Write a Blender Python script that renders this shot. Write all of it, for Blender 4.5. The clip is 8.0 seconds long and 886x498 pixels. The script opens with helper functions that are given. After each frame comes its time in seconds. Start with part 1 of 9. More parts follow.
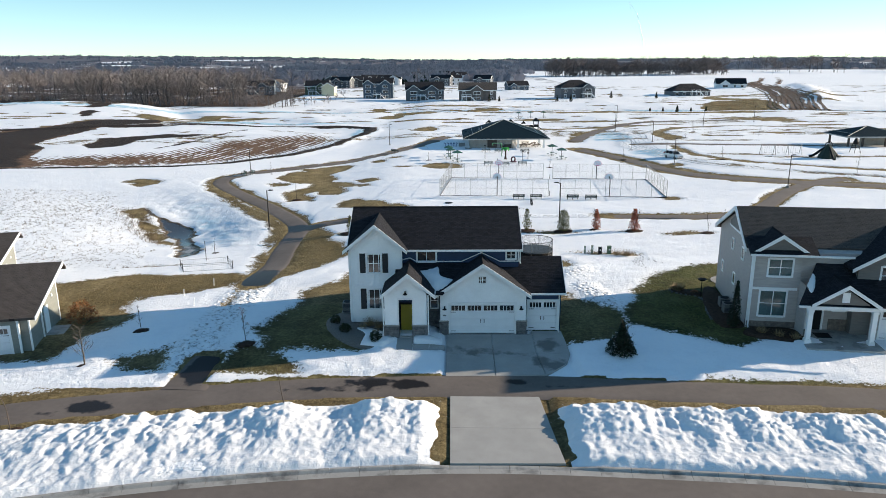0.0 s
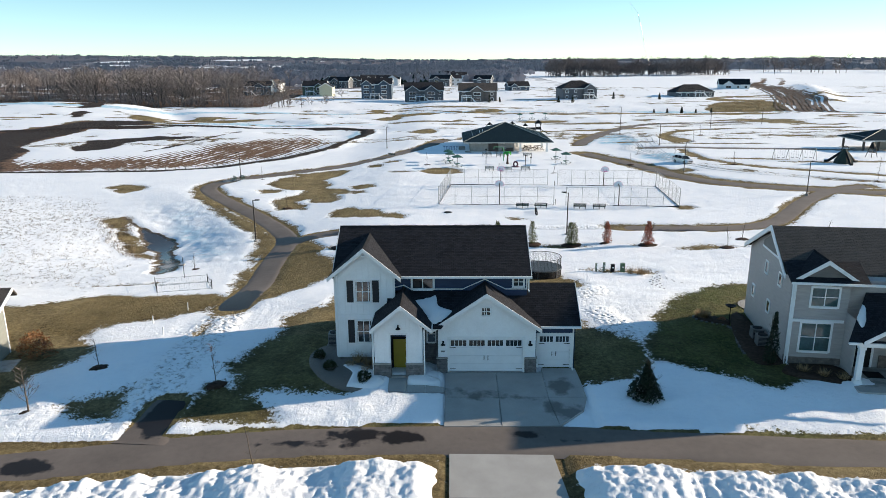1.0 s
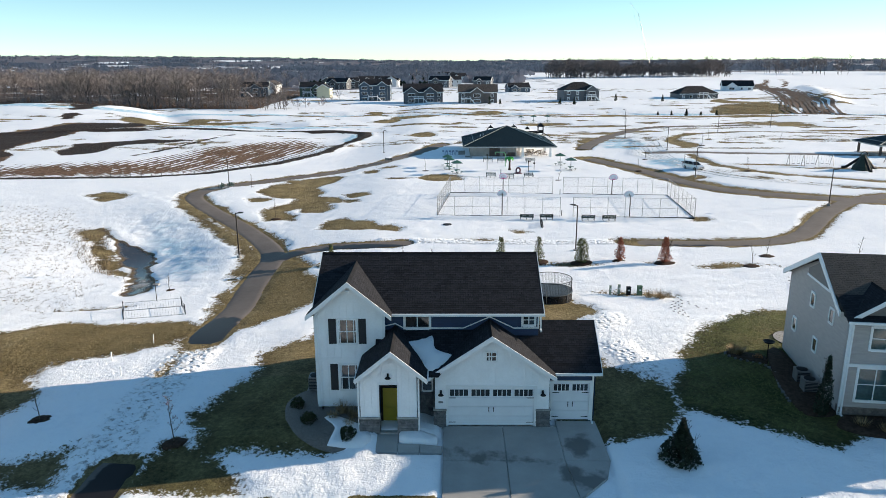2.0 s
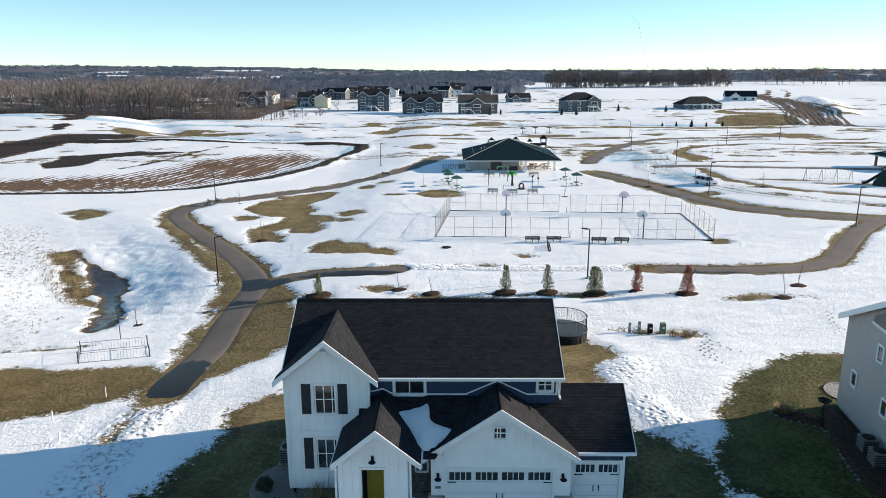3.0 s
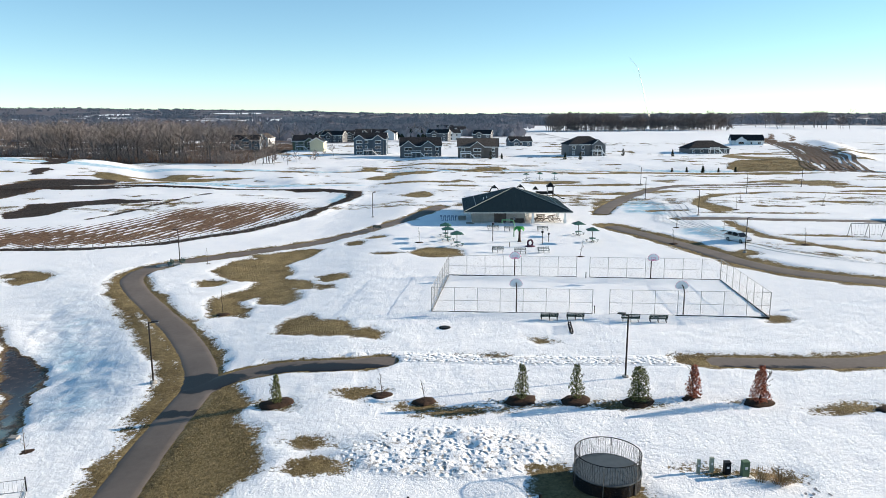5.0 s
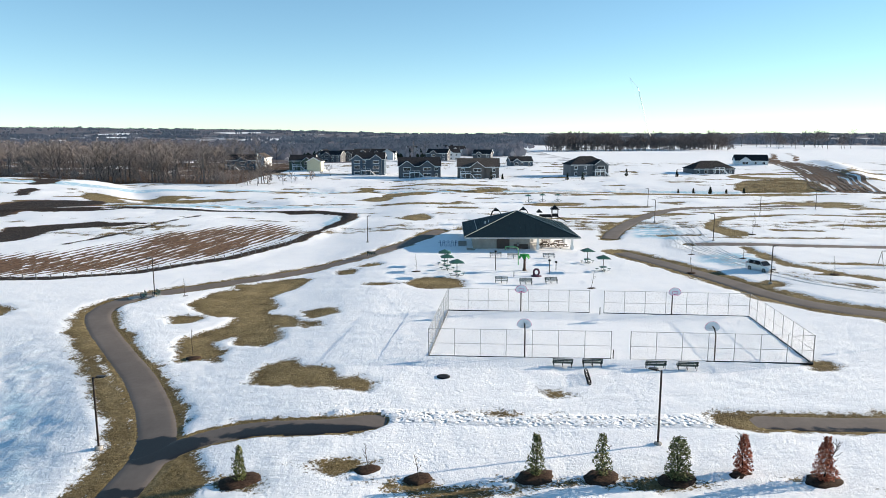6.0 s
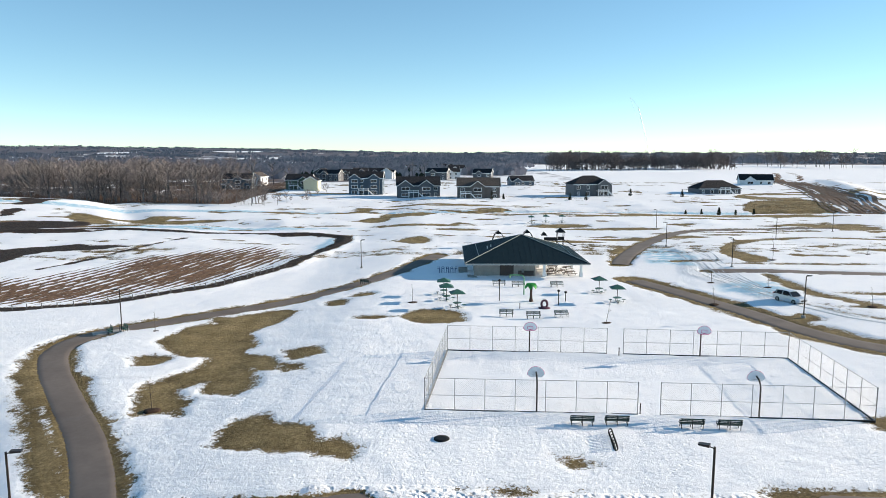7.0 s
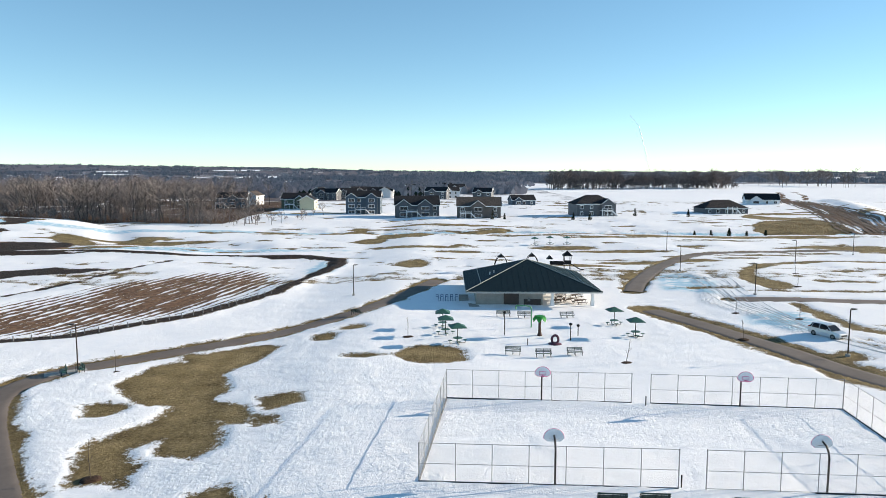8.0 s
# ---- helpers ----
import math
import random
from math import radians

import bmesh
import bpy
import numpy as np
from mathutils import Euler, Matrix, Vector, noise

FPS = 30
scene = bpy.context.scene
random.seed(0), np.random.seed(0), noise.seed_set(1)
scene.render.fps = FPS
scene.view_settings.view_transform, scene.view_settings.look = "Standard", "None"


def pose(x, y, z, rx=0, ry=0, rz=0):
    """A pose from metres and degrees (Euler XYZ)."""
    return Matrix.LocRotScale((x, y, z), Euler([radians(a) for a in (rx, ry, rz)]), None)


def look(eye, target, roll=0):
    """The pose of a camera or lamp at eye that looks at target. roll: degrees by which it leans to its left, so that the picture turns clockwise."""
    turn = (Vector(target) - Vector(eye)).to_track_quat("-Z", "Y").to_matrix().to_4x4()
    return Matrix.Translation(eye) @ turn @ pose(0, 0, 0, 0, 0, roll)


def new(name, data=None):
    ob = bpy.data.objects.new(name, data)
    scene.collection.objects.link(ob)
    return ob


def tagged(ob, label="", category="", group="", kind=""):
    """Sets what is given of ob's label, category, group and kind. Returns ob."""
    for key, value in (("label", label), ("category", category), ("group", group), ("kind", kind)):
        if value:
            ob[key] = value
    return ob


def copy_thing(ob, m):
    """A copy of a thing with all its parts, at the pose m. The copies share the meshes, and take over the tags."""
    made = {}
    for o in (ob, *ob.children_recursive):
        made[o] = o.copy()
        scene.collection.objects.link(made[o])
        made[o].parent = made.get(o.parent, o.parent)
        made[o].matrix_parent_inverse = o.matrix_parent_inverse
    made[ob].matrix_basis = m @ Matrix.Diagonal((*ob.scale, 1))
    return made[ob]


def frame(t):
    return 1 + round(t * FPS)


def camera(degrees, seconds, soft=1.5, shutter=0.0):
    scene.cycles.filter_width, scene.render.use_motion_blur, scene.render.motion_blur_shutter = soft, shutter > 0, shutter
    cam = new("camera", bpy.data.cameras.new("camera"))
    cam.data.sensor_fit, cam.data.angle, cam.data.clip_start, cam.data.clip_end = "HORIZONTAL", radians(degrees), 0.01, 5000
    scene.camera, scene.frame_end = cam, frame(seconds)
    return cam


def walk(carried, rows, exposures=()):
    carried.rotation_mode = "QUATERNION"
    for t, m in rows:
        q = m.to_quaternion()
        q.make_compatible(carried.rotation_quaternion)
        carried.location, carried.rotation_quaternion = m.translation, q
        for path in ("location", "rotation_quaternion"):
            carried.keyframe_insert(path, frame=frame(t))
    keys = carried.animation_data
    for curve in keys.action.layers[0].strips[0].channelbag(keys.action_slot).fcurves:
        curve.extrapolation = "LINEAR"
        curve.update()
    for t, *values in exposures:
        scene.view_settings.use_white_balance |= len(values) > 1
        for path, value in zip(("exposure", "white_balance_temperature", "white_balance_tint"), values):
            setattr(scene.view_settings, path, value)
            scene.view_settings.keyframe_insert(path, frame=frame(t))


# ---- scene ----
# ---- the camera and its walk ----
cam = camera(64.6, 8.0, soft=0.8)
# seconds, x, y, z, yaw, pitch, roll of a drone that flies straight ahead
PATH = [
    (0.0, 0.142, -0.344, 20.104, 0.75, -15.05, -0.38),
    (0.5, 0.145, 2.944, 20.136, 0.73, -15.05, -0.35),
    (1.0, 0.148, 6.311, 20.163, 0.71, -15.05, -0.32),
    (1.5, 0.151, 9.766, 20.184, 0.68, -15.04, -0.29),
    (3.0, 0.160, 20.734, 20.217, 0.62, -14.22, -0.21),
    (3.5, 0.163, 24.612, 20.217, 0.60, -13.36, -0.19),
    (4.0, 0.166, 28.608, 20.212, 0.58, -12.51, -0.16),
    (4.5, 0.169, 32.728, 20.201, 0.56, -11.67, -0.13),
    (6.0, 0.179, 45.850, 20.137, 0.49, -9.30, -0.05),
    (6.5, 0.182, 50.484, 20.105, 0.47, -8.54, -0.02),
    (7.0, 0.185, 55.247, 20.068, 0.45, -7.78, 0.01),
    (7.5, 0.188, 60.140, 20.025, 0.43, -7.01, 0.03),
    (8.0, 0.191, 65.160, 19.977, 0.41, -6.26, 0.06),
]


def aim(x, y, z, yaw, pitch, roll):
    a, b = radians(yaw), radians(pitch)
    return look((x, y, z), (x - math.sin(a) * math.cos(b), y + math.cos(a) * math.cos(b), z + math.sin(b)), roll)


EXPOSURE, KELVIN, TINT = 0.93, 7450, 13
walk(cam, [(t, aim(*row)) for t, *row in PATH], [(0.0, EXPOSURE, KELVIN, TINT), (8.0, EXPOSURE, KELVIN, TINT)])

# ---- world and sun ----
SUN_EL, SUN_AZ = 14.8, 75.5      # degrees; azimuth clockwise from straight ahead
world = bpy.data.worlds.new("world")
scene.world = world
world.use_nodes = True
wn = world.node_tree.nodes
sky = wn.new("ShaderNodeTexSky")
sky.sky_type = 'NISHITA'
sky.sun_disc = False
sky.sun_elevation, sky.sun_rotation = radians(SUN_EL), radians(SUN_AZ)
sky.altitude, sky.air_density, sky.dust_density, sky.ozone_density = 300, 0.62, 0.0, 2.2
wn["Background"].inputs["Strength"].default_value = 0.15
# thin winter haze evens out the sky
even = wn.new("ShaderNodeGamma")
even.inputs["Gamma"].default_value = 0.74
world.node_tree.links.new(sky.outputs[0], even.inputs["Color"])
tone = wn.new("ShaderNodeMix")
tone.data_type, tone.blend_type = 'RGBA', 'MULTIPLY'
tone.inputs[0].default_value = 1.0
tone.inputs[7].default_value = (0.95, 1.15, 1.11, 1)
clear = wn.new("ShaderNodeHueSaturation")
clear.inputs["Saturation"].default_value = 1.22
world.node_tree.links.new(even.outputs[0], clear.inputs["Color"])
world.node_tree.links.new(clear.outputs[0], tone.inputs[6])
world.node_tree.links.new(tone.outputs[2], wn["Background"].inputs["Color"])
sun = new("sun", bpy.data.lights.new("sun", 'SUN'))
sun.data.energy, sun.data.angle, sun.data.color = 4.5, radians(0.5), (1.0, 0.94, 0.84)
a, b = radians(SUN_AZ), radians(SUN_EL)
sun.matrix_world = look((60, 60, 60), (60 - math.sin(a) * math.cos(b), 60 - math.cos(a) * math.cos(b), 60 - math.sin(b)))


# ---- materials ----
def nodes_of(name, rough=0.8, spec=0.3, metal=0.0):
    m = bpy.data.materials.new(name)
    m.use_nodes = True
    n = m.node_tree.nodes
    p = n["Principled BSDF"]
    p.inputs["Roughness"].default_value = rough
    p.inputs["Specular IOR Level"].default_value = spec
    p.inputs["Metallic"].default_value = metal
    return m, m.node_tree, p


def put(tree, kind, **values):
    n = tree.nodes.new(kind)
    for k, v in values.items():
        if k in n.inputs:
            n.inputs[k].default_value = v
    return n


def coords(tree, scale=(1, 1, 1), local=False):
    if local:
        src = tree.nodes.new("ShaderNodeTexCoord").outputs["Object"]
    else:
        src = tree.nodes.new("ShaderNodeNewGeometry").outputs["Position"]
    mp = tree.nodes.new("ShaderNodeMapping")
    mp.inputs["Scale"].default_value = scale
    tree.links.new(src, mp.inputs["Vector"])
    return mp.outputs[0]


def noise_of(tree, vec, scale, detail=3.0, rough=0.55):
    n = put(tree, "ShaderNodeTexNoise", Scale=scale, Detail=detail, Roughness=rough)
    tree.links.new(vec, n.inputs["Vector"])
    return n.outputs["Fac"]


def noise_vec(tree, vec, scale):
    """The place, shaken by noise, to break up even cells."""
    n = put(tree, "ShaderNodeTexNoise", Scale=scale, Detail=2.0)
    tree.links.new(vec, n.inputs["Vector"])
    m = tree.nodes.new("ShaderNodeVectorMath")
    m.operation = 'ADD'
    tree.links.new(vec, m.inputs[0])
    tree.links.new(n.outputs["Color"], m.inputs[1])
    return m.outputs[0]


def ramp(tree, fac, stops):
    r = tree.nodes.new("ShaderNodeValToRGB")
    tree.links.new(fac, r.inputs[0])
    e = r.color_ramp.elements
    while len(e) < len(stops):
        e.new(0.5)
    for el, (pos, col) in zip(e, stops):
        el.position, el.color = pos, (*col, 1) if len(col) == 3 else col
    return r.outputs[0]


def mix(tree, fac, c1, c2, blend="MIX"):
    m = tree.nodes.new("ShaderNodeMix")
    m.data_type, m.blend_type = 'RGBA', blend
    for sock, v in ((m.inputs[0], fac), (m.inputs[6], c1), (m.inputs[7], c2)):
        if hasattr(v, "is_linked"):
            tree.links.new(v, sock)
        else:
            sock.default_value = v if not isinstance(v, tuple) else (*v[:3], 1)
    return m.outputs[2]


def maths(tree, op, x, y=0.0, clamp=False):
    m = tree.nodes.new("ShaderNodeMath")
    m.operation, m.use_clamp = op, clamp
    for sock, v in zip(m.inputs, (x, y)):
        if hasattr(v, "is_linked"):
            tree.links.new(v, sock)
        else:
            sock.default_value = v
    return m.outputs[0]


def bump(tree, p, height, strength=0.4, dist=0.02):
    bp = put(tree, "ShaderNodeBump", Strength=strength, Distance=dist)
    tree.links.new(height, bp.inputs["Height"])
    tree.links.new(bp.outputs[0], p.inputs["Normal"])
    return bp


def plain(name, col, rough=0.7, spec=0.3, metal=0.0, vary=0.12, scale=3.0, local=True, relief=0.15):
    """A surface of one colour with grain, dirt and a little relief."""
    m, t, p = nodes_of(name, rough, spec, metal)
    v = coords(t, local=local)
    big, small = noise_of(t, v, scale, 4), noise_of(t, v, scale * 9, 3)
    f = maths(t, 'ADD', maths(t, 'MULTIPLY', big, 0.6), maths(t, 'MULTIPLY', small, 0.4))
    dark = tuple(c * (1 - vary * 1.6) for c in col)
    light = tuple(min(1, c * (1 + vary)) for c in col)
    t.links.new(ramp(t, f, [(0.3, dark), (0.7, light)]), p.inputs["Base Color"])
    if relief:
        bump(t, p, small, relief, 0.01)
    return m


def snow_look(tree, vec, pitted=1.0):
    """Colour and height of old wind-packed snow: smooth drifts, and stretches that are dimpled by thaw."""
    n0, n1, n2 = noise_of(tree, vec, 0.07, 3), noise_of(tree, vec, 0.35, 5, 0.6), noise_of(tree, vec, 2.4, 5, 0.62)
    f = maths(tree, 'ADD', maths(tree, 'MULTIPLY', n1, 0.55), maths(tree, 'MULTIPLY', n2, 0.45))
    col = ramp(tree, f, [(0.25, (0.80, 0.82, 0.85)), (0.5, (0.875, 0.885, 0.90)), (0.8, (0.91, 0.912, 0.915))])
    vo = put(tree, "ShaderNodeTexVoronoi", Scale=1.9)
    tree.links.new(mix(tree, 0.35, vec, noise_vec(tree, vec, 1.1)), vo.inputs["Vector"])
    pits = maths(tree, 'MINIMUM', vo.outputs["Distance"], 0.33)
    # dimples gather in stretches; elsewhere the crust is even
    where = maths(tree, 'MULTIPLY', maths(tree, 'SUBTRACT', maths(tree, 'ADD', maths(tree, 'MULTIPLY', n0, 0.6), maths(tree, 'MULTIPLY', n1, 0.4)), 0.44), 5.0, True)
    where = maths(tree, 'MULTIPLY', maths(tree, 'ADD', maths(tree, 'MULTIPLY', where, 0.75), 0.25), pitted)
    fine = noise_of(tree, vec, 8.5, 4, 0.6)
    h = maths(tree, 'ADD', maths(tree, 'MULTIPLY', n2, 0.48), maths(tree, 'MULTIPLY', pits, maths(tree, 'MULTIPLY', where, 0.9)))
    h = maths(tree, 'ADD', h, maths(tree, 'MULTIPLY', fine, 0.28))
    return col, h


def make_ground():
    m, t, p = nodes_of("ground_cover", 0.85, 0.15)
    v = coords(t)

    def attr(name):
        at = t.nodes.new("ShaderNodeAttribute")
        at.attribute_name = name
        return at.outputs["Fac"]
    scol, sh = snow_look(t, v)
    # thawed turf
    g1, g2 = noise_of(t, v, 0.32, 4), noise_of(t, v, 3.4, 7, 0.85)
    gf = maths(t, 'ADD', maths(t, 'MULTIPLY', g1, 0.32), maths(t, 'MULTIPLY', g2, 0.68))
    dry = ramp(t, gf, [(0.36, (0.050, 0.038, 0.018)), (0.48, (0.180, 0.134, 0.064)), (0.64, (0.37, 0.285, 0.15))])
    lush = ramp(t, gf, [(0.36, (0.016, 0.020, 0.006)), (0.48, (0.064, 0.074, 0.021)), (0.64, (0.165, 0.172, 0.055))])
    gcol = mix(t, attr("green"), dry, lush)
    # bare soil
    d1 = noise_of(t, v, 1.3, 6, 0.7)
    soil = ramp(t, d1, [(0.3, (0.05, 0.03, 0.02)), (0.5, (0.17, 0.10, 0.064)), (0.72, (0.30, 0.19, 0.125))])
    black = ramp(t, d1, [(0.3, (0.012, 0.009, 0.008)), (0.55, (0.042, 0.031, 0.026)), (0.75, (0.10, 0.072, 0.056))])
    soil = mix(t, attr("black"), soil, black)
    # woodland on far hills, the lilac-grey of distance haze put into its colour
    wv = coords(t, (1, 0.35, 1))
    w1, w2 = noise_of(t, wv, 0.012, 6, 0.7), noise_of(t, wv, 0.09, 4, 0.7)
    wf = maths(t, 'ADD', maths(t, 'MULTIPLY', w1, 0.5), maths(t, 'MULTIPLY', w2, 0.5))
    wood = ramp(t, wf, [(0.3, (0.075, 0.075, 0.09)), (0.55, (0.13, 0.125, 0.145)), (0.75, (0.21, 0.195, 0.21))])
    fine = noise_of(t, v, 1.6, 5, 0.7)
    ragged = maths(t, 'MULTIPLY', maths(t, 'SUBTRACT', fine, 0.5), 2.6)
    finer = maths(t, 'MULTIPLY', maths(t, 'SUBTRACT', noise_of(t, v, 5.0, 6, 0.75), 0.5), 3.2)
    edge = maths(t, 'ADD', maths(t, 'ADD', attr("snow"), ragged), finer)
    smask = maths(t, 'ADD', maths(t, 'MULTIPLY', edge, 4.0), 0.5, True)
    dmask = maths(t, 'ADD', maths(t, 'MULTIPLY', maths(t, 'ADD', attr("soil"), ragged), 1.6), 0.5, True)
    low = mix(t, dmask, gcol, soil)
    # stubble and thin stalks that show through the snow of the meadow
    st = maths(t, 'MULTIPLY', maths(t, 'SUBTRACT', noise_of(t, coords(t, (1, 0.7, 1)), 1.7, 5, 0.72), 0.555), 12.0, True)
    stub = maths(t, 'MULTIPLY', st, attr("stubble"))
    # scuffed dirt, plus the shade of trodden dents put into the colour
    scuff_shade = maths(t, 'MULTIPLY', maths(t, 'MULTIPLY', maths(t, 'SUBTRACT', noise_of(t, v, 2.6, 4, 0.7), 0.52), 8.0, True), maths(t, 'MULTIPLY', attr("churn"), 0.9))
    scol = mix(t, scuff_shade, scol, (0.22, 0.20, 0.18))
    scol = mix(t, maths(t, 'MULTIPLY', stub, 1.15, True), scol, (0.105, 0.085, 0.065))
    # pale blue for ice, and for shaded snow slopes whose shade is put in as colour
    ice = maths(t, 'MULTIPLY', attr("ice"), maths(t, 'MULTIPLY', maths(t, 'SUBTRACT', noise_of(t, v, 0.55, 4), 0.35), 7.0, True))
    scol = mix(t, maths(t, 'MULTIPLY', ice, 0.85), scol, (0.27, 0.54, 0.68))
    # turf darkened along the melting edge: damp, plus the snow lip's shadow as colour
    damp_shade = maths(t, 'SUBTRACT', 0.75, maths(t, 'ABSOLUTE', maths(t, 'ADD', edge, 0.6)), True)
    low = mix(t, maths(t, 'MULTIPLY', damp_shade, 0.55), low, mix(t, 1.0, low, (0.34, 0.31, 0.30), "MULTIPLY"))
    ground = mix(t, smask, low, scol)
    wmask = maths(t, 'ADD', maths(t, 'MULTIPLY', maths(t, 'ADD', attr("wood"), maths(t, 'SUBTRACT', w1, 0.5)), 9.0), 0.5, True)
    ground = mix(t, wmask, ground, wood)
    t.links.new(ground, p.inputs["Base Color"])
    rg = maths(t, 'SUBTRACT', 0.9, maths(t, 'MULTIPLY', attr("wet"), 0.8))
    t.links.new(rg, p.inputs["Roughness"])
    vo = put(t, "ShaderNodeTexVoronoi", Scale=1.9)
    t.links.new(mix(t, 0.5, v, noise_vec(t, v, 0.9)), vo.inputs["Vector"])
    prints = maths(t, 'MULTIPLY', maths(t, 'MINIMUM', vo.outputs["Distance"], 0.45), maths(t, 'MULTIPLY', attr("churn"), 3.6))
    sh = maths(t, 'ADD', sh, prints)
    hs = maths(t, 'MULTIPLY', sh, maths(t, 'ADD', maths(t, 'MULTIPLY', smask, 0.7), 0.3))
    h = maths(t, 'ADD', hs, maths(t, 'MULTIPLY', maths(t, 'SUBTRACT', 1.0, smask), maths(t, 'MULTIPLY', g2, 2.2)))
    dry_relief = maths(t, 'SUBTRACT', 1.0, attr("wet"))
    bump(t, p, maths(t, 'MULTIPLY', h, dry_relief), 0.72, 0.2)
    return m


def make_snow():
    m, t, p = nodes_of("piled_snow", 0.8, 0.15)
    col, h = snow_look(t, coords(t), 0.25)
    col = mix(t, 1.0, col, (0.90, 0.895, 0.89), "MULTIPLY")
    dirt = maths(t, 'MULTIPLY', maths(t, 'SUBTRACT', noise_of(t, coords(t), 2.6, 6, 0.75), 0.62), 7.0, True)
    t.links.new(mix(t, maths(t, 'MULTIPLY', dirt, 0.8), col, (0.36, 0.33, 0.29)), p.inputs["Base Color"])
    bump(t, p, h, 0.8, 0.12)
    return m


def make_asphalt():
    m, t, p = nodes_of("asphalt", 0.85, 0.3)
    v = coords(t)
    n1, n2, n3 = noise_of(t, v, 0.25, 4), noise_of(t, v, 28.0, 3, 0.7), noise_of(t, v, 2.2, 4)
    f = maths(t, 'ADD', maths(t, 'MULTIPLY', n1, 0.5), maths(t, 'ADD', maths(t, 'MULTIPLY', n2, 0.28), maths(t, 'MULTIPLY', n3, 0.22)))
    col = ramp(t, f, [(0.3, (0.102, 0.084, 0.073)), (0.7, (0.19, 0.157, 0.137))])
    at = t.nodes.new("ShaderNodeAttribute")
    at.attribute_name = "wet"
    w = maths(t, 'ADD', at.outputs["Fac"], maths(t, 'MULTIPLY', maths(t, 'SUBTRACT', noise_of(t, v, 0.9, 3), 0.5), 1.4))
    wet = maths(t, 'ADD', maths(t, 'MULTIPLY', w, 5.0), 0.0, True)
    t.links.new(mix(t, wet, col, (0.017, 0.014, 0.014)), p.inputs["Base Color"])
    t.links.new(maths(t, 'SUBTRACT', 0.88, maths(t, 'MULTIPLY', wet, 0.46)), p.inputs["Roughness"])
    t.links.new(maths(t, 'SUBTRACT', 0.3, maths(t, 'MULTIPLY', wet, 0.17)), p.inputs["Specular IOR Level"])
    bump(t, p, n2, 0.25, 0.01)
    return m


def make_concrete(name="concrete", tone=1.0):
    m, t, p = nodes_of(name, 0.85, 0.3)
    v = coords(t)
    n1, n2, n3 = noise_of(t, v, 0.7, 5, 0.6), noise_of(t, v, 22.0, 3), noise_of(t, v, 0.28, 3)
    f = maths(t, 'ADD', maths(t, 'MULTIPLY', n1, 0.6), maths(t, 'MULTIPLY', n2, 0.4))
    col = ramp(t, f, [(0.3, (0.33 * tone, 0.315 * tone, 0.29 * tone)), (0.7, (0.47 * tone, 0.45 * tone, 0.42 * tone))])
    ob = t.nodes.new("ShaderNodeObjectInfo")
    col = mix(t, maths(t, 'MULTIPLY', ob.outputs["Random"], 0.22), col, (0.25, 0.24, 0.23))
    at = t.nodes.new("ShaderNodeAttribute")
    at.attribute_name = "wet"
    w = maths(t, 'ADD', at.outputs["Fac"], maths(t, 'MULTIPLY', maths(t, 'SUBTRACT', noise_of(t, v, 1.1, 4, 0.6), 0.5), 1.6))
    wet = maths(t, 'MULTIPLY', w, 3.0, True)
    col = mix(t, maths(t, 'MULTIPLY', wet, 0.75), col, (0.075, 0.068, 0.062))
    t.links.new(col, p.inputs["Base Color"])
    t.links.new(maths(t, 'SUBTRACT', 0.88, maths(t, 'MULTIPLY', wet, 0.45)), p.inputs["Roughness"])
    bump(t, p, n2, 0.2, 0.008)
    return m


def make_shingle(name, c0, c1, c2):
    """Asphalt shingles: courses and tabs, each tab of its own tone."""
    m, t, p = nodes_of(name, 0.9, 0.2)
    tc = t.nodes.new("ShaderNodeUVMap")
    br = put(t, "ShaderNodeTexBrick", Scale=1.0)
    br.inputs["Brick Width"].default_value, br.inputs["Row Height"].default_value = 0.30, 0.15
    br.inputs["Mortar Size"].default_value, br.inputs["Bias"].default_value = 0.012, 0.0
    br.inputs["Color1"].default_value, br.inputs["Color2"].default_value = (*c0, 1), (*c1, 1)
    br.inputs["Mortar"].default_value = (*[c * 0.2 for c in c0], 1)
    t.links.new(tc.outputs[0], br.inputs["Vector"])
    n = noise_of(t, coords(t), 1.2, 5, 0.6)
    g = noise_of(t, coords(t), 30.0, 2)
    col = mix(t, ramp(t, n, [(0.35, (0, 0, 0)), (0.75, (0.6, 0.6, 0.6))]), br.outputs["Color"], (*c2, 1))
    col = mix(t, maths(t, 'MULTIPLY', g, 0.35), col, (*c0, 1))
    t.links.new(col, p.inputs["Base Color"])
    bump(t, p, maths(t, 'SUBTRACT', maths(t, 'MULTIPLY', g, 0.3), br.outputs["Fac"]), 0.9, 0.03)
    return m


def make_siding(name, col, step=0.15, vertical=False):
    """Lap siding: long boards that throw a fine shadow line."""
    m, t, p = nodes_of(name, 0.6, 0.3)
    tc = t.nodes.new("ShaderNodeTexCoord").outputs["Object"]
    sx = t.nodes.new("ShaderNodeSeparateXYZ")
    t.links.new(tc, sx.inputs[0])
    z = maths(t, 'FRACT', maths(t, 'DIVIDE', sx.outputs["Z"], step))
    n = noise_of(t, coords(t, (1, 1, 6), True), 1.5, 4)
    c = ramp(t, n, [(0.3, tuple(v * 0.86 for v in col)), (0.7, tuple(min(1, v * 1.08) for v in col))])
    t.links.new(c, p.inputs["Base Color"])
    bump(t, p, maths(t, 'MULTIPLY', z, -1.0), 0.7, 0.02)
    return m


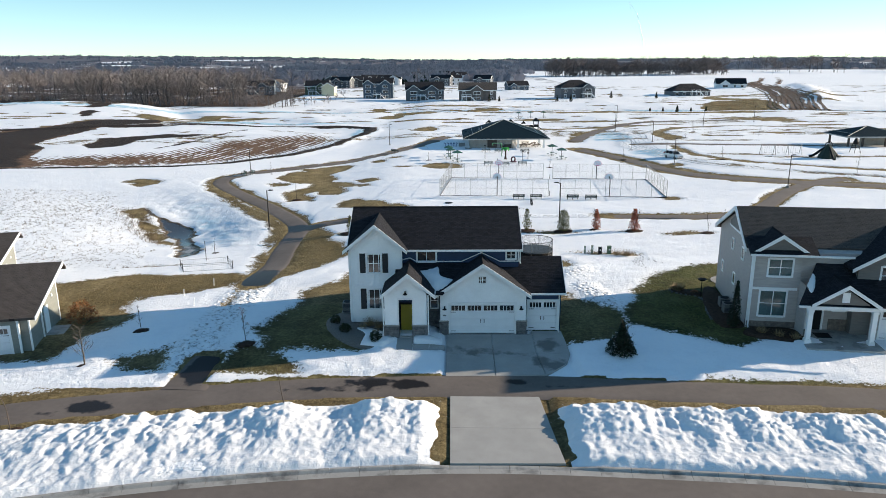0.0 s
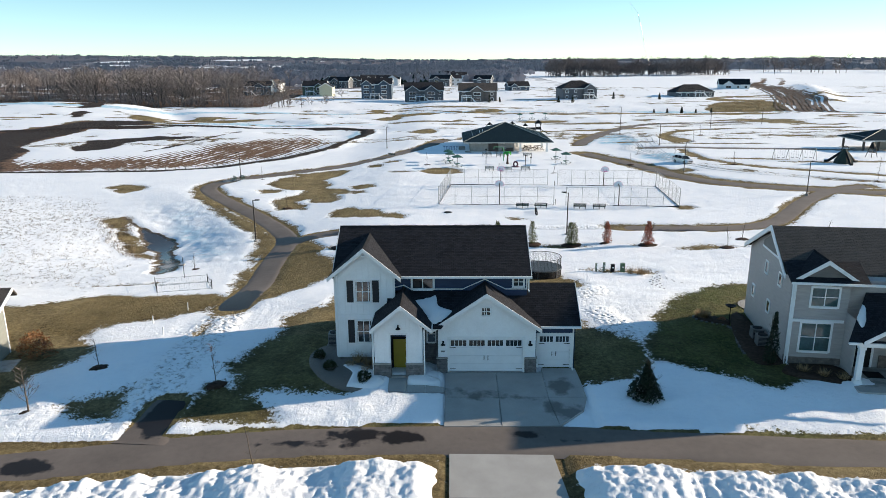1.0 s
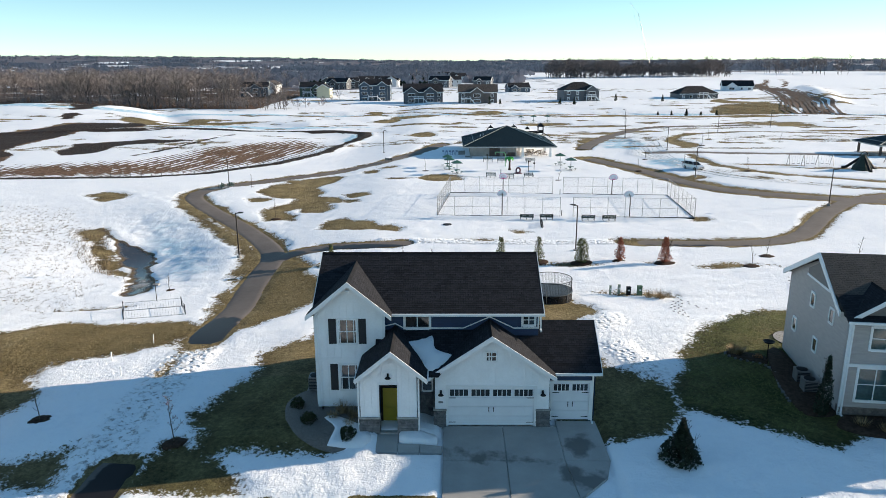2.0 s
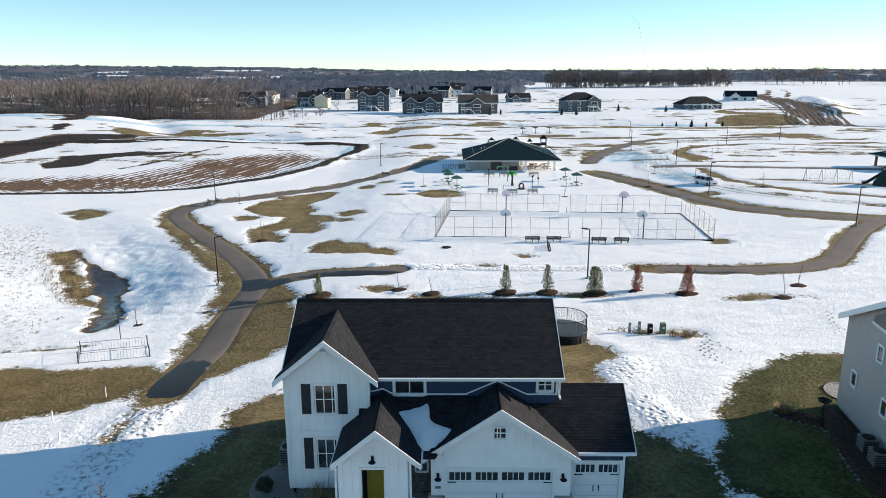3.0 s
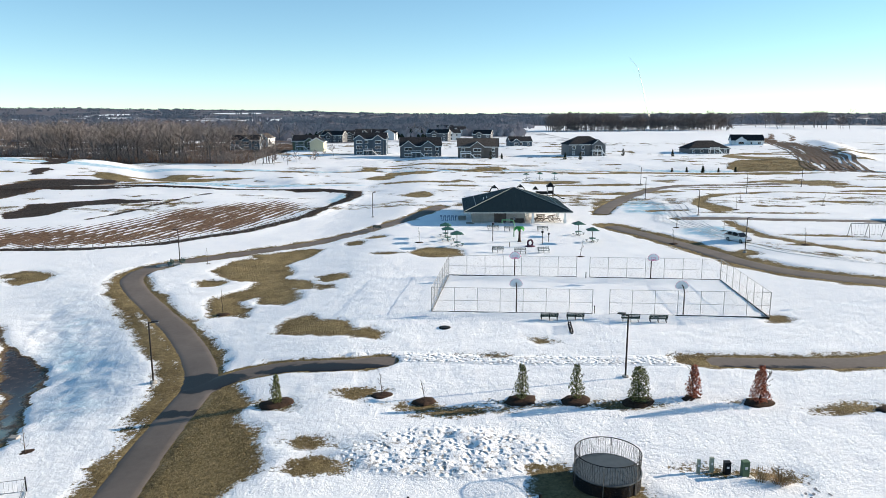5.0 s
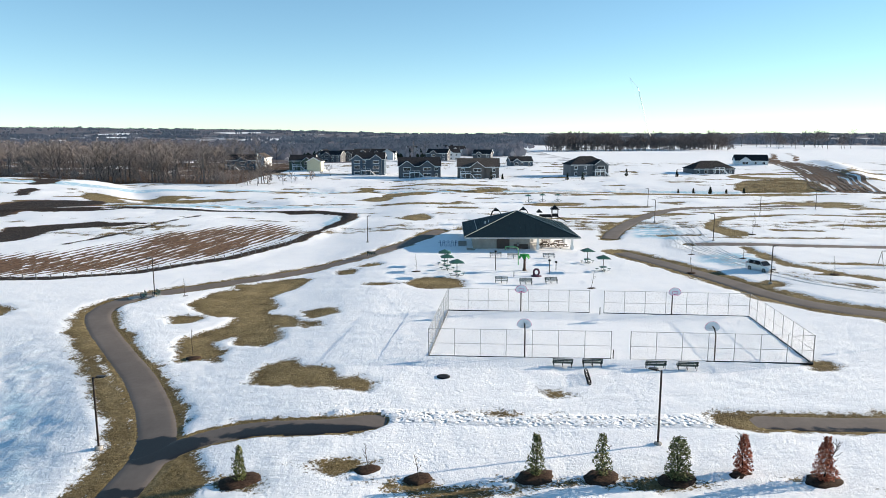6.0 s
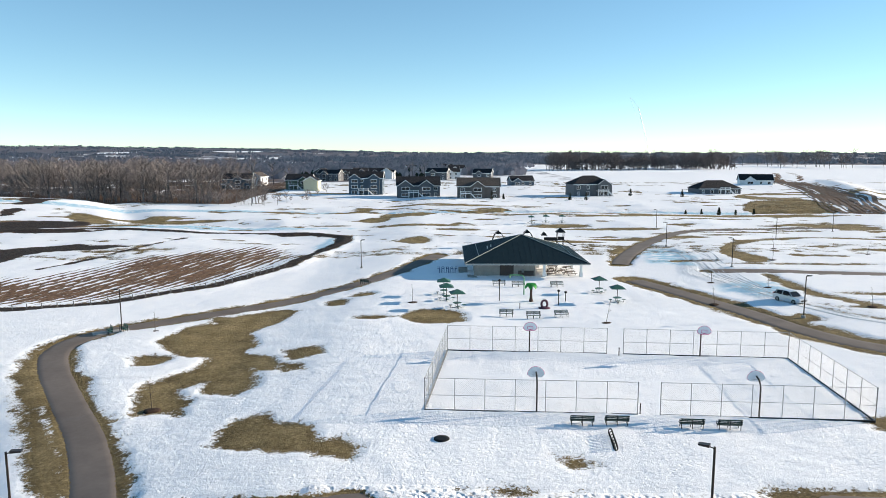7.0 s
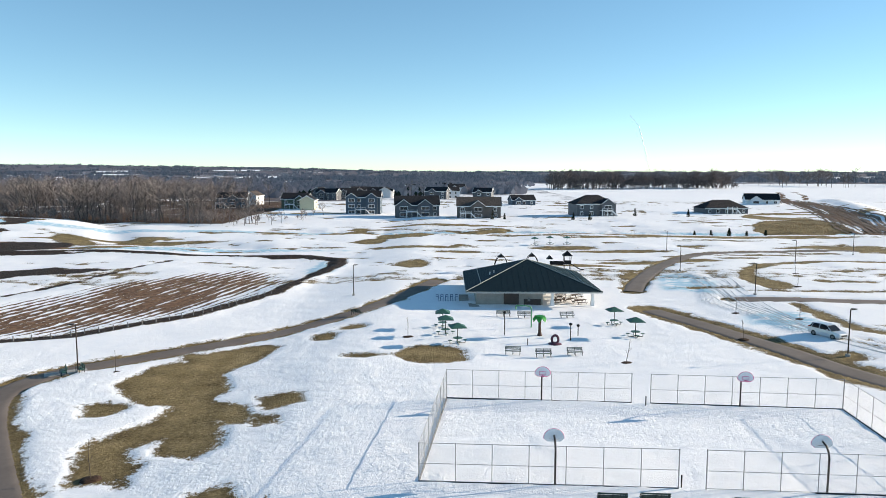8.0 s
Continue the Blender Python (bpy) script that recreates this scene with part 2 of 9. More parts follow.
def make_glass():
    m, t, p = nodes_of("window_glass", 0.06, 0.9)
    n = noise_of(t, coords(t, local=True), 0.8, 2)
    t.links.new(ramp(t, n, [(0.3, (0.012, 0.014, 0.016)), (0.7, (0.035, 0.04, 0.042))]), p.inputs["Base Color"])
    return m


def make_net(name, col, cover):
    m, t, p = nodes_of(name, 0.8, 0.2)
    p.inputs["Base Color"].default_value = (*col, 1)
    p.inputs["Alpha"].default_value = cover
    return m


M_GROUND, M_SNOW, M_ASPHALT, M_CONC = make_ground(), make_snow(), make_asphalt(), make_concrete(tone=0.93)
M_KERB = make_concrete("kerb_concrete", 0.85)
M_ROOF = make_shingle("dark_shingles", (0.0090, 0.0100, 0.0140), (0.0280, 0.0295, 0.0370), (0.0260, 0.0262, 0.0300))
M_ROOF_BR = make_shingle("brown_shingles", (0.075, 0.062, 0.055), (0.105, 0.085, 0.075), (0.12, 0.10, 0.09))
M_METALROOF = plain("dark_green_metal_roof", (0.007, 0.021, 0.027), 0.6, 0.12, 0.0, 0.1, 0.6)
M_WHITE = plain("white_siding", (0.86, 0.87, 0.88), 0.55, 0.3, 0, 0.05, 1.0)
M_TRIM = plain("white_trim", (0.80, 0.81, 0.81), 0.5, 0.3, 0, 0.04, 1.5)
M_BLUE = make_siding("navy_lap_siding", (0.025, 0.05, 0.105))
M_GREIGE = make_siding("greige_lap_siding", (0.42, 0.38, 0.36))
M_GREY_SHAKE = make_siding("grey_shake_siding", (0.18, 0.165, 0.155), 0.2)
M_SAGE = make_siding("sage_grey_siding", (0.22, 0.225, 0.20))
M_DOORWHITE = plain("white_garage_door_paint", (0.76, 0.77, 0.79), 0.5, 0.3, 0, 0.04, 2.0)
M_YELLOW = plain("olive_yellow_door_paint", (0.34, 0.27, 0.02), 0.45, 0.4, 0, 0.06, 2.0)
M_STONE = plain("ledge_stone", (0.17, 0.165, 0.165), 0.85, 0.2, 0, 0.45, 4.0, relief=0.5)
M_STONE_BR = plain("brown_stone", (0.20, 0.155, 0.13), 0.85, 0.2, 0, 0.4, 4.0, relief=0.5)
M_GLASS = make_glass()
M_TEALGLASS = plain("teal_tinted_glass", (0.05, 0.10, 0.10), 0.08, 0.8, 0, 0.3, 0.8, relief=0)
M_CARGLASS = plain("tinted_car_glass", (0.008, 0.009, 0.010), 0.25, 0.3, 0, 0.1, 1.0, relief=0)
M_BLACK = plain("black_paint", (0.010, 0.010, 0.011), 0.6, 0.2, 0, 0.2, 4.0)
M_SHUTTER = plain("charcoal_shutter", (0.028, 0.030, 0.036), 0.55, 0.3, 0, 0.15, 3.0)
M_BRONZE = plain("bronze_pole", (0.035, 0.026, 0.022), 0.4, 0.4, 0.3, 0.15, 2.0)
M_GALV = plain("galvanised_steel", (0.24, 0.24, 0.24), 0.45, 0.5, 0.6, 0.15, 5.0)
M_WIRE = plain("fence_wire", (0.36, 0.36, 0.36), 0.5, 0.4, 0.3, 0.1, 5.0, relief=0)
M_MULCH = plain("bark_mulch", (0.060, 0.038, 0.028), 0.95, 0.1, 0, 0.5, 6.0, local=False, relief=0.8)
M_PEBBLE = plain("river_gravel", (0.17, 0.15, 0.135), 0.9, 0.2, 0, 0.4, 12.0, local=False, relief=0.8)
M_BARK = plain("tree_bark", (0.105, 0.082, 0.066), 0.9, 0.1, 0, 0.3, 3.0, relief=0.3)
M_TWIG = plain("pale_twigs", (0.20, 0.165, 0.14), 0.9, 0.1, 0, 0.3, 1.0, relief=0)
# ---- mesh helpers ----
class Shape:
    """Points and faces of one part."""

    def __init__(self):
        self.v, self.f, self.uv = [], [], {}

    def poly(self, pts, uv=None):
        k = len(self.v)
        self.v.extend(tuple(p) for p in pts)
        self.f.append(tuple(range(k, k + len(pts))))
        if uv:
            self.uv[len(self.f) - 1] = uv
        return self

    def box(self, x0, x1, y0, y1, z0, z1):
        k = len(self.v)
        self.v += [(x0, y0, z0), (x1, y0, z0), (x1, y1, z0), (x0, y1, z0), (x0, y0, z1), (x1, y0, z1), (x1, y1, z1), (x0, y1, z1)]
        self.f += [tuple(k + i for i in q) for q in ((3, 2, 1, 0), (4, 5, 6, 7), (0, 1, 5, 4), (1, 2, 6, 5), (2, 3, 7, 6), (3, 0, 4, 7))]
        return self

    def prism(self, pts, axis, lo, hi):
        """A flat outline, pulled along an axis. Outline in the two other axes, in order."""
        def at(p, h):
            return (h, *p) if axis == 0 else (p[0], h, p[1]) if axis == 1 else (*p, h)
        k, n = len(self.v), len(pts)
        self.v += [at(p, lo) for p in pts] + [at(p, hi) for p in pts]
        self.f += [tuple(range(k + n - 1, k - 1, -1)), tuple(range(k + n, k + 2 * n))]
        self.f += [(k + i, k + (i + 1) % n, k + n + (i + 1) % n, k + n + i) for i in range(n)]
        return self

    def tube(self, p0, p1, r0, r1=None, n=6, caps=True):
        r1 = r0 if r1 is None else r1
        p0, p1 = Vector(p0), Vector(p1)
        d = (p1 - p0).normalized()
        s = d.cross(Vector((0, 0, 1)) if abs(d.z) < 0.9 else Vector((1, 0, 0))).normalized()
        u = s.cross(d)
        k = len(self.v)
        for p, r in ((p0, r0), (p1, r1)):
            self.v += [tuple(p + (s * math.cos(2 * math.pi * i / n) + u * math.sin(2 * math.pi * i / n)) * r) for i in range(n)]
        self.f += [(k + i, k + n + i, k + n + (i + 1) % n, k + (i + 1) % n) for i in range(n)]
        if caps:
            self.f += [tuple(range(k, k + n)), tuple(range(k + 2 * n - 1, k + n - 1, -1))]
        return self

    def path(self, pts, r, n=6):
        for p, q in zip(pts, pts[1:]):
            self.tube(p, q, r, r, n)
        return self

    def lathe(self, rings, n=12, at=(0, 0, 0)):
        """rings: (radius, z), from the bottom up."""
        k = len(self.v)
        for r, z in rings:
            self.v += [(at[0] + r * math.cos(2 * math.pi * i / n), at[1] + r * math.sin(2 * math.pi * i / n), at[2] + z) for i in range(n)]
        for j in range(len(rings) - 1):
            self.f += [(k + j * n + i, k + j * n + (i + 1) % n, k + (j + 1) * n + (i + 1) % n, k + (j + 1) * n + i) for i in range(n)]
        self.f += [tuple(range(k + n - 1, k - 1, -1)), tuple(range(k + (len(rings) - 1) * n, k + len(rings) * n))]
        return self

    def slab(self, quad, thick=0.18, uv=True):
        """A roof plane: the upper quad runs eave, eave, ridge, ridge; its underside lies below it."""
        q = [Vector(p) for p in quad]
        e = (q[1] - q[0]).normalized()
        nrm = (q[1] - q[0]).cross(q[2] - q[0]).normalized()
        if nrm.z < 0:
            nrm = -nrm
        up = nrm.cross(e)
        self.poly(q, [((p - q[0]).dot(e) + q[0].x, (p - q[0]).dot(up)) for p in q])
        low = [p - Vector((0, 0, thick)) for p in q]
        self.poly(low[::-1])
        for i in range(len(q)):
            j = (i + 1) % len(q)
            self.poly([q[i], low[i], low[j], q[j]])
        return self

    def mesh(self, name, mat, smooth=False):
        me = bpy.data.meshes.new(name)
        me.from_pydata(self.v, [], self.f)
        if self.uv:
            lay = me.uv_layers.new(name="UVMap")
            for i, c in self.uv.items():
                for k, li in enumerate(me.polygons[i].loop_indices):
                    lay.data[li].uv = c[k]
        bm = bmesh.new()
        bm.from_mesh(me)
        bmesh.ops.recalc_face_normals(bm, faces=bm.faces)
        bm.to_mesh(me)
        bm.free()
        if smooth:
            me.polygons.foreach_set("use_smooth", [True] * len(me.polygons))
        me.materials.append(mat)
        return me


def part(name, shape, mat, parent=None, label="", smooth=False):
    ob = new(name, shape.mesh(name, mat, smooth))
    ob.parent = parent
    return tagged(ob, label) if label else ob


def thing(name, label, category, m=None, group=""):
    ob = new(name)
    ob.empty_display_size = 0.2
    if m is not None:
        ob.matrix_basis = m
    return tagged(ob, label, category, group)


def raw_mesh(name, verts, faces, mat, smooth=True):
    """A large mesh from arrays: verts (n, 3), faces (m, 3 or 4)."""
    verts, faces = np.asarray(verts, np.float32), np.asarray(faces, np.int32)
    me = bpy.data.meshes.new(name)
    k = faces.shape[1]
    me.vertices.add(len(verts))
    me.vertices.foreach_set("co", verts.ravel())
    me.loops.add(faces.size)
    me.loops.foreach_set("vertex_index", faces.ravel())
    me.polygons.add(len(faces))
    me.polygons.foreach_set("loop_start", np.arange(0, faces.size, k, dtype=np.int32))
    me.polygons.foreach_set("use_smooth", np.full(len(faces), smooth))
    me.update(calc_edges=True)
    me.validate()
    me.materials.append(mat)
    return me


def set_attr(me, name, values):
    at = me.attributes.new(name, 'FLOAT', 'POINT')
    at.data.foreach_set("value", np.asarray(values, np.float32).ravel())


# ---- fields over the plan ----
def lattice(ix, iy, seed):
    h = (ix.astype(np.int64) * 374761393 + iy.astype(np.int64) * 668265263 + seed * 974711) & 0x7FFFFFFF
    h = ((h ^ (h >> 13)) * 1274126177) & 0x7FFFFFFF
    return ((h ^ (h >> 16)) & 0xFFFF) / 65535.0


def value_noise(x, y, seed=0):
    ix, iy = np.floor(x), np.floor(y)
    fx, fy = x - ix, y - iy
    fx, fy = fx * fx * (3 - 2 * fx), fy * fy * (3 - 2 * fy)
    g = [[lattice(ix + i, iy + j, seed) for j in (0, 1)] for i in (0, 1)]
    return (g[0][0] * (1 - fx) + g[1][0] * fx) * (1 - fy) + (g[0][1] * (1 - fx) + g[1][1] * fx) * fy


def fbm(x, y, scale, octaves=4, seed=0, gain=0.5):
    total, amp, norm = 0, 1.0, 0
    for o in range(octaves):
        total = total + amp * value_noise(x * scale * 2 ** o + 17.3 * o, y * scale * 2 ** o - 9.1 * o, seed + o)
        norm += amp
        amp *= gain
    return total / norm - 0.5


def step(lo, hi, v):
    k = np.clip((v - lo) / (hi - lo), 0, 1)
    return k * k * (3 - 2 * k)


def to_line(x, y, pts):
    """Distance to a chain of points."""
    x, y = np.asarray(x, float), np.asarray(y, float)
    out = np.full(np.shape(x), 60.0)
    px, py = [p[0] for p in pts], [p[1] for p in pts]
    near = (x > min(px) - 60) & (x < max(px) + 60) & (y > min(py) - 60) & (y < max(py) + 60)
    x, y = x[near], y[near]
    best = np.full(np.shape(x), 3600.0)
    for (ax, ay), (bx, by) in zip(pts, pts[1:]):
        dx, dy = bx - ax, by - ay
        k = np.clip(((x - ax) * dx + (y - ay) * dy) / (dx * dx + dy * dy + 1e-9), 0, 1)
        best = np.minimum(best, (x - ax - k * dx) ** 2 + (y - ay - k * dy) ** 2)
    out[near] = np.sqrt(best)
    return out


def inside(x, y, pts):
    """Signed distance to an outline, positive inside."""
    d = to_line(x, y, list(pts) + [pts[0]])
    odd = np.zeros(np.shape(x), bool)
    px, py = [p[0] for p in pts], [p[1] for p in pts]
    for (ax, ay), (bx, by) in zip(pts, list(pts[1:]) + [pts[0]]):
        if ay != by:
            odd ^= ((ay > y) != (by > y)) & (x < (bx - ax) * (y - ay) / (by - ay) + ax)
    return np.where(odd, d, -d)


def oval(x, y, cx, cy, rx, ry, turn=0.0):
    c, s = math.cos(radians(turn)), math.sin(radians(turn))
    u, v = ((x - cx) * c + (y - cy) * s) / rx, (-(x - cx) * s + (y - cy) * c) / ry
    return (1 - np.hypot(u, v)) * min(rx, ry)


def smooth_line(pts, step_len=1.0):
    """A chain of points, rounded and evenly spaced (Catmull-Rom)."""
    p = [np.array(q, float) for q in pts]
    p = [2 * p[0] - p[1]] + p + [2 * p[-1] - p[-2]]
    out = []
    for i in range(1, len(p) - 2):
        n = max(2, int(np.linalg.norm(p[i + 1] - p[i]) / step_len))
        for k in range(n):
            t = k / n
            out.append(0.5 * (2 * p[i] + (p[i + 1] - p[i - 1]) * t + (2 * p[i - 1] - 5 * p[i] + 4 * p[i + 1] - p[i + 2]) * t * t
                              + (3 * p[i] - p[i - 1] - 3 * p[i + 1] + p[i + 2]) * t ** 3))
    out.append(p[-2])
    return [tuple(q) for q in out]


# ---- plan of roads and trails: centre lines, half widths ----
STREET = smooth_line([(-70, 17.0), (-45, 22.8), (-22, 29.0), (-11, 31.2), (0, 32.2), (11, 31.7), (22, 30.4), (45, 26.5), (70, 20)], 1.5)  # kerb face
TRAIL = smooth_line([(-75, 19.5), (-50, 29), (-27.2, 37.9), (-21, 39.3), (-13.5, 40.8), (-6.5, 41.6), (0, 41.75), (6, 41.7), (13, 41.1), (20, 40.5), (27, 39.9), (50, 35.5), (75, 27)], 1.5)
BRANCH = smooth_line([(-18.2, 60.6), (-18.9, 65.5), (-19.1, 72), (-19.9, 80), (-20.2, 86), (-20.6, 92), (-23, 98.2), (-28, 107), (-34.4, 116), (-40.6, 125), (-44.0, 132), (-43.6, 138.5), (-40, 143), (-33, 149.5), (-21.5, 161), (-13.2, 172.5), (-7, 186), (-2, 200)], 1.5)
SPUR = smooth_line([(-20.6, 90), (-17.8, 93.2), (-14, 94.5), (-9, 94.4), (-3.6, 95.9)], 1.0)
EAST = smooth_line([(21.3, 95.6), (27, 95.1), (33, 95.0), (39, 95.9), (44, 99), (48, 104), (54, 112), (62, 120), (70, 124)], 1.2)
EASTTRAIL = smooth_line([(31.5, 171.5), (34.5, 164), (38, 154), (40.6, 146), (42.6, 138), (46, 131), (52, 125.5), (60, 121.5), (75, 117), (100, 113)], 1.5)
FARTRAIL = smooth_line([(33, 188), (37, 199), (47, 220), (57, 236), (66, 246), (85, 252), (110, 254)], 2.0)
RINGTRAIL = smooth_line([(58.5, 190), (58.0, 199), (64, 213), (73, 223), (86, 229), (103, 228), (130, 214), (160, 205)], 2.0)
PARKING = smooth_line([(47.5, 179.6), (58, 178), (75, 175.5), (110, 171)], 2.0)
SHORTCUT = smooth_line([(55.0, 174.5), (54.4, 163), (55.5, 155), (60, 147.5), (66, 142), (80, 134), (100, 128)], 1.5)
SERVICE = smooth_line([(-17.75, 41.2), (-17.68, 42.2), (-17.6, 43.4), (-17.5, 44.6), (-17.4, 46.0)], 0.4)
TRAILS = ((TRAIL, 1.5), (BRANCH[2:], 1.45), (SPUR[:-2], 1.3), (EAST[2:], 1.3), (EASTTRAIL, 1.6), (FARTRAIL, 1.6), (PARKING, 2.0), (SERVICE[:-1], 1.0))
BOWL = [(-200, 235), (-121, 253), (-101, 258), (-68, 251), (-36, 249), (-25.5, 240), (-23.5, 228), (-25.5, 210), (-30.5, 188), (-38.4, 169), (-50.5, 156), (-62, 151.5), (-110, 149), (-200, 150)]
PLOUGH = [(-130, 158), (-74, 180), (-67, 197), (-58, 216), (-48, 224), (-38, 220), (-33.5, 205), (-34.5, 186), (-40, 172), (-50, 160.5), (-61, 155.5), (-90, 151)]
POND = [(-50.2, 111.1), (-45.4, 105.3), (-42.2, 102.9), (-40.0, 101), (-37.4, 97.8), (-36.8, 94), (-33.9, 88.3), (-31.0, 81.1), (-32, 79.2), (-35.6, 90), (-38.2, 94.2), (-39.6, 95.2), (-41.2, 98.8), (-44.4, 103.8)]
RUSHES = [(-53.4, 109.6), (-51.1, 112.3), (-46.7, 106.4), (-42.5, 99), (-38, 92), (-34, 86), (-30.6, 80.4), (-31.9, 78.8), (-36.4, 88.6), (-41.7, 92.4), (-45.7, 97.6), (-48.9, 103.6)]


def base_height(x, y):
    z = -0.5 + 0.45 * step(43, 49, y) - 0.95 * step(62, 76, y)
    z = z - 1.0 * step(8, 26, -x) * step(50, 80, y) 
    z = z + 0.22 * step(0.9, 1.6, -x) * step(46.6, 48.3, y) * (1 - step(62, 68, y)) * (1 - step(10, 14, -x))
    z = z + 0.5 * step(38, 60, x) * step(100, 140, y) * (1 - step(200, 300, y))
    # the bank that falls from the trail to the ditch
    d = np.interp(y, [60, 72, 86, 92, 98.2, 107, 116, 125, 132, 138.5], [-18.3, -19.1, -20.2, -20.6, -23, -28, -34.4, -40.6, -44, -43.6]) - 3.0 - x
    z = z - 0.9 * step(0, 12, d) * (1 - step(16, 44, d)) * step(76, 90, y) * (1 - step(112, 132, y))
    z = z - 0.9 * np.exp(-((x + 38) / 9) ** 2 - ((y - 96) / 12) ** 2)
    # hollow of the basin and its rim
    b = inside(x, y, BOWL)
    z = z - 0.45 * step(0, 12, b) + 0.4 * np.exp(-((b - 1.5) / 2.4) ** 2) * step(150, 175, y)
    z = z + 4.2 * np.exp(-((x + 190) / 55) ** 2 - ((y - 332) / 32) ** 2) - 1.2 * np.exp(-(to_line(x, y, [(-150, 362), (-128, 330), (-104, 285), (-60, 272)]) / 7) ** 2)
    z = z + (1.5 * fbm(x, y, 0.02, 3, 5) + 0.5 * fbm(x, y, 0.09, 3, 6)) * step(130, 240, y)
    z = z - (1.2 + 1.6 * fbm(x, y, 0.22, 4, 8, 0.65)) * np.exp(-((y - 318 + 0.05 * x) / 9) ** 2) * step(-90, -40, x)
    z = z + 2.2 * np.exp(-(to_line(x, y, [(268, 560), (250, 515), (228, 456), (206, 405), (186, 362)]) / 6) ** 2)
    # the land far off
    z = z + 1.5 * step(360, 520, y) + 4 * fbm(x, y, 0.004, 3, 9) * step(600, 1100, y)
    z = z + (9 + 18 * step(-100, 1500, -x)) * step(900, 2600, y) + (12 + 14 * step(0, 2400, -x)) * step(2400, 4200, y)
    z = z + 26 * fbm(x, y, 0.0014, 4, 21) * step(1200, 2600, y) * (1 - 0.65 * step(-300, 1200, x))
    return z


def level(x, y):
    return float(base_height(np.array([float(x)]), np.array([float(y)]))[0])


def trail_gap(x, y):
    """Distance past the edge of the nearest paved way."""
    g = np.full(np.shape(x), 1e9)
    for line, half in TRAILS:
        g = np.minimum(g, to_line(x, y, line) - half)
    return g


def thawed(x, y):
    """Metres into open turf: positive where the snow has gone."""
    g = np.full(np.shape(x), -9.0)

    def add(v):
        np.maximum(g, v, out=g)
    add(inside(x, y, [(-9.8, 66), (-9.8, 63.2), (-11.7, 61.9), (-13.7, 59.6), (-13.2, 57.5), (-13.3, 55.7), (-14.0, 53.4), (-14.7, 51.8), (-15.8, 51.3), (-15.0, 50.1), (-14.2, 48.9), (-14.1, 47.7), (-15.5, 47.9), (-16.1, 46.3), (-16.4, 44.7), (-16.0, 43.8),
                      (-13.9, 43.5), (-12.0, 43.5), (-10.2, 43.4), (-10.9, 44.4), (-11.7, 45.7), (-12.2, 46.5), (-10.6, 47.0), (-8.4, 46.8), (-6, 46.8), (-6, 66)]))
    add(inside(x, y, [(-24, 45.6), (-22.6, 46.6), (-20.4, 47.6), (-20.0, 47.1), (-20.2, 43.9), (-22.5, 44.3)]))
    add(inside(x, y, [(-60, 44), (-28.4, 45.0), (-27.6, 49), (-26.0, 53.0), (-27.4, 55), (-28.4, 58.0), (-25.5, 60.0), (-21, 62), (-20.1, 66.7), (-22.4, 69.4), (-28.5, 68.2), (-32.5, 69.4), (-37.3, 64.6), (-60, 62)]))
    add(inside(x, y, [(-18, 62), (-18.2, 72), (-19, 80), (-20, 90), (-17.8, 91.5), (-15.6, 88.5), (-14.8, 84), (-12.5, 80.3), (-11.2, 77.5), (-12.5, 74.5), (-13.5, 70.5), (-16, 66.8)]))
    add(inside(x, y, [(14.3, 54.6), (17, 60.6), (19.3, 64.2), (23.7, 69.2), (28, 70.5), (60, 68), (60, 47), (25.4, 48.8), (23.1, 48.5), (21, 46.9), (20, 47.4), (18.1, 49), (15.6, 50.8), (14.0, 52)]))
    add(inside(x, y, [(6, 47.8), (12.3, 48.4), (13.9, 52), (14.1, 55.2), (11, 58.5), (6, 62)]))
    add(inside(x, y, [(5.0, 77), (7, 76.5), (11.2, 74.2), (13.2, 70.6), (11.2, 67.6), (10.4, 64), (9.2, 60), (5, 60)]))
    # verges of the trails
    for line, half, side in ((BRANCH[9:], 2.2, 1.0), (EASTTRAIL, 3.3, 1.0), (SPUR[:-3], 1.55, 1.0), (EAST, 1.75, 1.0), (FARTRAIL, 2.2, 1.0), (SHORTCUT, 1.2, 1.0), (RINGTRAIL, 1.6, 1.0)):
        add(half - to_line(x, y, line))
    add(1.1 - to_line(x, y, [(-22.6, 90), (-25.2, 97), (-30.0, 104.6), (-36.5, 114.2), (-42.5, 123.4), (-45.4, 131), (-45.4, 138)]))
    add(1.5 - to_line(x, y, BRANCH[1:11]))
    add(0.6 - to_line(x, y, [(-20.7, 70), (-21.4, 75), (-22.2, 82), (-23.4, 90)]))
    add(0.16 - to_line(x, y, [(-36, 73.4), (-34.1, 73.8), (-31.6, 74.3), (-29.3, 75.5)]))
    add(0.1 - to_line(x, y, [(-20.4, 63.7), (-19.4, 60.8), (-19.3, 56.5)]))
    add(inside(x, y, RUSHES) - 0.5 + 3.0 * fbm(x, y, 0.35, 3, 64))
    # between the street bank and the trail
    dt = to_line(x, y, TRAIL)
    add(np.where(y < 41.4, 2.75 - dt, -9.0))
    add(np.where((y > 41) & (x > 17) & (x < 34), 1.95 - dt, -9.0))
    add(np.where((x > -1.2) & (x < 7.2) & (y < 40) & (y > 33), 0.8, -9.0))
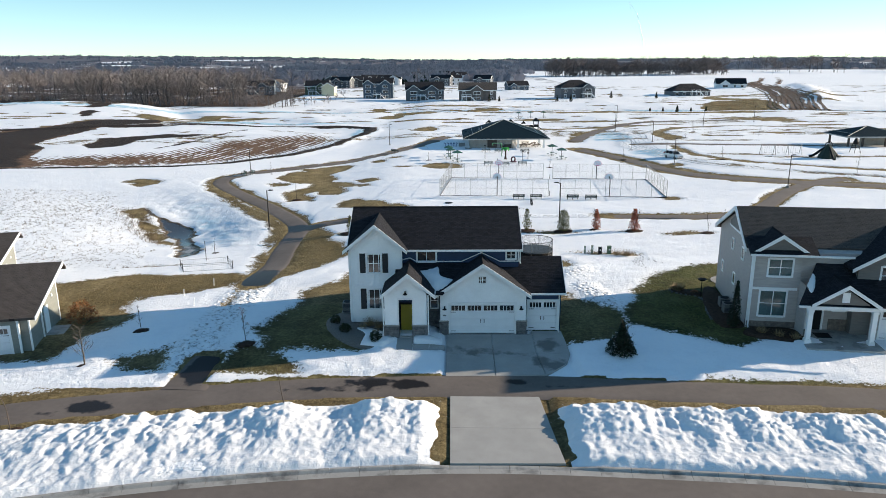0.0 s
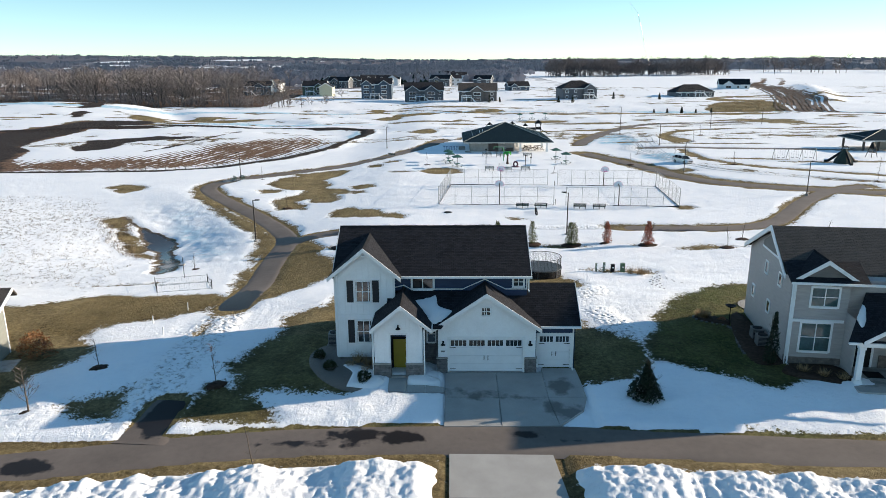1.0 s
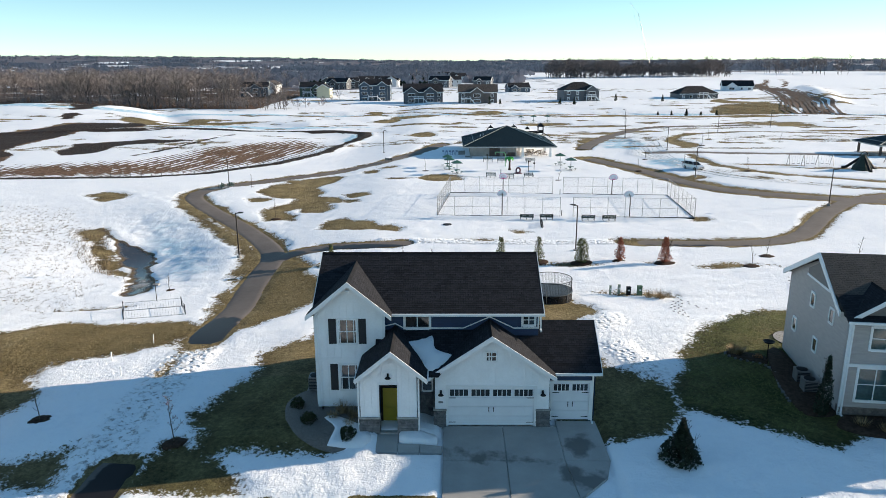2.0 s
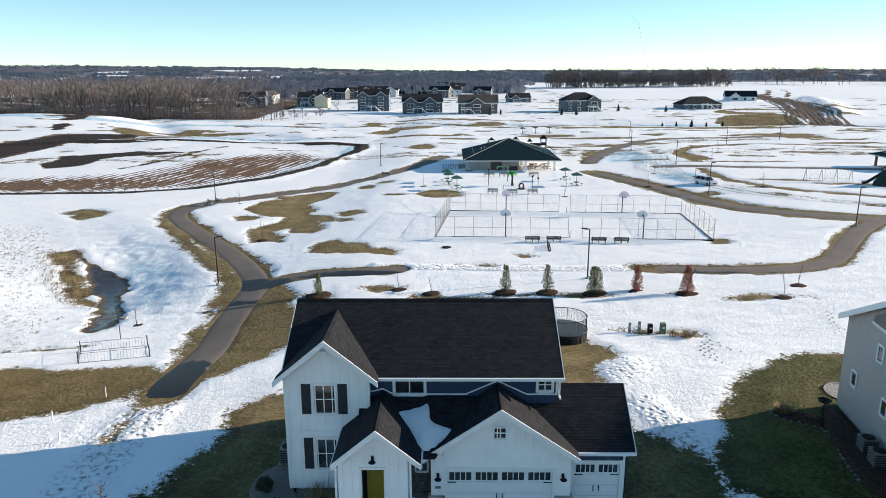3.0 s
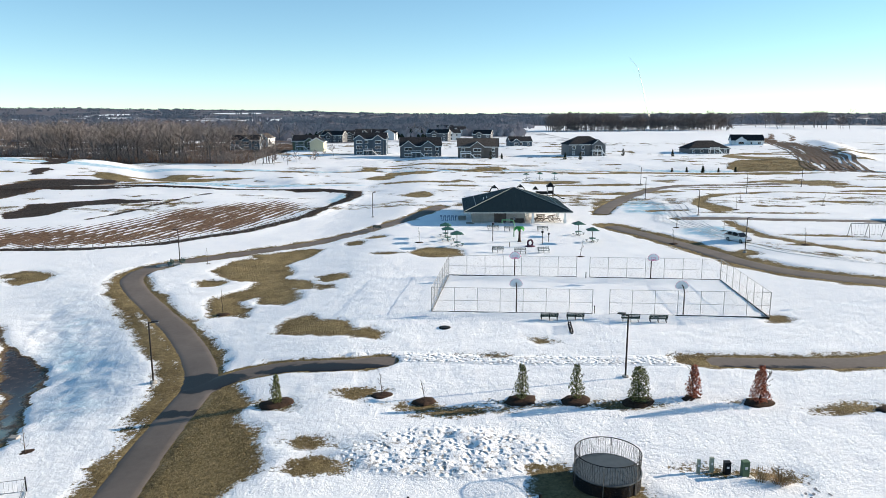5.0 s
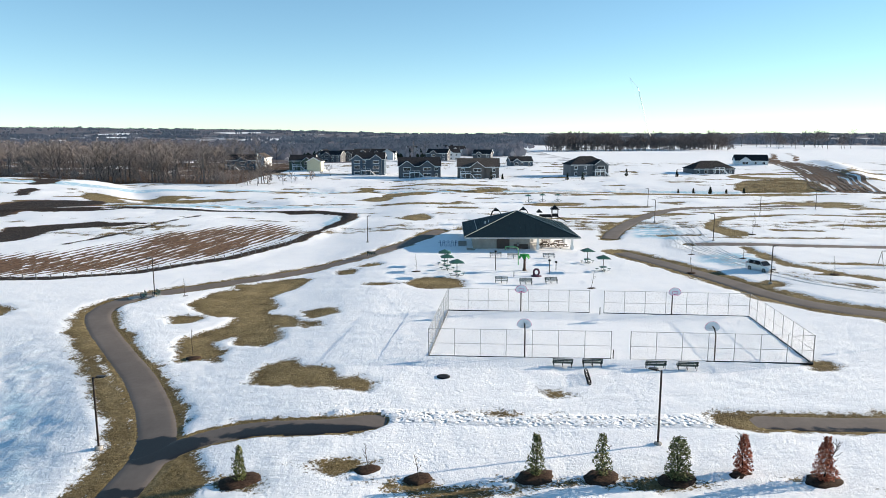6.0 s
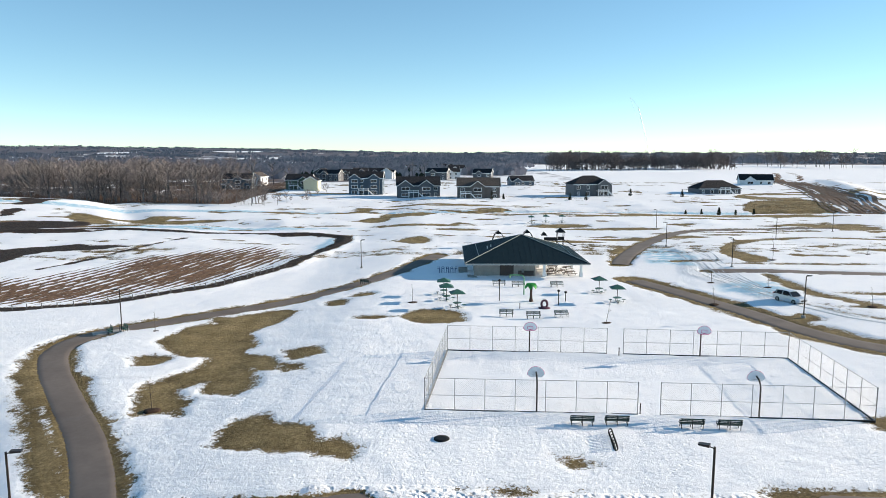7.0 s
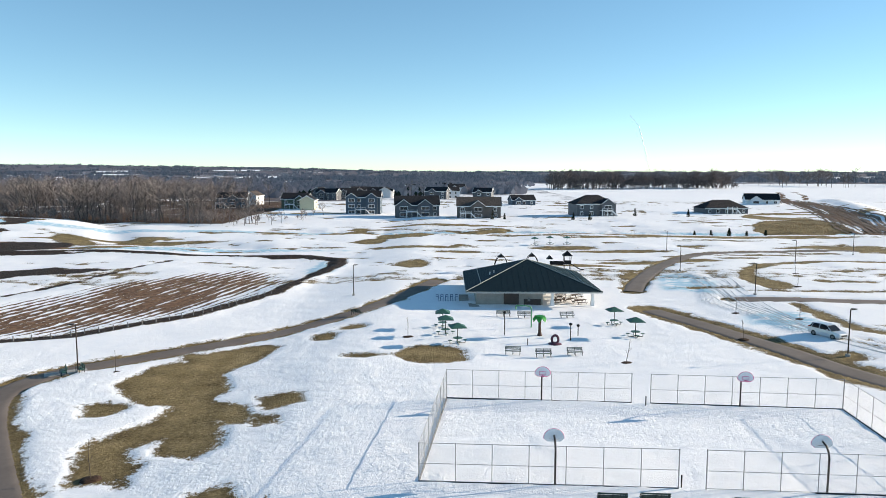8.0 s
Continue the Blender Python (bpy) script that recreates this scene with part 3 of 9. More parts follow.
    # bare patches of the park
    add(inside(x, y, [(-33.5, 135.3), (-33.3, 142.4), (-30.0, 144.1), (-31.5, 147.5), (-28.2, 148.2), (-23.0, 152.9), (-20.8, 151.3), (-22.5, 143.8), (-24.9, 139.1), (-22.2, 134.1), (-22.4, 130.0), (-18.7, 127.6), (-18.0, 123.9), (-19.8, 124.1), (-18.4, 119.5),
                      (-19.5, 116.3), (-21.7, 117.5), (-23.4, 120.5), (-24.9, 118.6), (-24.5, 116.0), (-22.7, 115.3), (-22.9, 112.3), (-26.2, 112.7), (-28.9, 117.7), (-27.9, 120.7), (-25.8, 124.5), (-25.2, 128.8), (-28.9, 129.9), (-31.3, 131.9)]) + 0.4)
    add(inside(x, y, [(-18.0, 107.4), (-17.2, 109.4), (-15.2, 110.0), (-12.3, 108.4), (-10.0, 106.0), (-9.5, 104.8), (-7.8, 105.1), (-6.6, 103.6), (-6.8, 101.9), (-8.8, 102.1), (-9.8, 103.1), (-12.1, 103.1), (-14.5, 103.9), (-17.1, 104.8)]) + 0.3)
    for spot in ([(-33.7, 128.8), (-32.7, 129.9), (-30.0, 128.4), (-30.8, 126.2), (-32.7, 125.9)], [(-18.1, 130.5), (-14.3, 130.6), (-13.5, 128.1), (-16.1, 126.9)], [(-16.7, 124.9), (-15.3, 124.8), (-14.8, 123.3), (-15.9, 123.0)],
                 [(-62.6, 132.4), (-61.4, 135.6), (-56.1, 133.1), (-55.2, 129.7), (-57.5, 127.9)]):
        add(inside(x, y, spot) + 0.3)
    # the island round the lot's lamp
    add(inside(x, y, [(42.3, 144.1), (47.0, 146.0), (48.4, 143.2), (44.4, 141.6)]))
    for cx, cy, rx, ry, turn in ((-1.5, 145, 4.2, 4.0, 0),
                                 (-9.6, 144.2, 1.6, 0.9, 0), (34.6, 108.3, 1.6, 1.3, 0), (-16, 155, 1.7, 2.4, 0), (-13, 160, 1.6, 1.6, 0), (45.6, 143.2, 2.6, 1.5, 0), (57, 148.5, 3.0, 1.4, 0),
                                 (-12.8, 86.3, 1.3, 0.9, 0), (-7.4, 88.2, 1.9, 1.0, 0), (-1.7, 85.6, 2.5, 0.7, -8), (1.8, 84.8, 2.7, 0.8, 6), (12.4, 85.7, 3.1, 1.0, 0), (7.8, 86.0, 2.4, 0.5, 0), (21.6, 86.4, 1.0, 0.6, 0),
                                 (29.6, 85.2, 2.6, 0.6, 4), (18, 75.8, 2.6, 0.5, -8), (-10, 79.8, 2.2, 0.7, 0), (-8.2, 76.6, 1.6, 0.9, 0), (4.5, 96.7, 1.6, 0.4, 0), (9, 101.2, 1.1, 0.7, -20),
                                 (-10, 311, 9, 8, 0), (-8, 226, 4.2, 6.5, 0), (-24, 287, 5, 9, 0), (-8, 262, 17, 3.2, -6), (3, 249, 8, 2.2, -6), (12, 305, 12, 3, 0), (33, 262, 9, 5, 0), (46, 253, 13, 3.2, -4), (28, 296, 14, 2.6, -3), (52, 290, 16, 2.4, 2),
                                 (31, 222, 6, 2.4, 0), (46, 190, 5.5, 1.2, 0), (38, 205, 3, 7, -24), (60, 194, 2.8, 7, 0), (110, 262, 14, 6, 0), (80, 243, 10, 1.6, 0), (88, 282, 14, 2, 0), (64, 300, 12, 3, 0), (95, 206, 8, 2.2, 0), (73, 196, 6, 1.2, 0),
                                 (72, 186, 10, 1.0, 0), (118, 232, 10, 3, 0), (66, 157, 5, 1.1, -8), (74, 152, 6, 1.0, -4), (88, 152, 8, 1.0, 0), (62, 186, 7, 0.8, 0), (-34, 268, 5, 2, 0), (-58, 320, 30, 2, 0), (-90, 285, 22, 3.5, 4), (-118, 262, 20, 3, 4)):
        add(oval(x, y, cx, cy, rx, ry, turn))
    # wheel ruts round the parked car
    for off in (-0.75, 0.75):
        for line in ([(50.5, 152), (53, 146.5), (57, 140), (66, 131), (84, 124)],):
            add(0.12 - to_line(x, y, [(px + off * 1.0, py + off * 0.5) for px, py in line]))
    # the steep bank of tan grass by the new road
    add(inside(x, y, [(112, 322), (116, 311), (130, 307), (146, 316), (159, 352), (163, 372), (150, 374), (132, 362), (122, 345)]))
    add(inside(x, y, [(146, 410), (151, 397), (166, 386), (160, 372), (140, 376), (136, 392)]))
    for cx, cy, rx, ry, turn in ((-120, 288, 24, 5, -52), (-101, 295, 8, 9, 0), (-90, 276, 18, 3, 0), (-14, 303, 10, 13, -20), (70, 264, 5, 2.4, 0), (112, 258, 12, 8, -50), (72, 236, 5, 2, 0), (97, 260, 6, 2, -20)):
        add(oval(x, y, cx, cy, rx, ry, turn))
    # thin streaks that melt out over the far fields
    far = step(190, 260, y) * (1 - step(420, 560, y))
    add(np.where(far > 0.05, (fbm(x, y * 3.4, 0.018, 5, 31, 0.62) - 0.18) * 60 * far, -9.0))
    add(np.where(far > 0.05, (fbm(x, y * 2.2, 0.07, 4, 33, 0.65) - 0.19) * 16 * far, -9.0))
    return g


def ground_sheet():
    def spaced(cuts):
        out = [cuts[0][0]]
        for (lo, hi, s0, s1) in cuts:
            v = lo
            while v < hi:
                k = (v - lo) / (hi - lo)
                v += s0 * (s1 / s0) ** k
                out.append(min(v, hi))
        return np.array(out)
    right = spaced([(0, 44, 0.34, 0.40), (44, 110, 0.45, 1.2), (110, 400, 1.4, 14), (400, 4400, 16, 130)])
    gx = np.concatenate([-right[:0:-1], right])
    gy = spaced([(-160, 22, 14, 0.5), (22, 30, 0.45, 0.34), (30, 115, 0.34, 0.40), (115, 260, 0.42, 0.95), (260, 520, 1.0, 7), (520, 4800, 8, 90)])
    X, Y = np.meshgrid(gx, gy)
    x, y = X.ravel(), Y.ravel()
    z = base_height(x, y)
    rag = fbm(x, y, 0.45, 4, 3)
    th = thawed(x, y) + 1.5 * rag * step(20, 60, y) * np.clip(1 + y / 260, 1, 3.0)
    snow = np.clip(-th, -4, 4)
    gap = trail_gap(x, y)
    snow = np.where(gap < 0.25, np.minimum(snow, -1.2), snow)
    bowl = inside(x, y, BOWL)
    plough = inside(x, y, PLOUGH)
    # basin: furrows of brown soil with snow between, and a dark rim
    rows = np.sin(((x * 0.98 - y * 0.20) + 1.2 * fbm(x, y, 0.05, 2, 41)) * 2 * math.pi / 1.9)
    dens = step(-7, 9, plough + 9 * fbm(x, y, 0.05, 3, 44))
    soil_p = np.where(bowl > 2.5, (dens - 0.46) * 1.7 - 0.45 * step(190, 220, y) + rows * 1.5 * (0.7 + 1.2 * fbm(x, y, 0.06, 2, 45)) * step(0.02, 0.25, dens) + 2.0 * fbm(x * 2.2, y * 0.55, 0.35, 3, 46) - 0.6 * (1 - dens), -4)
    rim = 1.8 - np.abs(bowl - 2.2) - 4.5 * (1 - step(165, 200, y)) + 3.0 * fbm(x, y, 0.09, 3, 47)
    rim = np.where(x < -20, rim + 1.4 * fbm(x, y, 0.6, 3, 65), -4)
    low = 1.3 - np.abs(bowl - 1.0) + 1.2 * fbm(x, y, 0.3, 3, 48)
    low = np.where((y < 200) & (x < -28), low, -4)
    band = np.maximum(oval(x, y, -112, 251, 30, 2.6, 5), oval(x, y, -92, 217, 16, 4.2, 12)) + 3 * fbm(x, y, 0.12, 3, 50)
    band = np.maximum(band, 0.8 - to_line(x, y, [(-79.6, 188), (-74.7, 208), (-70, 240)]) + 1.2 * fbm(x, y, 0.3, 2, 51))
    rim = np.maximum(rim, np.where(bowl > -3, 2.0 - to_line(x, y, [(-45, 247), (-33, 246), (-27, 239), (-26, 228), (-28, 212)]) + 3.5 * fbm(x, y, 0.16, 3, 49), -4))
    band = np.maximum(band, inside(x, y, [(-104, 198), (-108, 216), (-91, 227), (-86, 224), (-92, 211), (-93, 194), (-98, 188)]) + 3 * fbm(x, y, 0.15, 3, 52))
    waste = inside(x, y, [(-220, 215), (-153, 240), (-142, 280), (-114, 279), (-109, 262), (-122, 246), (-122, 214), (-102, 170), (-90, 154), (-97, 149), (-220, 150)]) + 9 * fbm(x, y, 0.06, 4, 54)
    # the new dirt road at the far right and bare earth on the left hill
    lane_mid = [(262, 640), (226, 520), (206, 450), (182, 384), (160, 338), (152, 312), (170, 296), (250, 280), (400, 268)]
    across_lane = to_line(x, y, lane_mid)
    dirt = 9.5 - 2.5 * step(400, 520, y) - across_lane + 4 * fbm(x, y, 0.05, 3, 57)
    ruts = fbm(x * 0.9 - y * 0.36, (x * 0.36 + y * 0.9) * 0.06, 0.33, 3, 58)
    dirt = np.minimum(dirt, 0.9 + 11 * ruts)
    dirt = np.maximum(dirt, 2.6 - to_line(x, y, [(330, 770), (300, 700), (264, 620)]))
    dirt = np.maximum(dirt, 2.2 - to_line(x, y, [(361, 809), (332, 734), (300, 660), (260, 577)]) + 2 * fbm(x, y, 0.1, 3, 56))
    hill = np.maximum(oval(x, y, -165, 334, 20, 8, -65), oval(x, y, -156, 303, 10, 4, -65)) + 7 * fbm(x, y, 0.16, 3, 53)
    pond = inside(x, y, POND) + 1.8 * fbm(x, y, 0.5, 4, 55) + 0.45
    hill = hill - 1.5
    crumb = 2.4 * fbm(x, y, 0.55, 4, 67, 0.6)
    waste, band, hill = waste + crumb, band + crumb, hill + crumb
    lot = np.clip(1 - to_line(x, y, [(47.3, 209), (48.6, 189), (47.1, 170), (49.6, 153), (53, 143)]) / 9, 0, 1)
    # leaf litter under the woods hides most of the snow
    under = np.where((x < -96) & (y < 640), y - np.interp(x, [-216, -196, -174, -152, -131, -106, -96], [402, 391, 377, 362, 365, 361, 362]) + 2, -9)
    litter = np.clip(under / 3, -3, 1.2) + 4.0 * fbm(x, y, 0.05, 4, 62) - np.where(y > 420, 0.7, 0.2)
    black = np.maximum(np.maximum(np.maximum(np.maximum(rim, band), low), pond), hill)
    black = np.maximum(black, waste - 2.0 + 9 * fbm(x, y, 0.07, 4, 63))
    soil = np.maximum(np.maximum(black, soil_p), np.maximum(np.maximum(np.maximum(np.maximum(dirt, waste), hill), pond), litter))
    snow = np.where(soil > snow * 0 - 0.4, np.minimum(snow, -soil * 1.5), snow)
    snow = np.where(pond > -0.25, np.minimum(snow, -pond * 2 - 0.5), snow)
    deep = step(-0.3, 0.9, snow)
    lumps = 0.10 * fbm(x, y, 0.9, 4, 61) + 0.05 * fbm(x, y, 2.6, 2, 66) * step(25, 40, y) * (1 - step(120, 160, y))
    lumps = (lumps + 0.22 * fbm(x, y, 0.10, 3, 76) * step(60, 90, y)) * (1 - step(0.0, 0.4, lot))
    # wind-carved bank beside the ditch, and clods along the front trail
    bank = step(0, 3, inside(x, y, [(-49, 126), (-41, 117), (-31, 104), (-25, 93), (-24, 82), (-31, 80), (-37, 92), (-43, 101), (-50, 111)]))
    lumps = lumps + bank * (0.30 * fbm(x + y * 0.4, y, 0.45, 4, 73, 0.6) + 0.12 * fbm(x, y, 1.6, 2, 74))
    lumps = lumps + 0.34 * np.abs(fbm(x, y, 0.9, 3, 75, 0.6)) * step(42.5, 43.5, y) * (1 - step(46.5, 48.5, y))
    z = z + deep * (0.12 + lumps) + rows * 0.07 * dens * (bowl > 0) + 0.2 * step(0, 2, rim) * (0.5 + fbm(x, y, 0.4, 3, 68))
    z = np.where(gap < 0.3 * step(110, 150, y), z - 0.05 - 0.08 * step(110, 150, y), z)
    # trampled lane between the houses and churned snow behind the house
    lane = 1 - step(0.7, 2.2, to_line(x, y, [(-18.3, 44), (-18.6, 52), (-18.4, 61)]))
    churn = np.maximum(lane, step(0, 1.5, oval(x, y, 0, 78.5, 8, 4)) * 1.2)
    z = z + churn * deep * 0.42 * fbm(x, y, 1.3, 3, 71)
    # the street lies lower than its kerb
    side = np.interp(x, [p[0] for p in STREET], [p[1] for p in STREET])
    z = np.where(y < side + 0.75, np.minimum(z, -0.78), z)
    snow = np.where(y < side + 0.75, -2, snow)
    z = np.where((x > -0.6) & (x < 8.9) & (y > 43.0) & (y < 50.4), base_height(x, y) - 0.14, z)
    z = np.where((x > -0.3) & (x < 6.2) & (y > 32.3) & (y < 40.5), base_height(x, y) - 0.14, z)
    z = np.where((x > -4.1) & (x < -0.2) & (y > 46.8) & (y < 48.6), base_height(x, y) - 0.14, z)
    nx, ny = len(gx), len(gy)
    i = np.arange((nx - 1) * (ny - 1))
    k = (i // (nx - 1)) * nx + i % (nx - 1)
    faces = np.stack([k, k + 1, k + nx + 1, k + nx], 1)
    me = raw_mesh("ground", np.stack([x, y, z], 1), faces, M_GROUND)
    far = step(520, 800, y)
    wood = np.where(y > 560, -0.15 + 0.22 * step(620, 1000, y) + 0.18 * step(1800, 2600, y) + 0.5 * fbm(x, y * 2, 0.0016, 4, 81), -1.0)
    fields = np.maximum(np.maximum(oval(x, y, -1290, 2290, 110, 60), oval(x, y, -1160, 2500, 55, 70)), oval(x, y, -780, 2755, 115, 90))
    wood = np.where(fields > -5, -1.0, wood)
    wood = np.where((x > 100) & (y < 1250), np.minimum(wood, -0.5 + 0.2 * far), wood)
    set_attr(me, "snow", snow)
    set_attr(me, "soil", np.clip(soil, -3, 3))
    set_attr(me, "black", np.maximum(step(-0.5, 0.5, black), 0.55 * step(-0.5, 0.5, litter)))
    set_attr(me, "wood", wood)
    set_attr(me, "wet", step(-0.1, 0.5, pond))
    tramp = np.maximum(churn, 0.8 * (1 - step(0.5, 1.6, to_line(x, y, [(12.4, 61), (13.6, 57), (14.4, 54)]))))
    tramp = np.maximum(tramp, 0.9 * (1 - step(0.6, 1.4, to_line(x, y, [(-8, 96.2), (8, 95.4), (20, 95.2)]))))
    tramp = np.maximum(tramp, 0.8 * (1 - step(0.4, 2.6, to_line(x, y, [(47, 156), (46, 165), (43, 178), (47, 190), (50, 205)]))))
    tramp = np.maximum(tramp, np.where(x > -60, 0.9 * np.exp(-((y - 318 + 0.05 * x) / 8) ** 2), 0))
    tramp = np.maximum(tramp, 0.8 * step(0, 2, oval(x, y, 12.6, 67.0, 2.4, 4.2, -20)))
    set_attr(me, "churn", np.clip(tramp, 0, 1))
    green = step(9, 15, x) * (1 - step(66, 76, y)) * (y > 42)
    green = np.maximum(green, 0.5 * ((x > -16.5) & (x < 16) & (y > 42) & (y < 56)))
    set_attr(me, "green", green * (0.75 + 0.8 * fbm(x, y, 0.4, 2, 83)))
    meadow = inside(x, y, [(-120, 70), (-44, 73), (-36, 71), (-37, 84), (-46, 97), (-52, 112), (-60, 122), (-120, 124)])
    set_attr(me, "stubble", step(-3, 4, meadow + 6 * fbm(x, y, 0.12, 3, 85)) * np.clip(0.85 + 1.3 * fbm(x, y, 0.08, 3, 86), 0.3, 1))
    # the bank below the trail lies in shade: its blue is painted here
    icy_shade = inside(x, y, [(-45, 111), (-42, 115), (-36, 108), (-28, 95), (-26, 88), (-28, 84.5), (-31, 85), (-33, 88), (-36.6, 95.5), (-42, 103)]) * 0.5 - 1.2
    # frozen pools on the unswept lot
    icy_shade = np.maximum(icy_shade, inside(x, y, [(43.3, 205.8), (47.5, 208.2), (49.5, 202), (49.5, 195), (46, 184.8), (43.7, 185.9), (41.2, 188), (38.7, 188.7), (40.6, 198)]) + 0.6)
    icy_shade = np.maximum(icy_shade, inside(x, y, [(43.5, 164.6), (49, 168.8), (52.6, 166.7), (52, 161), (48, 155.8), (45, 158.4), (42.6, 161)]) + 0.6)
    icy_shade = np.maximum(icy_shade, np.maximum(oval(x, y, 35, 193, 1.6, 4), oval(x, y, 47.6, 222, 2, 6, -20)))
    # blue shade of the basin rim and the ditch, put into the snow's colour
    icy_shade = np.maximum(icy_shade, np.maximum(oval(x, y, -75, 262, 45, 5, -3), oval(x, y, -28, 226, 4, 14)))
    icy_shade = np.maximum(icy_shade, np.where((y > 305) & (y < 335), 5 - np.abs(y - 318 + x * 0.05), -5))
    set_attr(me, "ice", step(-1, 2, icy_shade + 3 * fbm(x, y, 0.25, 3, 88)))
    return tagged(new("ground", me), "snow-covered park land with thawed brown turf patches", "ground", kind="structure")


ground_sheet()


# ---- paved ways ----
def ribbon(name, line, half, mat, lift, label, category, wet=None, edges=0.12, kind="structure", cut=None):
    pts = np.array(line)
    d = np.gradient(pts, axis=0)
    d /= np.linalg.norm(d, axis=1)[:, None]
    nrm = np.stack([-d[:, 1], d[:, 0]], 1)
    cols = np.linspace(-1, 1, 7)
    V = []
    for c in cols:
        w = half + edges * fbm(pts[:, 0] + c * 50, pts[:, 1], 0.5, 3, 7)
        q = pts + nrm * (c * w)[:, None]
        z = base_height(q[:, 0], q[:, 1]) + lift - 0.02 * abs(c) ** 3
        V.append(np.concatenate([q, z[:, None]], 1))
    n = len(pts)
    V = np.concatenate(V)
    skirt0, skirt1 = V[:n].copy(), V[-n:].copy()
    skirt0[:, :2] -= nrm * 0.3
    skirt1[:, :2] += nrm * 0.3
    skirt0[:, 2] -= 0.09
    skirt1[:, 2] -= 0.09
    V = np.concatenate([skirt0, V, skirt1])
    F = [(j * n + i, j * n + i + 1, (j + 1) * n + i + 1, (j + 1) * n + i) for j in range(len(cols) + 1) for i in range(n - 1)]
    F = np.array(F)[:, ::-1]
    me = raw_mesh(name, V, F, mat)
    wv = np.full(len(V), -1.5)
    for cx, cy, rx, ry in wet or ():
        wv = np.maximum(wv, oval(V[:, 0], V[:, 1], cx, cy, rx, ry))
    set_attr(me, "wet", wv)
    return tagged(new(name, me), label, category, kind=kind)


WET = [(-19.3, 64.5, 2.4, 6.2), (-20.6, 92.2, 3.6, 2.3), (-10, 93.6, 7.0, 1.3), (-12, 94.6, 3, 0.5), (-20, 86, 3, 0.8), (-22.3, 38.8, 1.6, 0.8), (-24.6, 37.9, 0.7, 0.4), (-8.2, 41.2, 3.2, 0.45), (-5.4, 42.3, 1.6, 0.8), (-2.7, 41.9, 1.2, 0.9),
       (6.5, 41.6, 3.6, 0.35), (4.5, 42.2, 1.4, 0.5), (39, 93.5, 5, 0.6), (27, 94.0, 6, 0.5)]
fine = smooth_line([p for p in TRAIL[::3]], 0.7)
ribbon("trail", fine, 1.45, M_ASPHALT, 0.0, "grey asphalt walking trail with dark wet patches", "trail", WET)
ribbon("park_trail", smooth_line(BRANCH[::3], 0.7), 1.35, M_ASPHALT, 0.0, "asphalt park trail winding between thawed verges", "trail", WET)
ribbon("spur_trail", SPUR, 1.35, M_ASPHALT, 0.008, "short wet asphalt spur running into the snow", "trail", WET)
ribbon("east_trail", EAST, 1.25, M_ASPHALT, 0.0, "asphalt trail behind the young trees, partly wet", "trail", WET)
ribbon("court_trail", EASTTRAIL, 1.55, M_ASPHALT, 0.0, "asphalt trail beside the sports court", "trail", WET)
ribbon("far_trail", FARTRAIL, 1.5, M_ASPHALT, 0.0, "asphalt trail in the far part of the park", "trail", WET)
ribbon("parking_strip", PARKING, 1.9, M_ASPHALT, 0.0, "asphalt parking strip swept clear of snow", "parking", WET)
ribbon("service_stub", SERVICE, np.interp([p[1] for p in SERVICE], [41.2, 42.2, 43.6, 46], [2.1, 1.6, 1.2, 0.95]), M_ASPHALT, 0.012, "wet asphalt stub at the start of a buried path", "trail", [(-16.9, 44.2, 1.7, 2.6)], 0.05)



def wheel_tracks():
    """Slushy wheel ruts that cross the unswept lot."""
    rnd = random.Random(19)
    V, F = [], []
    lines = []
    for off in (-2.9, -1.5, -0.4, 0.8, 2.2, 3.6):
        bend = rnd.uniform(-0.8, 0.8)
        for half in (-0.72, 0.72):
            o = off + half
            lines.append([(47.0 + o * 1.3, 209), (49.3 + o + bend, 200), (48.6 + o * 0.9, 189), (46.7 + o * 0.7 + bend, 176), (47.1 + o * 0.6, 169), (47.6 + o * 0.45, 162), (48.2 + o * 0.3 + half * 0.4, 155)])
    for half in (-0.75, 0.75):
        for o, end in ((0.0, 0.0), (1.0, 1.6), (-0.5, -1.2)):
            lines.append([(48.6 + half + o * 0.3, 151.5), (50.2 + half + o * 0.5, 146.6), (53.0 + half * 0.9 + o * 0.8, 141), (60 + half * 0.6, 134.5 + end), (72, 128.6 + end + half), (92, 123.0 + end + half)])
    for k, pts in enumerate(lines):
        line = np.array(smooth_line(pts, 0.8))
        d = np.gradient(line, axis=0)
        d /= np.linalg.norm(d, axis=1)[:, None]
        side = np.stack([-d[:, 1], d[:, 0]], 1) * (0.16 * np.clip(0.35 + 2.6 * fbm(line[:, 0] + k * 30, line[:, 1], 0.22, 3, 91), 0.02, 1))[:, None]
        n, m = len(line), len(V)
        z = base_height(line[:, 0], line[:, 1]) + 0.135
        V += [(*p, h) for p, h in zip(line - side, z)] + [(*p, h) for p, h in zip(line + side, z)]
        F += [(m + i, m + i + 1, m + n + i + 1, m + n + i) for i in range(n - 1)]
    me = raw_mesh("wheel_tracks", np.array(V), np.array(F)[:, ::-1], plain("grey_slush", (0.42, 0.47, 0.51), 0.55, vary=0.45, scale=0.8, local=False))
    tagged(new("wheel_tracks", me), "grey slushy wheel ruts across the snowy lot", "tracks", kind="stuff")


wheel_tracks()


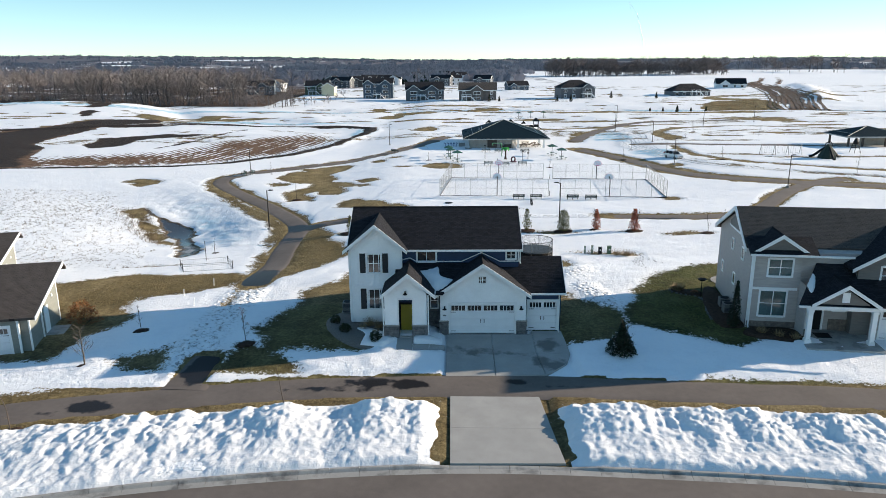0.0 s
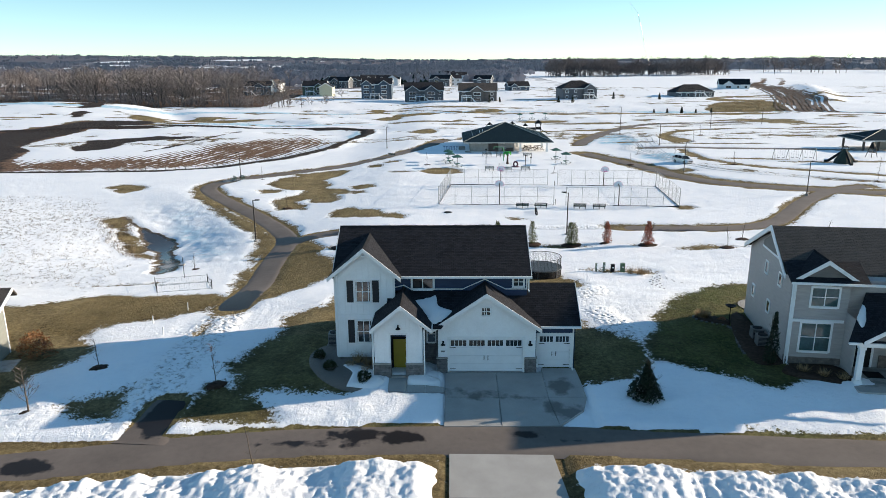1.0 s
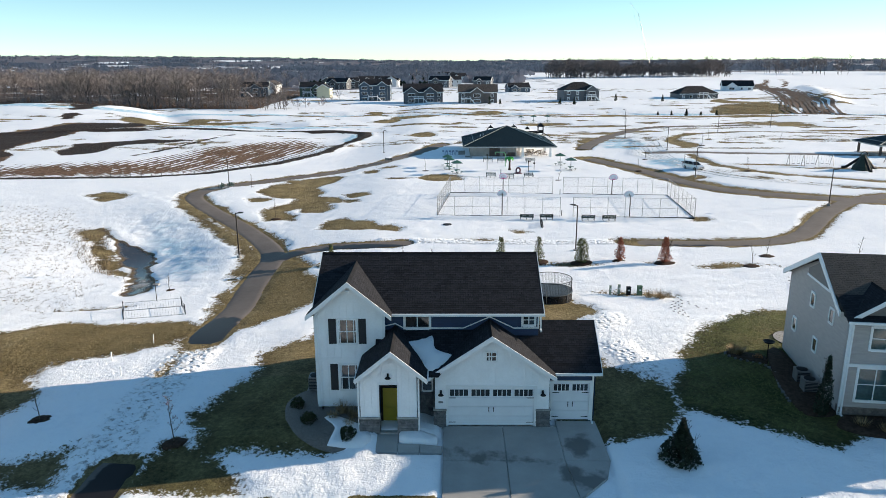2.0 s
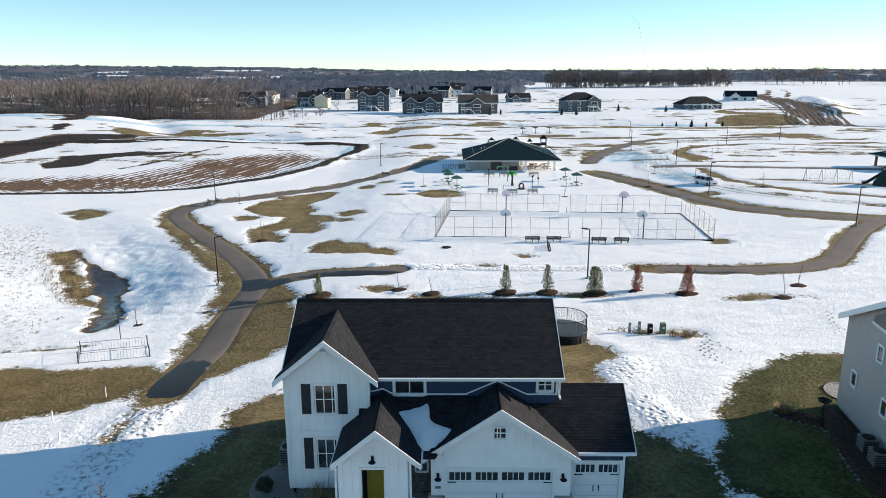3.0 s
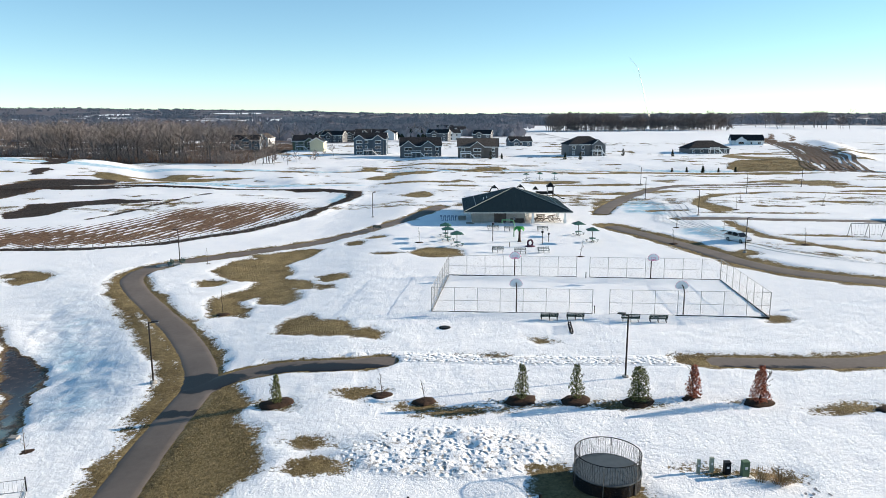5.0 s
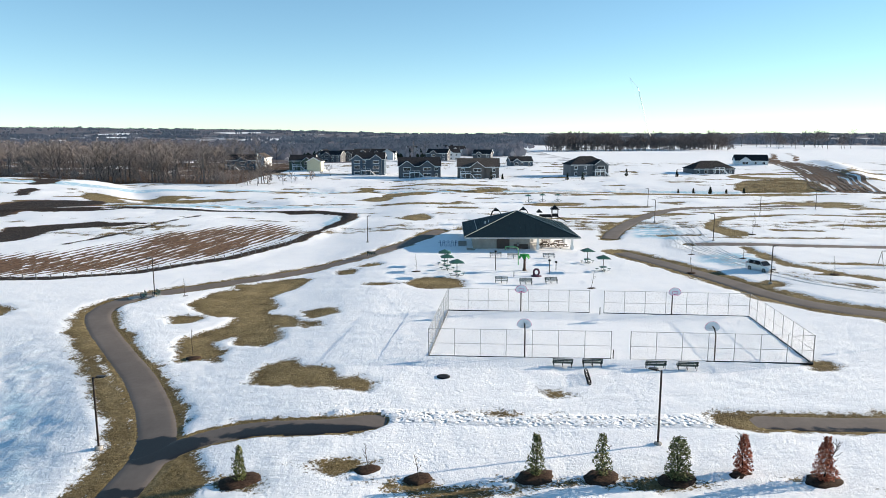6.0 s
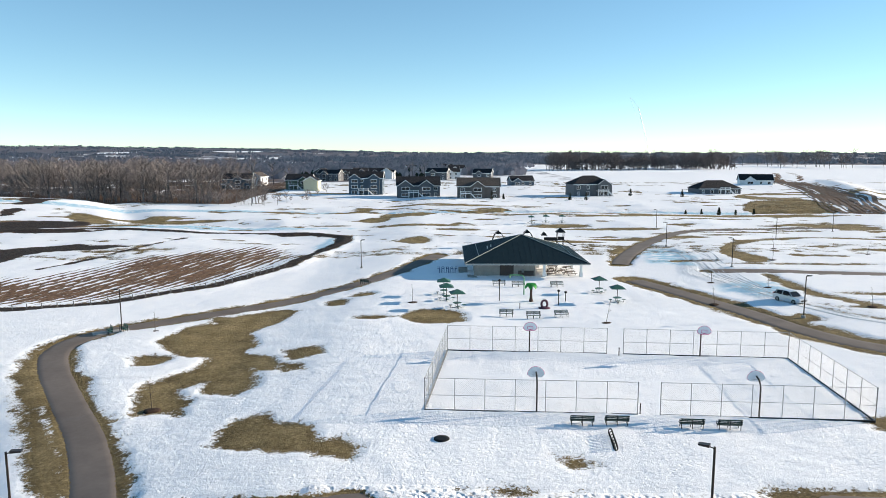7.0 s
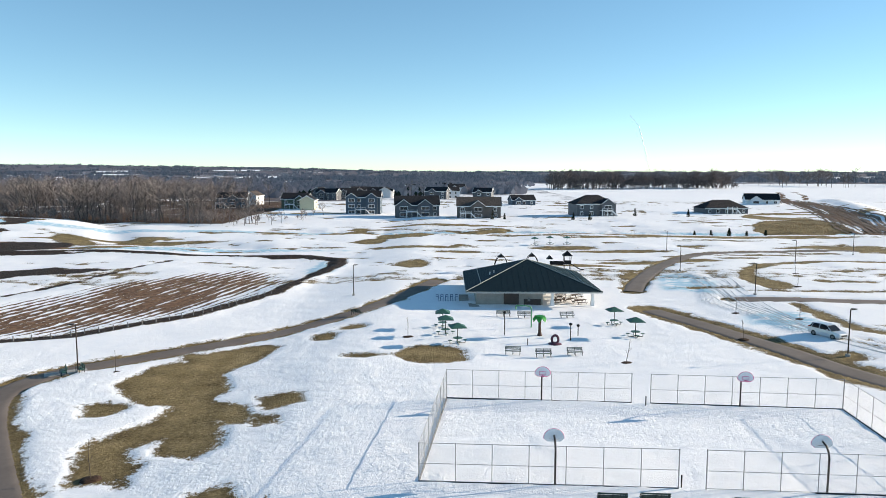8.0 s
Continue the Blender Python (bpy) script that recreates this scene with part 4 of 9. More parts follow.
def mud_tracks():
    """Brown churned lines along the unpaved road of the building land."""
    rnd = random.Random(29)
    V, F = [], []
    mid = np.array(smooth_line([(262, 640), (226, 520), (206, 450), (182, 384), (162, 338), (154, 312), (172, 297), (250, 281), (400, 268)], 2.5))
    d = np.gradient(mid, axis=0)
    d /= np.linalg.norm(d, axis=1)[:, None]
    side = np.stack([-d[:, 1], d[:, 0]], 1)
    for k in range(11):
        off = -11 + 2.2 * k + rnd.uniform(-0.5, 0.5)
        a, b = rnd.randrange(0, len(mid) // 5), rnd.randrange(len(mid) * 3 // 4, len(mid))
        line = (mid + side * (off + 1.6 * fbm(mid[:, 0] + k * 37, mid[:, 1], 0.03, 2, 92))[:, None])[a:b]
        w = side[a:b] * (0.25 + 0.75 * np.clip(0.5 + 2 * fbm(line[:, 0], line[:, 1] + k * 20, 0.06, 3, 93), 0, 1))[:, None]
        n, m = len(line), len(V)
        for q in (line - w, line + w):
            V += [(*p, h) for p, h in zip(q, base_height(q[:, 0], q[:, 1]) + 0.2)]
        F += [(m + i, m + i + 1, m + n + i + 1, m + n + i) for i in range(n - 1)]
    me = raw_mesh("mud_tracks", np.array(V), np.array(F)[:, ::-1], plain("road_mud", (0.14, 0.095, 0.07), 0.8, 0.2, 0, 0.5, 0.3, local=False))
    tagged(new("mud_tracks", me), "dark brown mud lines along the unpaved road", "tracks", kind="stuff")


mud_tracks()


def street_and_kerb():
    pts = np.array(smooth_line(STREET[::2], 0.75))
    V, F = [], []
    for i, (px, py) in enumerate(pts):
        for w in (0.45, 1.5, 3.2, 5.5, 8.0):
            V.append((px, py - w, -0.62 - 0.0 + 0.05 * math.sin(w / 8 * math.pi)))
    n = 5
    for i in range(len(pts) - 1):
        for j in range(n - 1):
            F.append((i * n + j, i * n + j + 1, (i + 1) * n + j + 1, (i + 1) * n + j))
    me = raw_mesh("road", np.array(V), np.array(F), M_ASPHALT)
    set_attr(me, "wet", np.full(len(V), -1.5))
    road = tagged(new("road", me), "dry grey asphalt residential street", "road", kind="structure")
    kerb = tagged(new("kerb"), "concrete kerb and gutter along the street, jointed", "kerb", kind="structure")
    line = np.array(smooth_line(STREET[::2], 2.6))
    prof = [(-0.50, -0.615), (-0.50, -0.75), (0.30, -0.75), (0.30, -0.485), (0.16, -0.485), (0.10, -0.52), (0.0, -0.60)]
    for (ax, ay), (bx, by) in zip(line, line[1:]):
        if not -34 < ax < 34:
            continue
        s = Shape()
        dx, dy = bx - ax, by - ay
        ln = math.hypot(dx, dy)
        nx, ny = -dy / ln, dx / ln
        g = 0.008 / ln
        k = len(s.v)
        for u in (g, 1 - g):
            for o, z in prof:
                drop = 0.10 if -0.6 < ax + dx * u < 6.8 and o > -0.4 and z > -0.7 else 0.0
                s.v.append((ax + dx * u + nx * o, ay + dy * u + ny * o, z - drop * (z + 0.62) / 0.135 if z > -0.61 else z))
        m = len(prof)
        s.f += [tuple(range(m)), tuple(range(2 * m - 1, m - 1, -1))] + [(i, i + m, (i + 1) % m + m, (i + 1) % m) for i in range(m)]
        part("kerb_stone", s, M_KERB, kerb)


street_and_kerb()


def slabs(name, label, category, cells, wet=()):
    """Concrete poured in slabs with open joints. cells: outlines in the plan."""
    root = tagged(new(name), label, category, kind="structure")
    for outline in cells:
        c = np.mean(np.array(outline), axis=0)
        s = Shape()
        ring = [tuple(np.array(p) + (c - np.array(p)) / np.linalg.norm(c - np.array(p)) * 0.016) for p in outline]
        # subdivide the top so that stains can follow the slab
        n = 8
        A, B, C, D = [np.array(p) for p in ring]
        k = len(s.v)
        for j in range(n + 1):
            for i in range(n + 1):
                p = (A * (1 - i / n) + B * i / n) * (1 - j / n) + (D * (1 - i / n) + C * i / n) * j / n
                s.v.append((p[0], p[1], level(*p) + 0.0))
        s.f += [(k + j * (n + 1) + i, k + j * (n + 1) + i + 1, k + (j + 1) * (n + 1) + i + 1, k + (j + 1) * (n + 1) + i) for j in range(n) for i in range(n)]
        top = [s.v[0], s.v[n], s.v[(n + 1) ** 2 - 1], s.v[n * (n + 1)]]
        for a, b in zip(top, top[1:] + top[:1]):
            s.poly([a, b, (b[0], b[1], b[2] - 0.15), (a[0], a[1], a[2] - 0.15)])
        ob = part("slab", s, M_CONC, root)
        v = np.array(s.v)
        wv = np.full(len(v), -2.0)
        for cx, cy, rx, ry in wet:
            wv = np.maximum(wv, oval(v[:, 0], v[:, 1], cx, cy, rx, ry))
        set_attr(ob.data, "wet", wv)
    return root


slabs("driveway_apron", "pale concrete driveway apron swept clear of snow", "driveway",
      [[(0.0, 32.55), (6.15, 32.55), (5.9, 36.2), (0.0, 36.3)], [(0.0, 36.3), (5.9, 36.2), (5.65, 40.15), (0.0, 40.25)]])
slabs("driveway", "concrete driveway with damp stains in front of the garage", "driveway",
      [[(-0.3, 43.2), (3.1, 43.2), (3.1, 46.3), (-0.3, 46.3)], [(3.1, 43.2), (6.5, 43.3), (6.2, 46.3), (3.1, 46.3)], [(6.5, 43.3), (8.2, 45.0), (8.6, 46.3), (6.2, 46.3)],
       [(-0.3, 46.3), (3.1, 46.3), (3.1, 49.6), (-0.3, 49.6)], [(3.1, 46.3), (6.2, 46.3), (6.2, 49.6), (3.1, 49.6)], [(6.2, 46.3), (8.6, 46.3), (8.5, 50.25), (6.2, 50.25)]],
      [(2.0, 46.6, 2.4, 0.55), (0.2, 47.2, 1.0, 0.3), (4.2, 46.3, 1.4, 0.3), (7.2, 47.6, 0.9, 1.2), (7.6, 44.6, 1.1, 0.9), (6.4, 45.2, 0.8, 0.9)])
slabs("front_walk", "concrete front walk leading to the porch", "walk",
      [[(-3.95, 46.95), (-2.75, 46.95), (-2.75, 48.35), (-3.95, 48.35)], [(-2.75, 46.95), (-1.55, 46.95), (-1.55, 47.55), (-2.75, 47.55)], [(-1.55, 46.95), (-0.34, 46.95), (-0.34, 47.55), (-1.55, 47.55)]])


# ---- ploughed banks along the street ----
def snow_bank(x0, x1, label, seed):
    nx, ny = int((x1 - x0) / 0.10), 62
    u, w = np.meshgrid(np.linspace(0, 1, nx), np.linspace(0, 1, ny))
    x = x0 + (x1 - x0) * u
    kerb_y = np.interp(x, [p[0] for p in STREET], [p[1] for p in STREET]) + 0.16
    back = np.interp(x, [p[0] for p in TRAIL], [p[1] for p in TRAIL]) - 2.35 + 0.7 * fbm(x, x * 0, 0.28, 3, seed)
    y = kerb_y + (back - kerb_y) * w + 0.12 * fbm(x, w * 6, 0.8, 3, seed + 4)
    ends = step(0, 1.3, x - x0 + 0.6 * fbm(y, y * 0, 0.9, 3, seed + 8)) * step(0, 1.3, x1 - x + 0.6 * fbm(y, y * 0, 0.9, 3, seed + 8))
    crest = 0.70 + 1.35 * fbm(x, x * 0 + 3, 0.30, 4, seed + 1, 0.55)
    prof = np.clip(0.28 * step(0, 0.10, w) + 0.72 * step(0.16, 0.74, w), 0, 1) * (1 - step(0.84, 1.0, w + 0.10 * fbm(x, y, 0.9, 3, seed + 7)))
    rough = np.clip(0.75 + 1.8 * fbm(x, y, 0.22, 2, seed + 5), 0.35, 1.2)
    lump = 0.46 * fbm(x, y, 0.42, 3, seed + 2, 0.55)
    # broken clods thrown up by the plough
    bx, by = x + 0.5 * fbm(x, y, 1.1, 2, seed + 9), y + 0.5 * fbm(x, y, 1.1, 2, seed + 12)
    lump = lump + 0.55 * rough * (0.62 * np.abs(fbm(bx, by, 0.95, 3, seed + 3, 0.6)) + 0.42 * np.abs(fbm(bx, by, 2.3, 3, seed + 6, 0.6))) - 0.16 * rough
    lump = lump + 0.14 * fbm(x, y, 4.2, 2, seed + 10)
    side = step(0.0, 0.10, w) * step(0.0, 0.10, 1 - w)
    z = -0.5 + ends ** 0.5 * (prof * crest * 0.8 + lump * side * (0.35 + prof)) + 0.06 * side * ends - 0.12 * (1 - side * ends)
    i = np.arange((nx - 1) * (ny - 1))
    k = (i // (nx - 1)) * nx + i % (nx - 1)
    me = raw_mesh("snow_bank", np.stack([x.ravel(), y.ravel(), z.ravel()], 1), np.stack([k, k + 1, k + nx + 1, k + nx], 1), M_SNOW)
    return tagged(new("snow_bank", me), label, "snow", kind="stuff")


snow_bank(-60, -0.55, "long lumpy bank of ploughed snow along the kerb", 101)
snow_bank(6.45, 60, "ploughed snow bank between the kerb and the trail", 131)
# ---- houses ----
def window_unit(parent, cx, z0, z1, w, y, lights=(1, 2), trim=0.10, name="window", turn=None, glass=None):
    """A window in a wall that faces -y: casing, panes and bars. turn: pose for walls that face another way."""
    h = new(name)
    h.parent = parent
    h.matrix_basis = turn if turn is not None else Matrix.Identity(4)
    f = Shape()
    f.box(cx - w / 2 - trim, cx - w / 2, y - 0.05, y + 0.02, z0 - trim, z1 + trim).box(cx + w / 2, cx + w / 2 + trim, y - 0.05, y + 0.02, z0 - trim, z1 + trim)
    f.box(cx - w / 2, cx + w / 2, y - 0.05, y + 0.02, z1, z1 + trim * 1.3)
    part("window_frame", f, M_TRIM, h)
    part("window_sill", Shape().box(cx - w / 2, cx + w / 2, y - 0.07, y + 0.02, z0 - trim * 1.2, z0), M_TRIM, h)
    nx, nz = lights
    bars = Shape()
    for i in range(1, nx):
        xx = cx - w / 2 + w * i / nx
        bars.box(xx - 0.03, xx + 0.03, y - 0.03, y + 0.01, z0, z1)
    for j in range(1, nz):
        zz = z0 + (z1 - z0) * j / nz
        bars.box(cx - w / 2, cx + w / 2, y - 0.025, y + 0.008, zz - 0.025, zz + 0.025)
    if bars.f:
        part("sash_bar", bars, M_TRIM, h)
    for i in range(nx):
        for j in range(nz):
            part("pane", Shape().box(cx - w / 2 + w * i / nx + 0.012, cx - w / 2 + w * (i + 1) / nx - 0.012, y - 0.012, y + 0.0, z0 + (z1 - z0) * j / nz + 0.012, z0 + (z1 - z0) * (j + 1) / nz - 0.012), glass or M_GLASS, h)
    return h


def shutter(parent, x, z0, z1, w, y):
    sh = part("shutter", Shape().box(x - w / 2, x + w / 2, y - 0.04, y + 0.01, z0, z1), M_SHUTTER, parent, "charcoal louvred shutter")
    n = int((z1 - z0) / 0.12)
    for i in range(1, n):
        zz = z0 + (z1 - z0) * i / n
        part("louvre", Shape().box(x - w / 2 + 0.05, x + w / 2 - 0.05, y - 0.055, y - 0.035, zz - 0.02, zz + 0.02), M_SHUTTER, sh)
    return sh


def battens(s, x0, x1, y, z0, top, pitch=0.405):
    """Upright battens on the wall s, which faces -y; top(x) is their upper end."""
    x = x0 + pitch / 2
    while x < x1:
        part("batten", Shape().box(x - 0.024, x + 0.024, y - 0.03, y + 0.01, z0, top(x)), M_WHITE, s)
        x += pitch


def stone_base(parent, x0, x1, y0, y1, z0, z1, mat, seed):
    """Ledge stones laid in courses round a pier's visible faces."""
    rnd = random.Random(seed)
    root = part("stone_veneer", Shape().box(x0 + 0.03, x1 - 0.03, y0 + 0.03, y1 - 0.03, z0, z1 - 0.07), mat, parent)
    part("stone_cap", Shape().box(x0 - 0.05, x1 + 0.05, y0 - 0.05, y1 + 0.02, z1 - 0.07, z1), M_CONC, root)
    z = z0
    while z < z1 - 0.1:
        h = min(rnd.uniform(0.09, 0.17), z1 - 0.075 - z)
        x = x0
        while x < x1 - 0.04:
            w = min(rnd.uniform(0.18, 0.42), x1 - x)
            d = rnd.uniform(0.0, 0.035)
            part("stone", Shape().box(x + 0.006, x + w - 0.006, y0 - d, y0 + 0.05, z + 0.006, z + h - 0.006), mat, root)
            x += w
        for side in (x0, x1):
            y = y0
            while y < y1 - 0.1:
                w = min(rnd.uniform(0.2, 0.4), y1 - y)
                d = rnd.uniform(0.0, 0.03)
                lo, hi = (side - d, side + 0.04) if side == x0 else (side - 0.04, side + d)
                part("stone", Shape().box(lo, hi, y + 0.006, y + w - 0.006, z + 0.006, z + h - 0.006), mat, root)
                y += w
        z += h
    return root


def garage_door(parent, x0, x1, z0, z1, y, lights):
    """A carriage door: panels, strap hinges, pulls and a row of small panes."""
    d = new("garage_door")
    d.parent = parent
    w = (x1 - x0)
    part("casing", Shape().box(x0 - 0.14, x0, y - 0.05, y + 0.05, z0, z1 + 0.16).box(x1, x1 + 0.14, y - 0.05, y + 0.05, z0, z1 + 0.16).box(x0, x1, y - 0.05, y + 0.05, z1, z1 + 0.16), M_TRIM, d)
    rows = 4
    for i in range(rows):
        a, b = z0 + (z1 - z0) * i / rows, z0 + (z1 - z0) * (i + 1) / rows
        s = Shape().box(x0, x1, y + 0.03, y + 0.08, a + 0.006, b - 0.006)
        if i < rows - 1:
            n = round(w / 0.6)
            for k in range(n):
                s.box(x0 + w * k / n + 0.07, x0 + w * (k + 1) / n - 0.07, y + 0.018, y + 0.032, a + 0.02, b - 0.02)
        part("door_panel", s, M_DOORWHITE, d)
    a, b = z0 + (z1 - z0) * 0.775 + 0.03, z1 - 0.10
    for k in range(lights):
        gx0, gx1 = x0 + w * k / lights + 0.10, x0 + w * (k + 1) / lights - 0.10
        part("pane", Shape().box(gx0, gx1, y + 0.020, y + 0.034, a, b), M_GLASS, d)
        for q in range(1, 4):
            xx = gx0 + (gx1 - gx0) * q / 4
            part("muntin", Shape().box(xx - 0.02, xx + 0.02, y + 0.008, y + 0.022, a, b), M_DOORWHITE, d)
    for zz in (z0 + 0.2, z1 - 0.62):
        for xa, xb in ((x0 + 0.03, x0 + 0.42), (x1 - 0.42, x1 - 0.03)):
            part("hinge", Shape().box(xa, xb, y + 0.012, y + 0.03, zz - 0.02, zz + 0.02), M_BLACK, d)
    for xx in ((x0 + x1) / 2 - 0.13, (x0 + x1) / 2 + 0.13):
        part("pull", Shape().box(xx - 0.02, xx + 0.02, y - 0.02, y + 0.03, z0 + 0.85, z0 + 1.15), M_BLACK, d)
    return d


def wall_lamp(parent, x, y, z):
    s = Shape().box(x - 0.06, x + 0.06, y - 0.03, y + 0.01, z - 0.1, z + 0.16)
    s.path([(x, y, z + 0.1), (x, y - 0.16, z + 0.2), (x, y - 0.24, z + 0.12)], 0.018)
    s.lathe([(0.17, -0.02), (0.14, 0.02), (0.06, 0.08), (0.03, 0.16)], 10, (x, y - 0.24, z - 0.02))
    return part("wall_lamp", s, M_BLACK, parent, "black barn-style wall lamp")


def gable_roof(parent, cx, half, z_eave, z_ridge, y_front, y_eave_back, y_ridge_back, mat=None, thick=0.2, name="roof"):
    """Two slopes whose ridge runs back from a front gable."""
    mat = mat or M_ROOF
    for s in (-1, 1):
        q = [(cx + s * half, y_front, z_eave), (cx + s * half, y_eave_back, z_eave), (cx, y_ridge_back, z_ridge), (cx, y_front, z_ridge)]
        part(name, Shape().slab(q, thick), mat, parent)
        # barge board
        b = Shape()
        e, r = (cx + s * (half + 0.02), z_eave), (cx, z_ridge + 0.02)
        b.prism([(e[0], e[1] + 0.01), (r[0], r[1] + 0.0), (r[0], r[1] - 0.30), (e[0], e[1] - 0.26)], 1, y_front - 0.05, y_front)
        part("barge_board", b, M_TRIM, parent)
    part("ridge_cap", Shape().prism([(cx - 0.14, z_ridge - 0.10), (cx, z_ridge + 0.025), (cx + 0.14, z_ridge - 0.10)], 1, y_front, y_ridge_back), mat, parent)


def gutter(parent, x0, x1, y, z):
    part("gutter", Shape().box(x0, x1, y - 0.12, y + 0.02, z - 0.17, z - 0.03), M_TRIM, parent)


def downpipe(parent, x, y, z0, z1):
    part("downpipe", Shape().box(x - 0.045, x + 0.045, y - 0.09, y - 0.01, z0 + 0.15, z1).box(x - 0.045, x + 0.045, y - 0.42, y - 0.01, z0 + 0.06, z0 + 0.15), M_TRIM, parent)


def white_house():
    h = thing("house", "two-storey white board-and-batten house with navy siding and dark shingle roof", "house")
    gz = -0.3
    # walls
    part("wall", Shape().prism([(51.95, gz), (59.2, gz), (59.2, 6.4), (55.97, 8.25), (51.95, 6.0)], 0, -7.65, 5.3), M_BLUE, h, "navy lap-sided main wall")
    wing = Shape().prism([(-7.7, gz), (-3.72, gz), (-3.72, 6.2), (-5.71, 7.95), (-7.7, 6.2)], 1, 51.3, 55.0)
    slope = lambda x: 7.9 - abs(x + 5.71) * 0.86
    wing.box(-7.74, -3.68, 51.265, 51.30, 3.28, 3.44)
    wing = part("wall", wing, M_WHITE, h, "white board-and-batten gable wall")
    battens(wing, -7.7, -3.72, 51.3, gz, slope)
    part("corner_trim", Shape().box(-7.75, -7.6, 51.25, 51.42, gz, 6.2), M_TRIM, h)
    part("corner_trim", Shape().box(-3.82, -3.67, 51.25, 51.42, gz, 6.2), M_TRIM, h)
    part("foundation", Shape().box(-7.72, -3.7, 51.28, 51.5, gz - 0.3, 0.32), M_CONC, h)
    gar = Shape().prism([(-0.75, gz), (0.0, gz), (0.0, 2.34), (4.88, 2.34), (4.88, gz), (5.72, gz), (5.72, 3.1), (2.43, 5.35), (-0.75, 3.1)], 1, 49.6, 49.9)
    gar.box(-0.75, -0.55, 49.9, 51.95, gz, 3.1)
    gar = part("wall", gar, M_WHITE, h, "white board-and-batten garage wall")
    battens(gar, -0.75, 5.72, 49.6, 2.52, lambda x: 5.25 - abs(x - 2.43) * 0.68)
    part("wall", Shape().prism([(5.72, gz), (5.98, gz), (5.98, 2.34), (8.12, 2.34), (8.12, gz), (8.42, gz), (8.42, 3.1), (5.72, 3.1)], 1, 50.28, 50.55), M_BLUE, h, "navy side garage wall")
    part("wall", Shape().prism([(50.28, gz), (55.4, gz), (55.4, 3.1), (52.85, 4.98), (50.28, 3.1)], 0, 8.2, 8.44), M_BLUE, h, "navy side garage wall")
    part("wall", Shape().box(5.3, 8.42, 55.2, 55.42, gz, 3.1), M_BLUE, h, "navy side garage wall")
    por = Shape().prism([(-4.85, gz), (-1.75, gz), (-1.75, 3.5), (-3.1, 5.0), (-4.85, 3.5)], 1, 49.7, 51.6)
    part("wall", por, M_BLUE, h, "dark recessed entry wall")
    # open porch front with its two piers
    pf = Shape()
    pf.prism([(-4.85, 1.15), (-3.82, 1.15), (-3.82, 3.15), (-2.78, 3.15), (-2.78, 1.15), (-1.75, 1.15), (-1.75, 3.6), (-3.1, 4.98), (-4.85, 3.6)], 1, 48.4, 48.75)
    pf = part("porch_front", pf, M_WHITE, h, "white board-and-batten porch gable")
    battens(pf, -4.85, -3.85, 48.4, 1.15, lambda x: 4.9 - abs(x + 3.1) * 0.82)
    battens(pf, -2.78, -1.75, 48.4, 1.15, lambda x: 4.9 - abs(x + 3.1) * 0.82)
    battens(pf, -3.85, -2.78, 48.4, 3.2, lambda x: 4.9 - abs(x + 3.1) * 0.82)
    part("porch_side", Shape().box(-4.85, -4.7, 48.75, 51.3, gz, 3.5), M_WHITE, h)
    part("porch_side", Shape().box(-1.9, -1.75, 48.75, 49.7, 1.15, 3.5), M_WHITE, h)
    stone_base(h, -4.92, -3.80, 48.32, 48.85, -0.1, 1.18, M_STONE, 1)
    stone_base(h, -2.80, -1.68, 48.32, 48.85, -0.1, 1.18, M_STONE, 2)
    stone_base(h, -1.7, -0.78, 50.6, 51.0, -0.1, 3.1, M_STONE, 3)
    stone_base(h, -0.82, -0.14, 49.52, 49.8, -0.1, 1.05, M_STONE, 4)
    stone_base(h, 5.02, 5.78, 49.52, 49.8, -0.1, 1.05, M_STONE, 5)
    part("porch_floor", Shape().box(-4.7, -1.9, 48.35, 49.75, -0.2, 0.24), M_CONC, h)
    d = new("front_door")
    d.parent = h
    part("door_leaf", Shape().box(-3.72, -2.80, 49.62, 49.70, 0.24, 2.35).box(-3.6, -2.92, 49.60, 49.63, 1.3, 2.2).box(-3.6, -2.92, 49.60, 49.63, 0.4, 1.15), M_YELLOW, d, "olive-yellow panelled front door")
    part("door_frame", Shape().box(-3.84, -3.72, 49.58, 49.70, 0.24, 2.47).box(-2.80, -2.68, 49.58, 49.70, 0.24, 2.47).box(-3.72, -2.80, 49.58, 49.70, 2.35, 2.47), M_BLACK, d)
    part("door_handle", Shape().tube((-2.9, 49.55, 1.2), (-2.9, 49.55, 1.5), 0.02), M_BLACK, d)
    part("door_frame", Shape().box(-3.90, -3.80, 48.36, 48.40, 0.2, 3.25).box(-2.80, -2.70, 48.36, 48.40, 0.2, 3.25).box(-3.80, -2.80, 48.36, 48.40, 3.13, 3.25), M_TRIM, h)
    # roofs
    f, b, r = 51.55, 59.6, 55.97
    part("roof", Shape().slab([(-7.93, f, 6.12), (5.55, f, 6.12), (5.55, r, 8.57), (-7.93, r, 8.57)]), M_ROOF, h, "dark charcoal shingle roof slope")
    part("roof", Shape().slab([(5.55, b, 6.56), (-7.93, b, 6.56), (-7.93, r, 8.57), (5.55, r, 8.57)]), M_ROOF, h, "dark charcoal shingle roof slope")
    part("ridge_cap", Shape().prism([(r - 0.16, 8.50), (r, 8.60), (r + 0.16, 8.50)], 0, -7.93, 5.55), M_ROOF, h)
    for x in (-7.97, 5.55):
        part("barge_board", Shape().prism([(f, 6.13), (r, 8.58), (b, 6.57), (b, 6.32), (r, 8.33), (f, 5.88)], 0, x, x + 0.04), M_TRIM, h)
    gable_roof(h, -5.72, 2.45, 6.15, 8.2, 50.9, 51.62, 55.35)
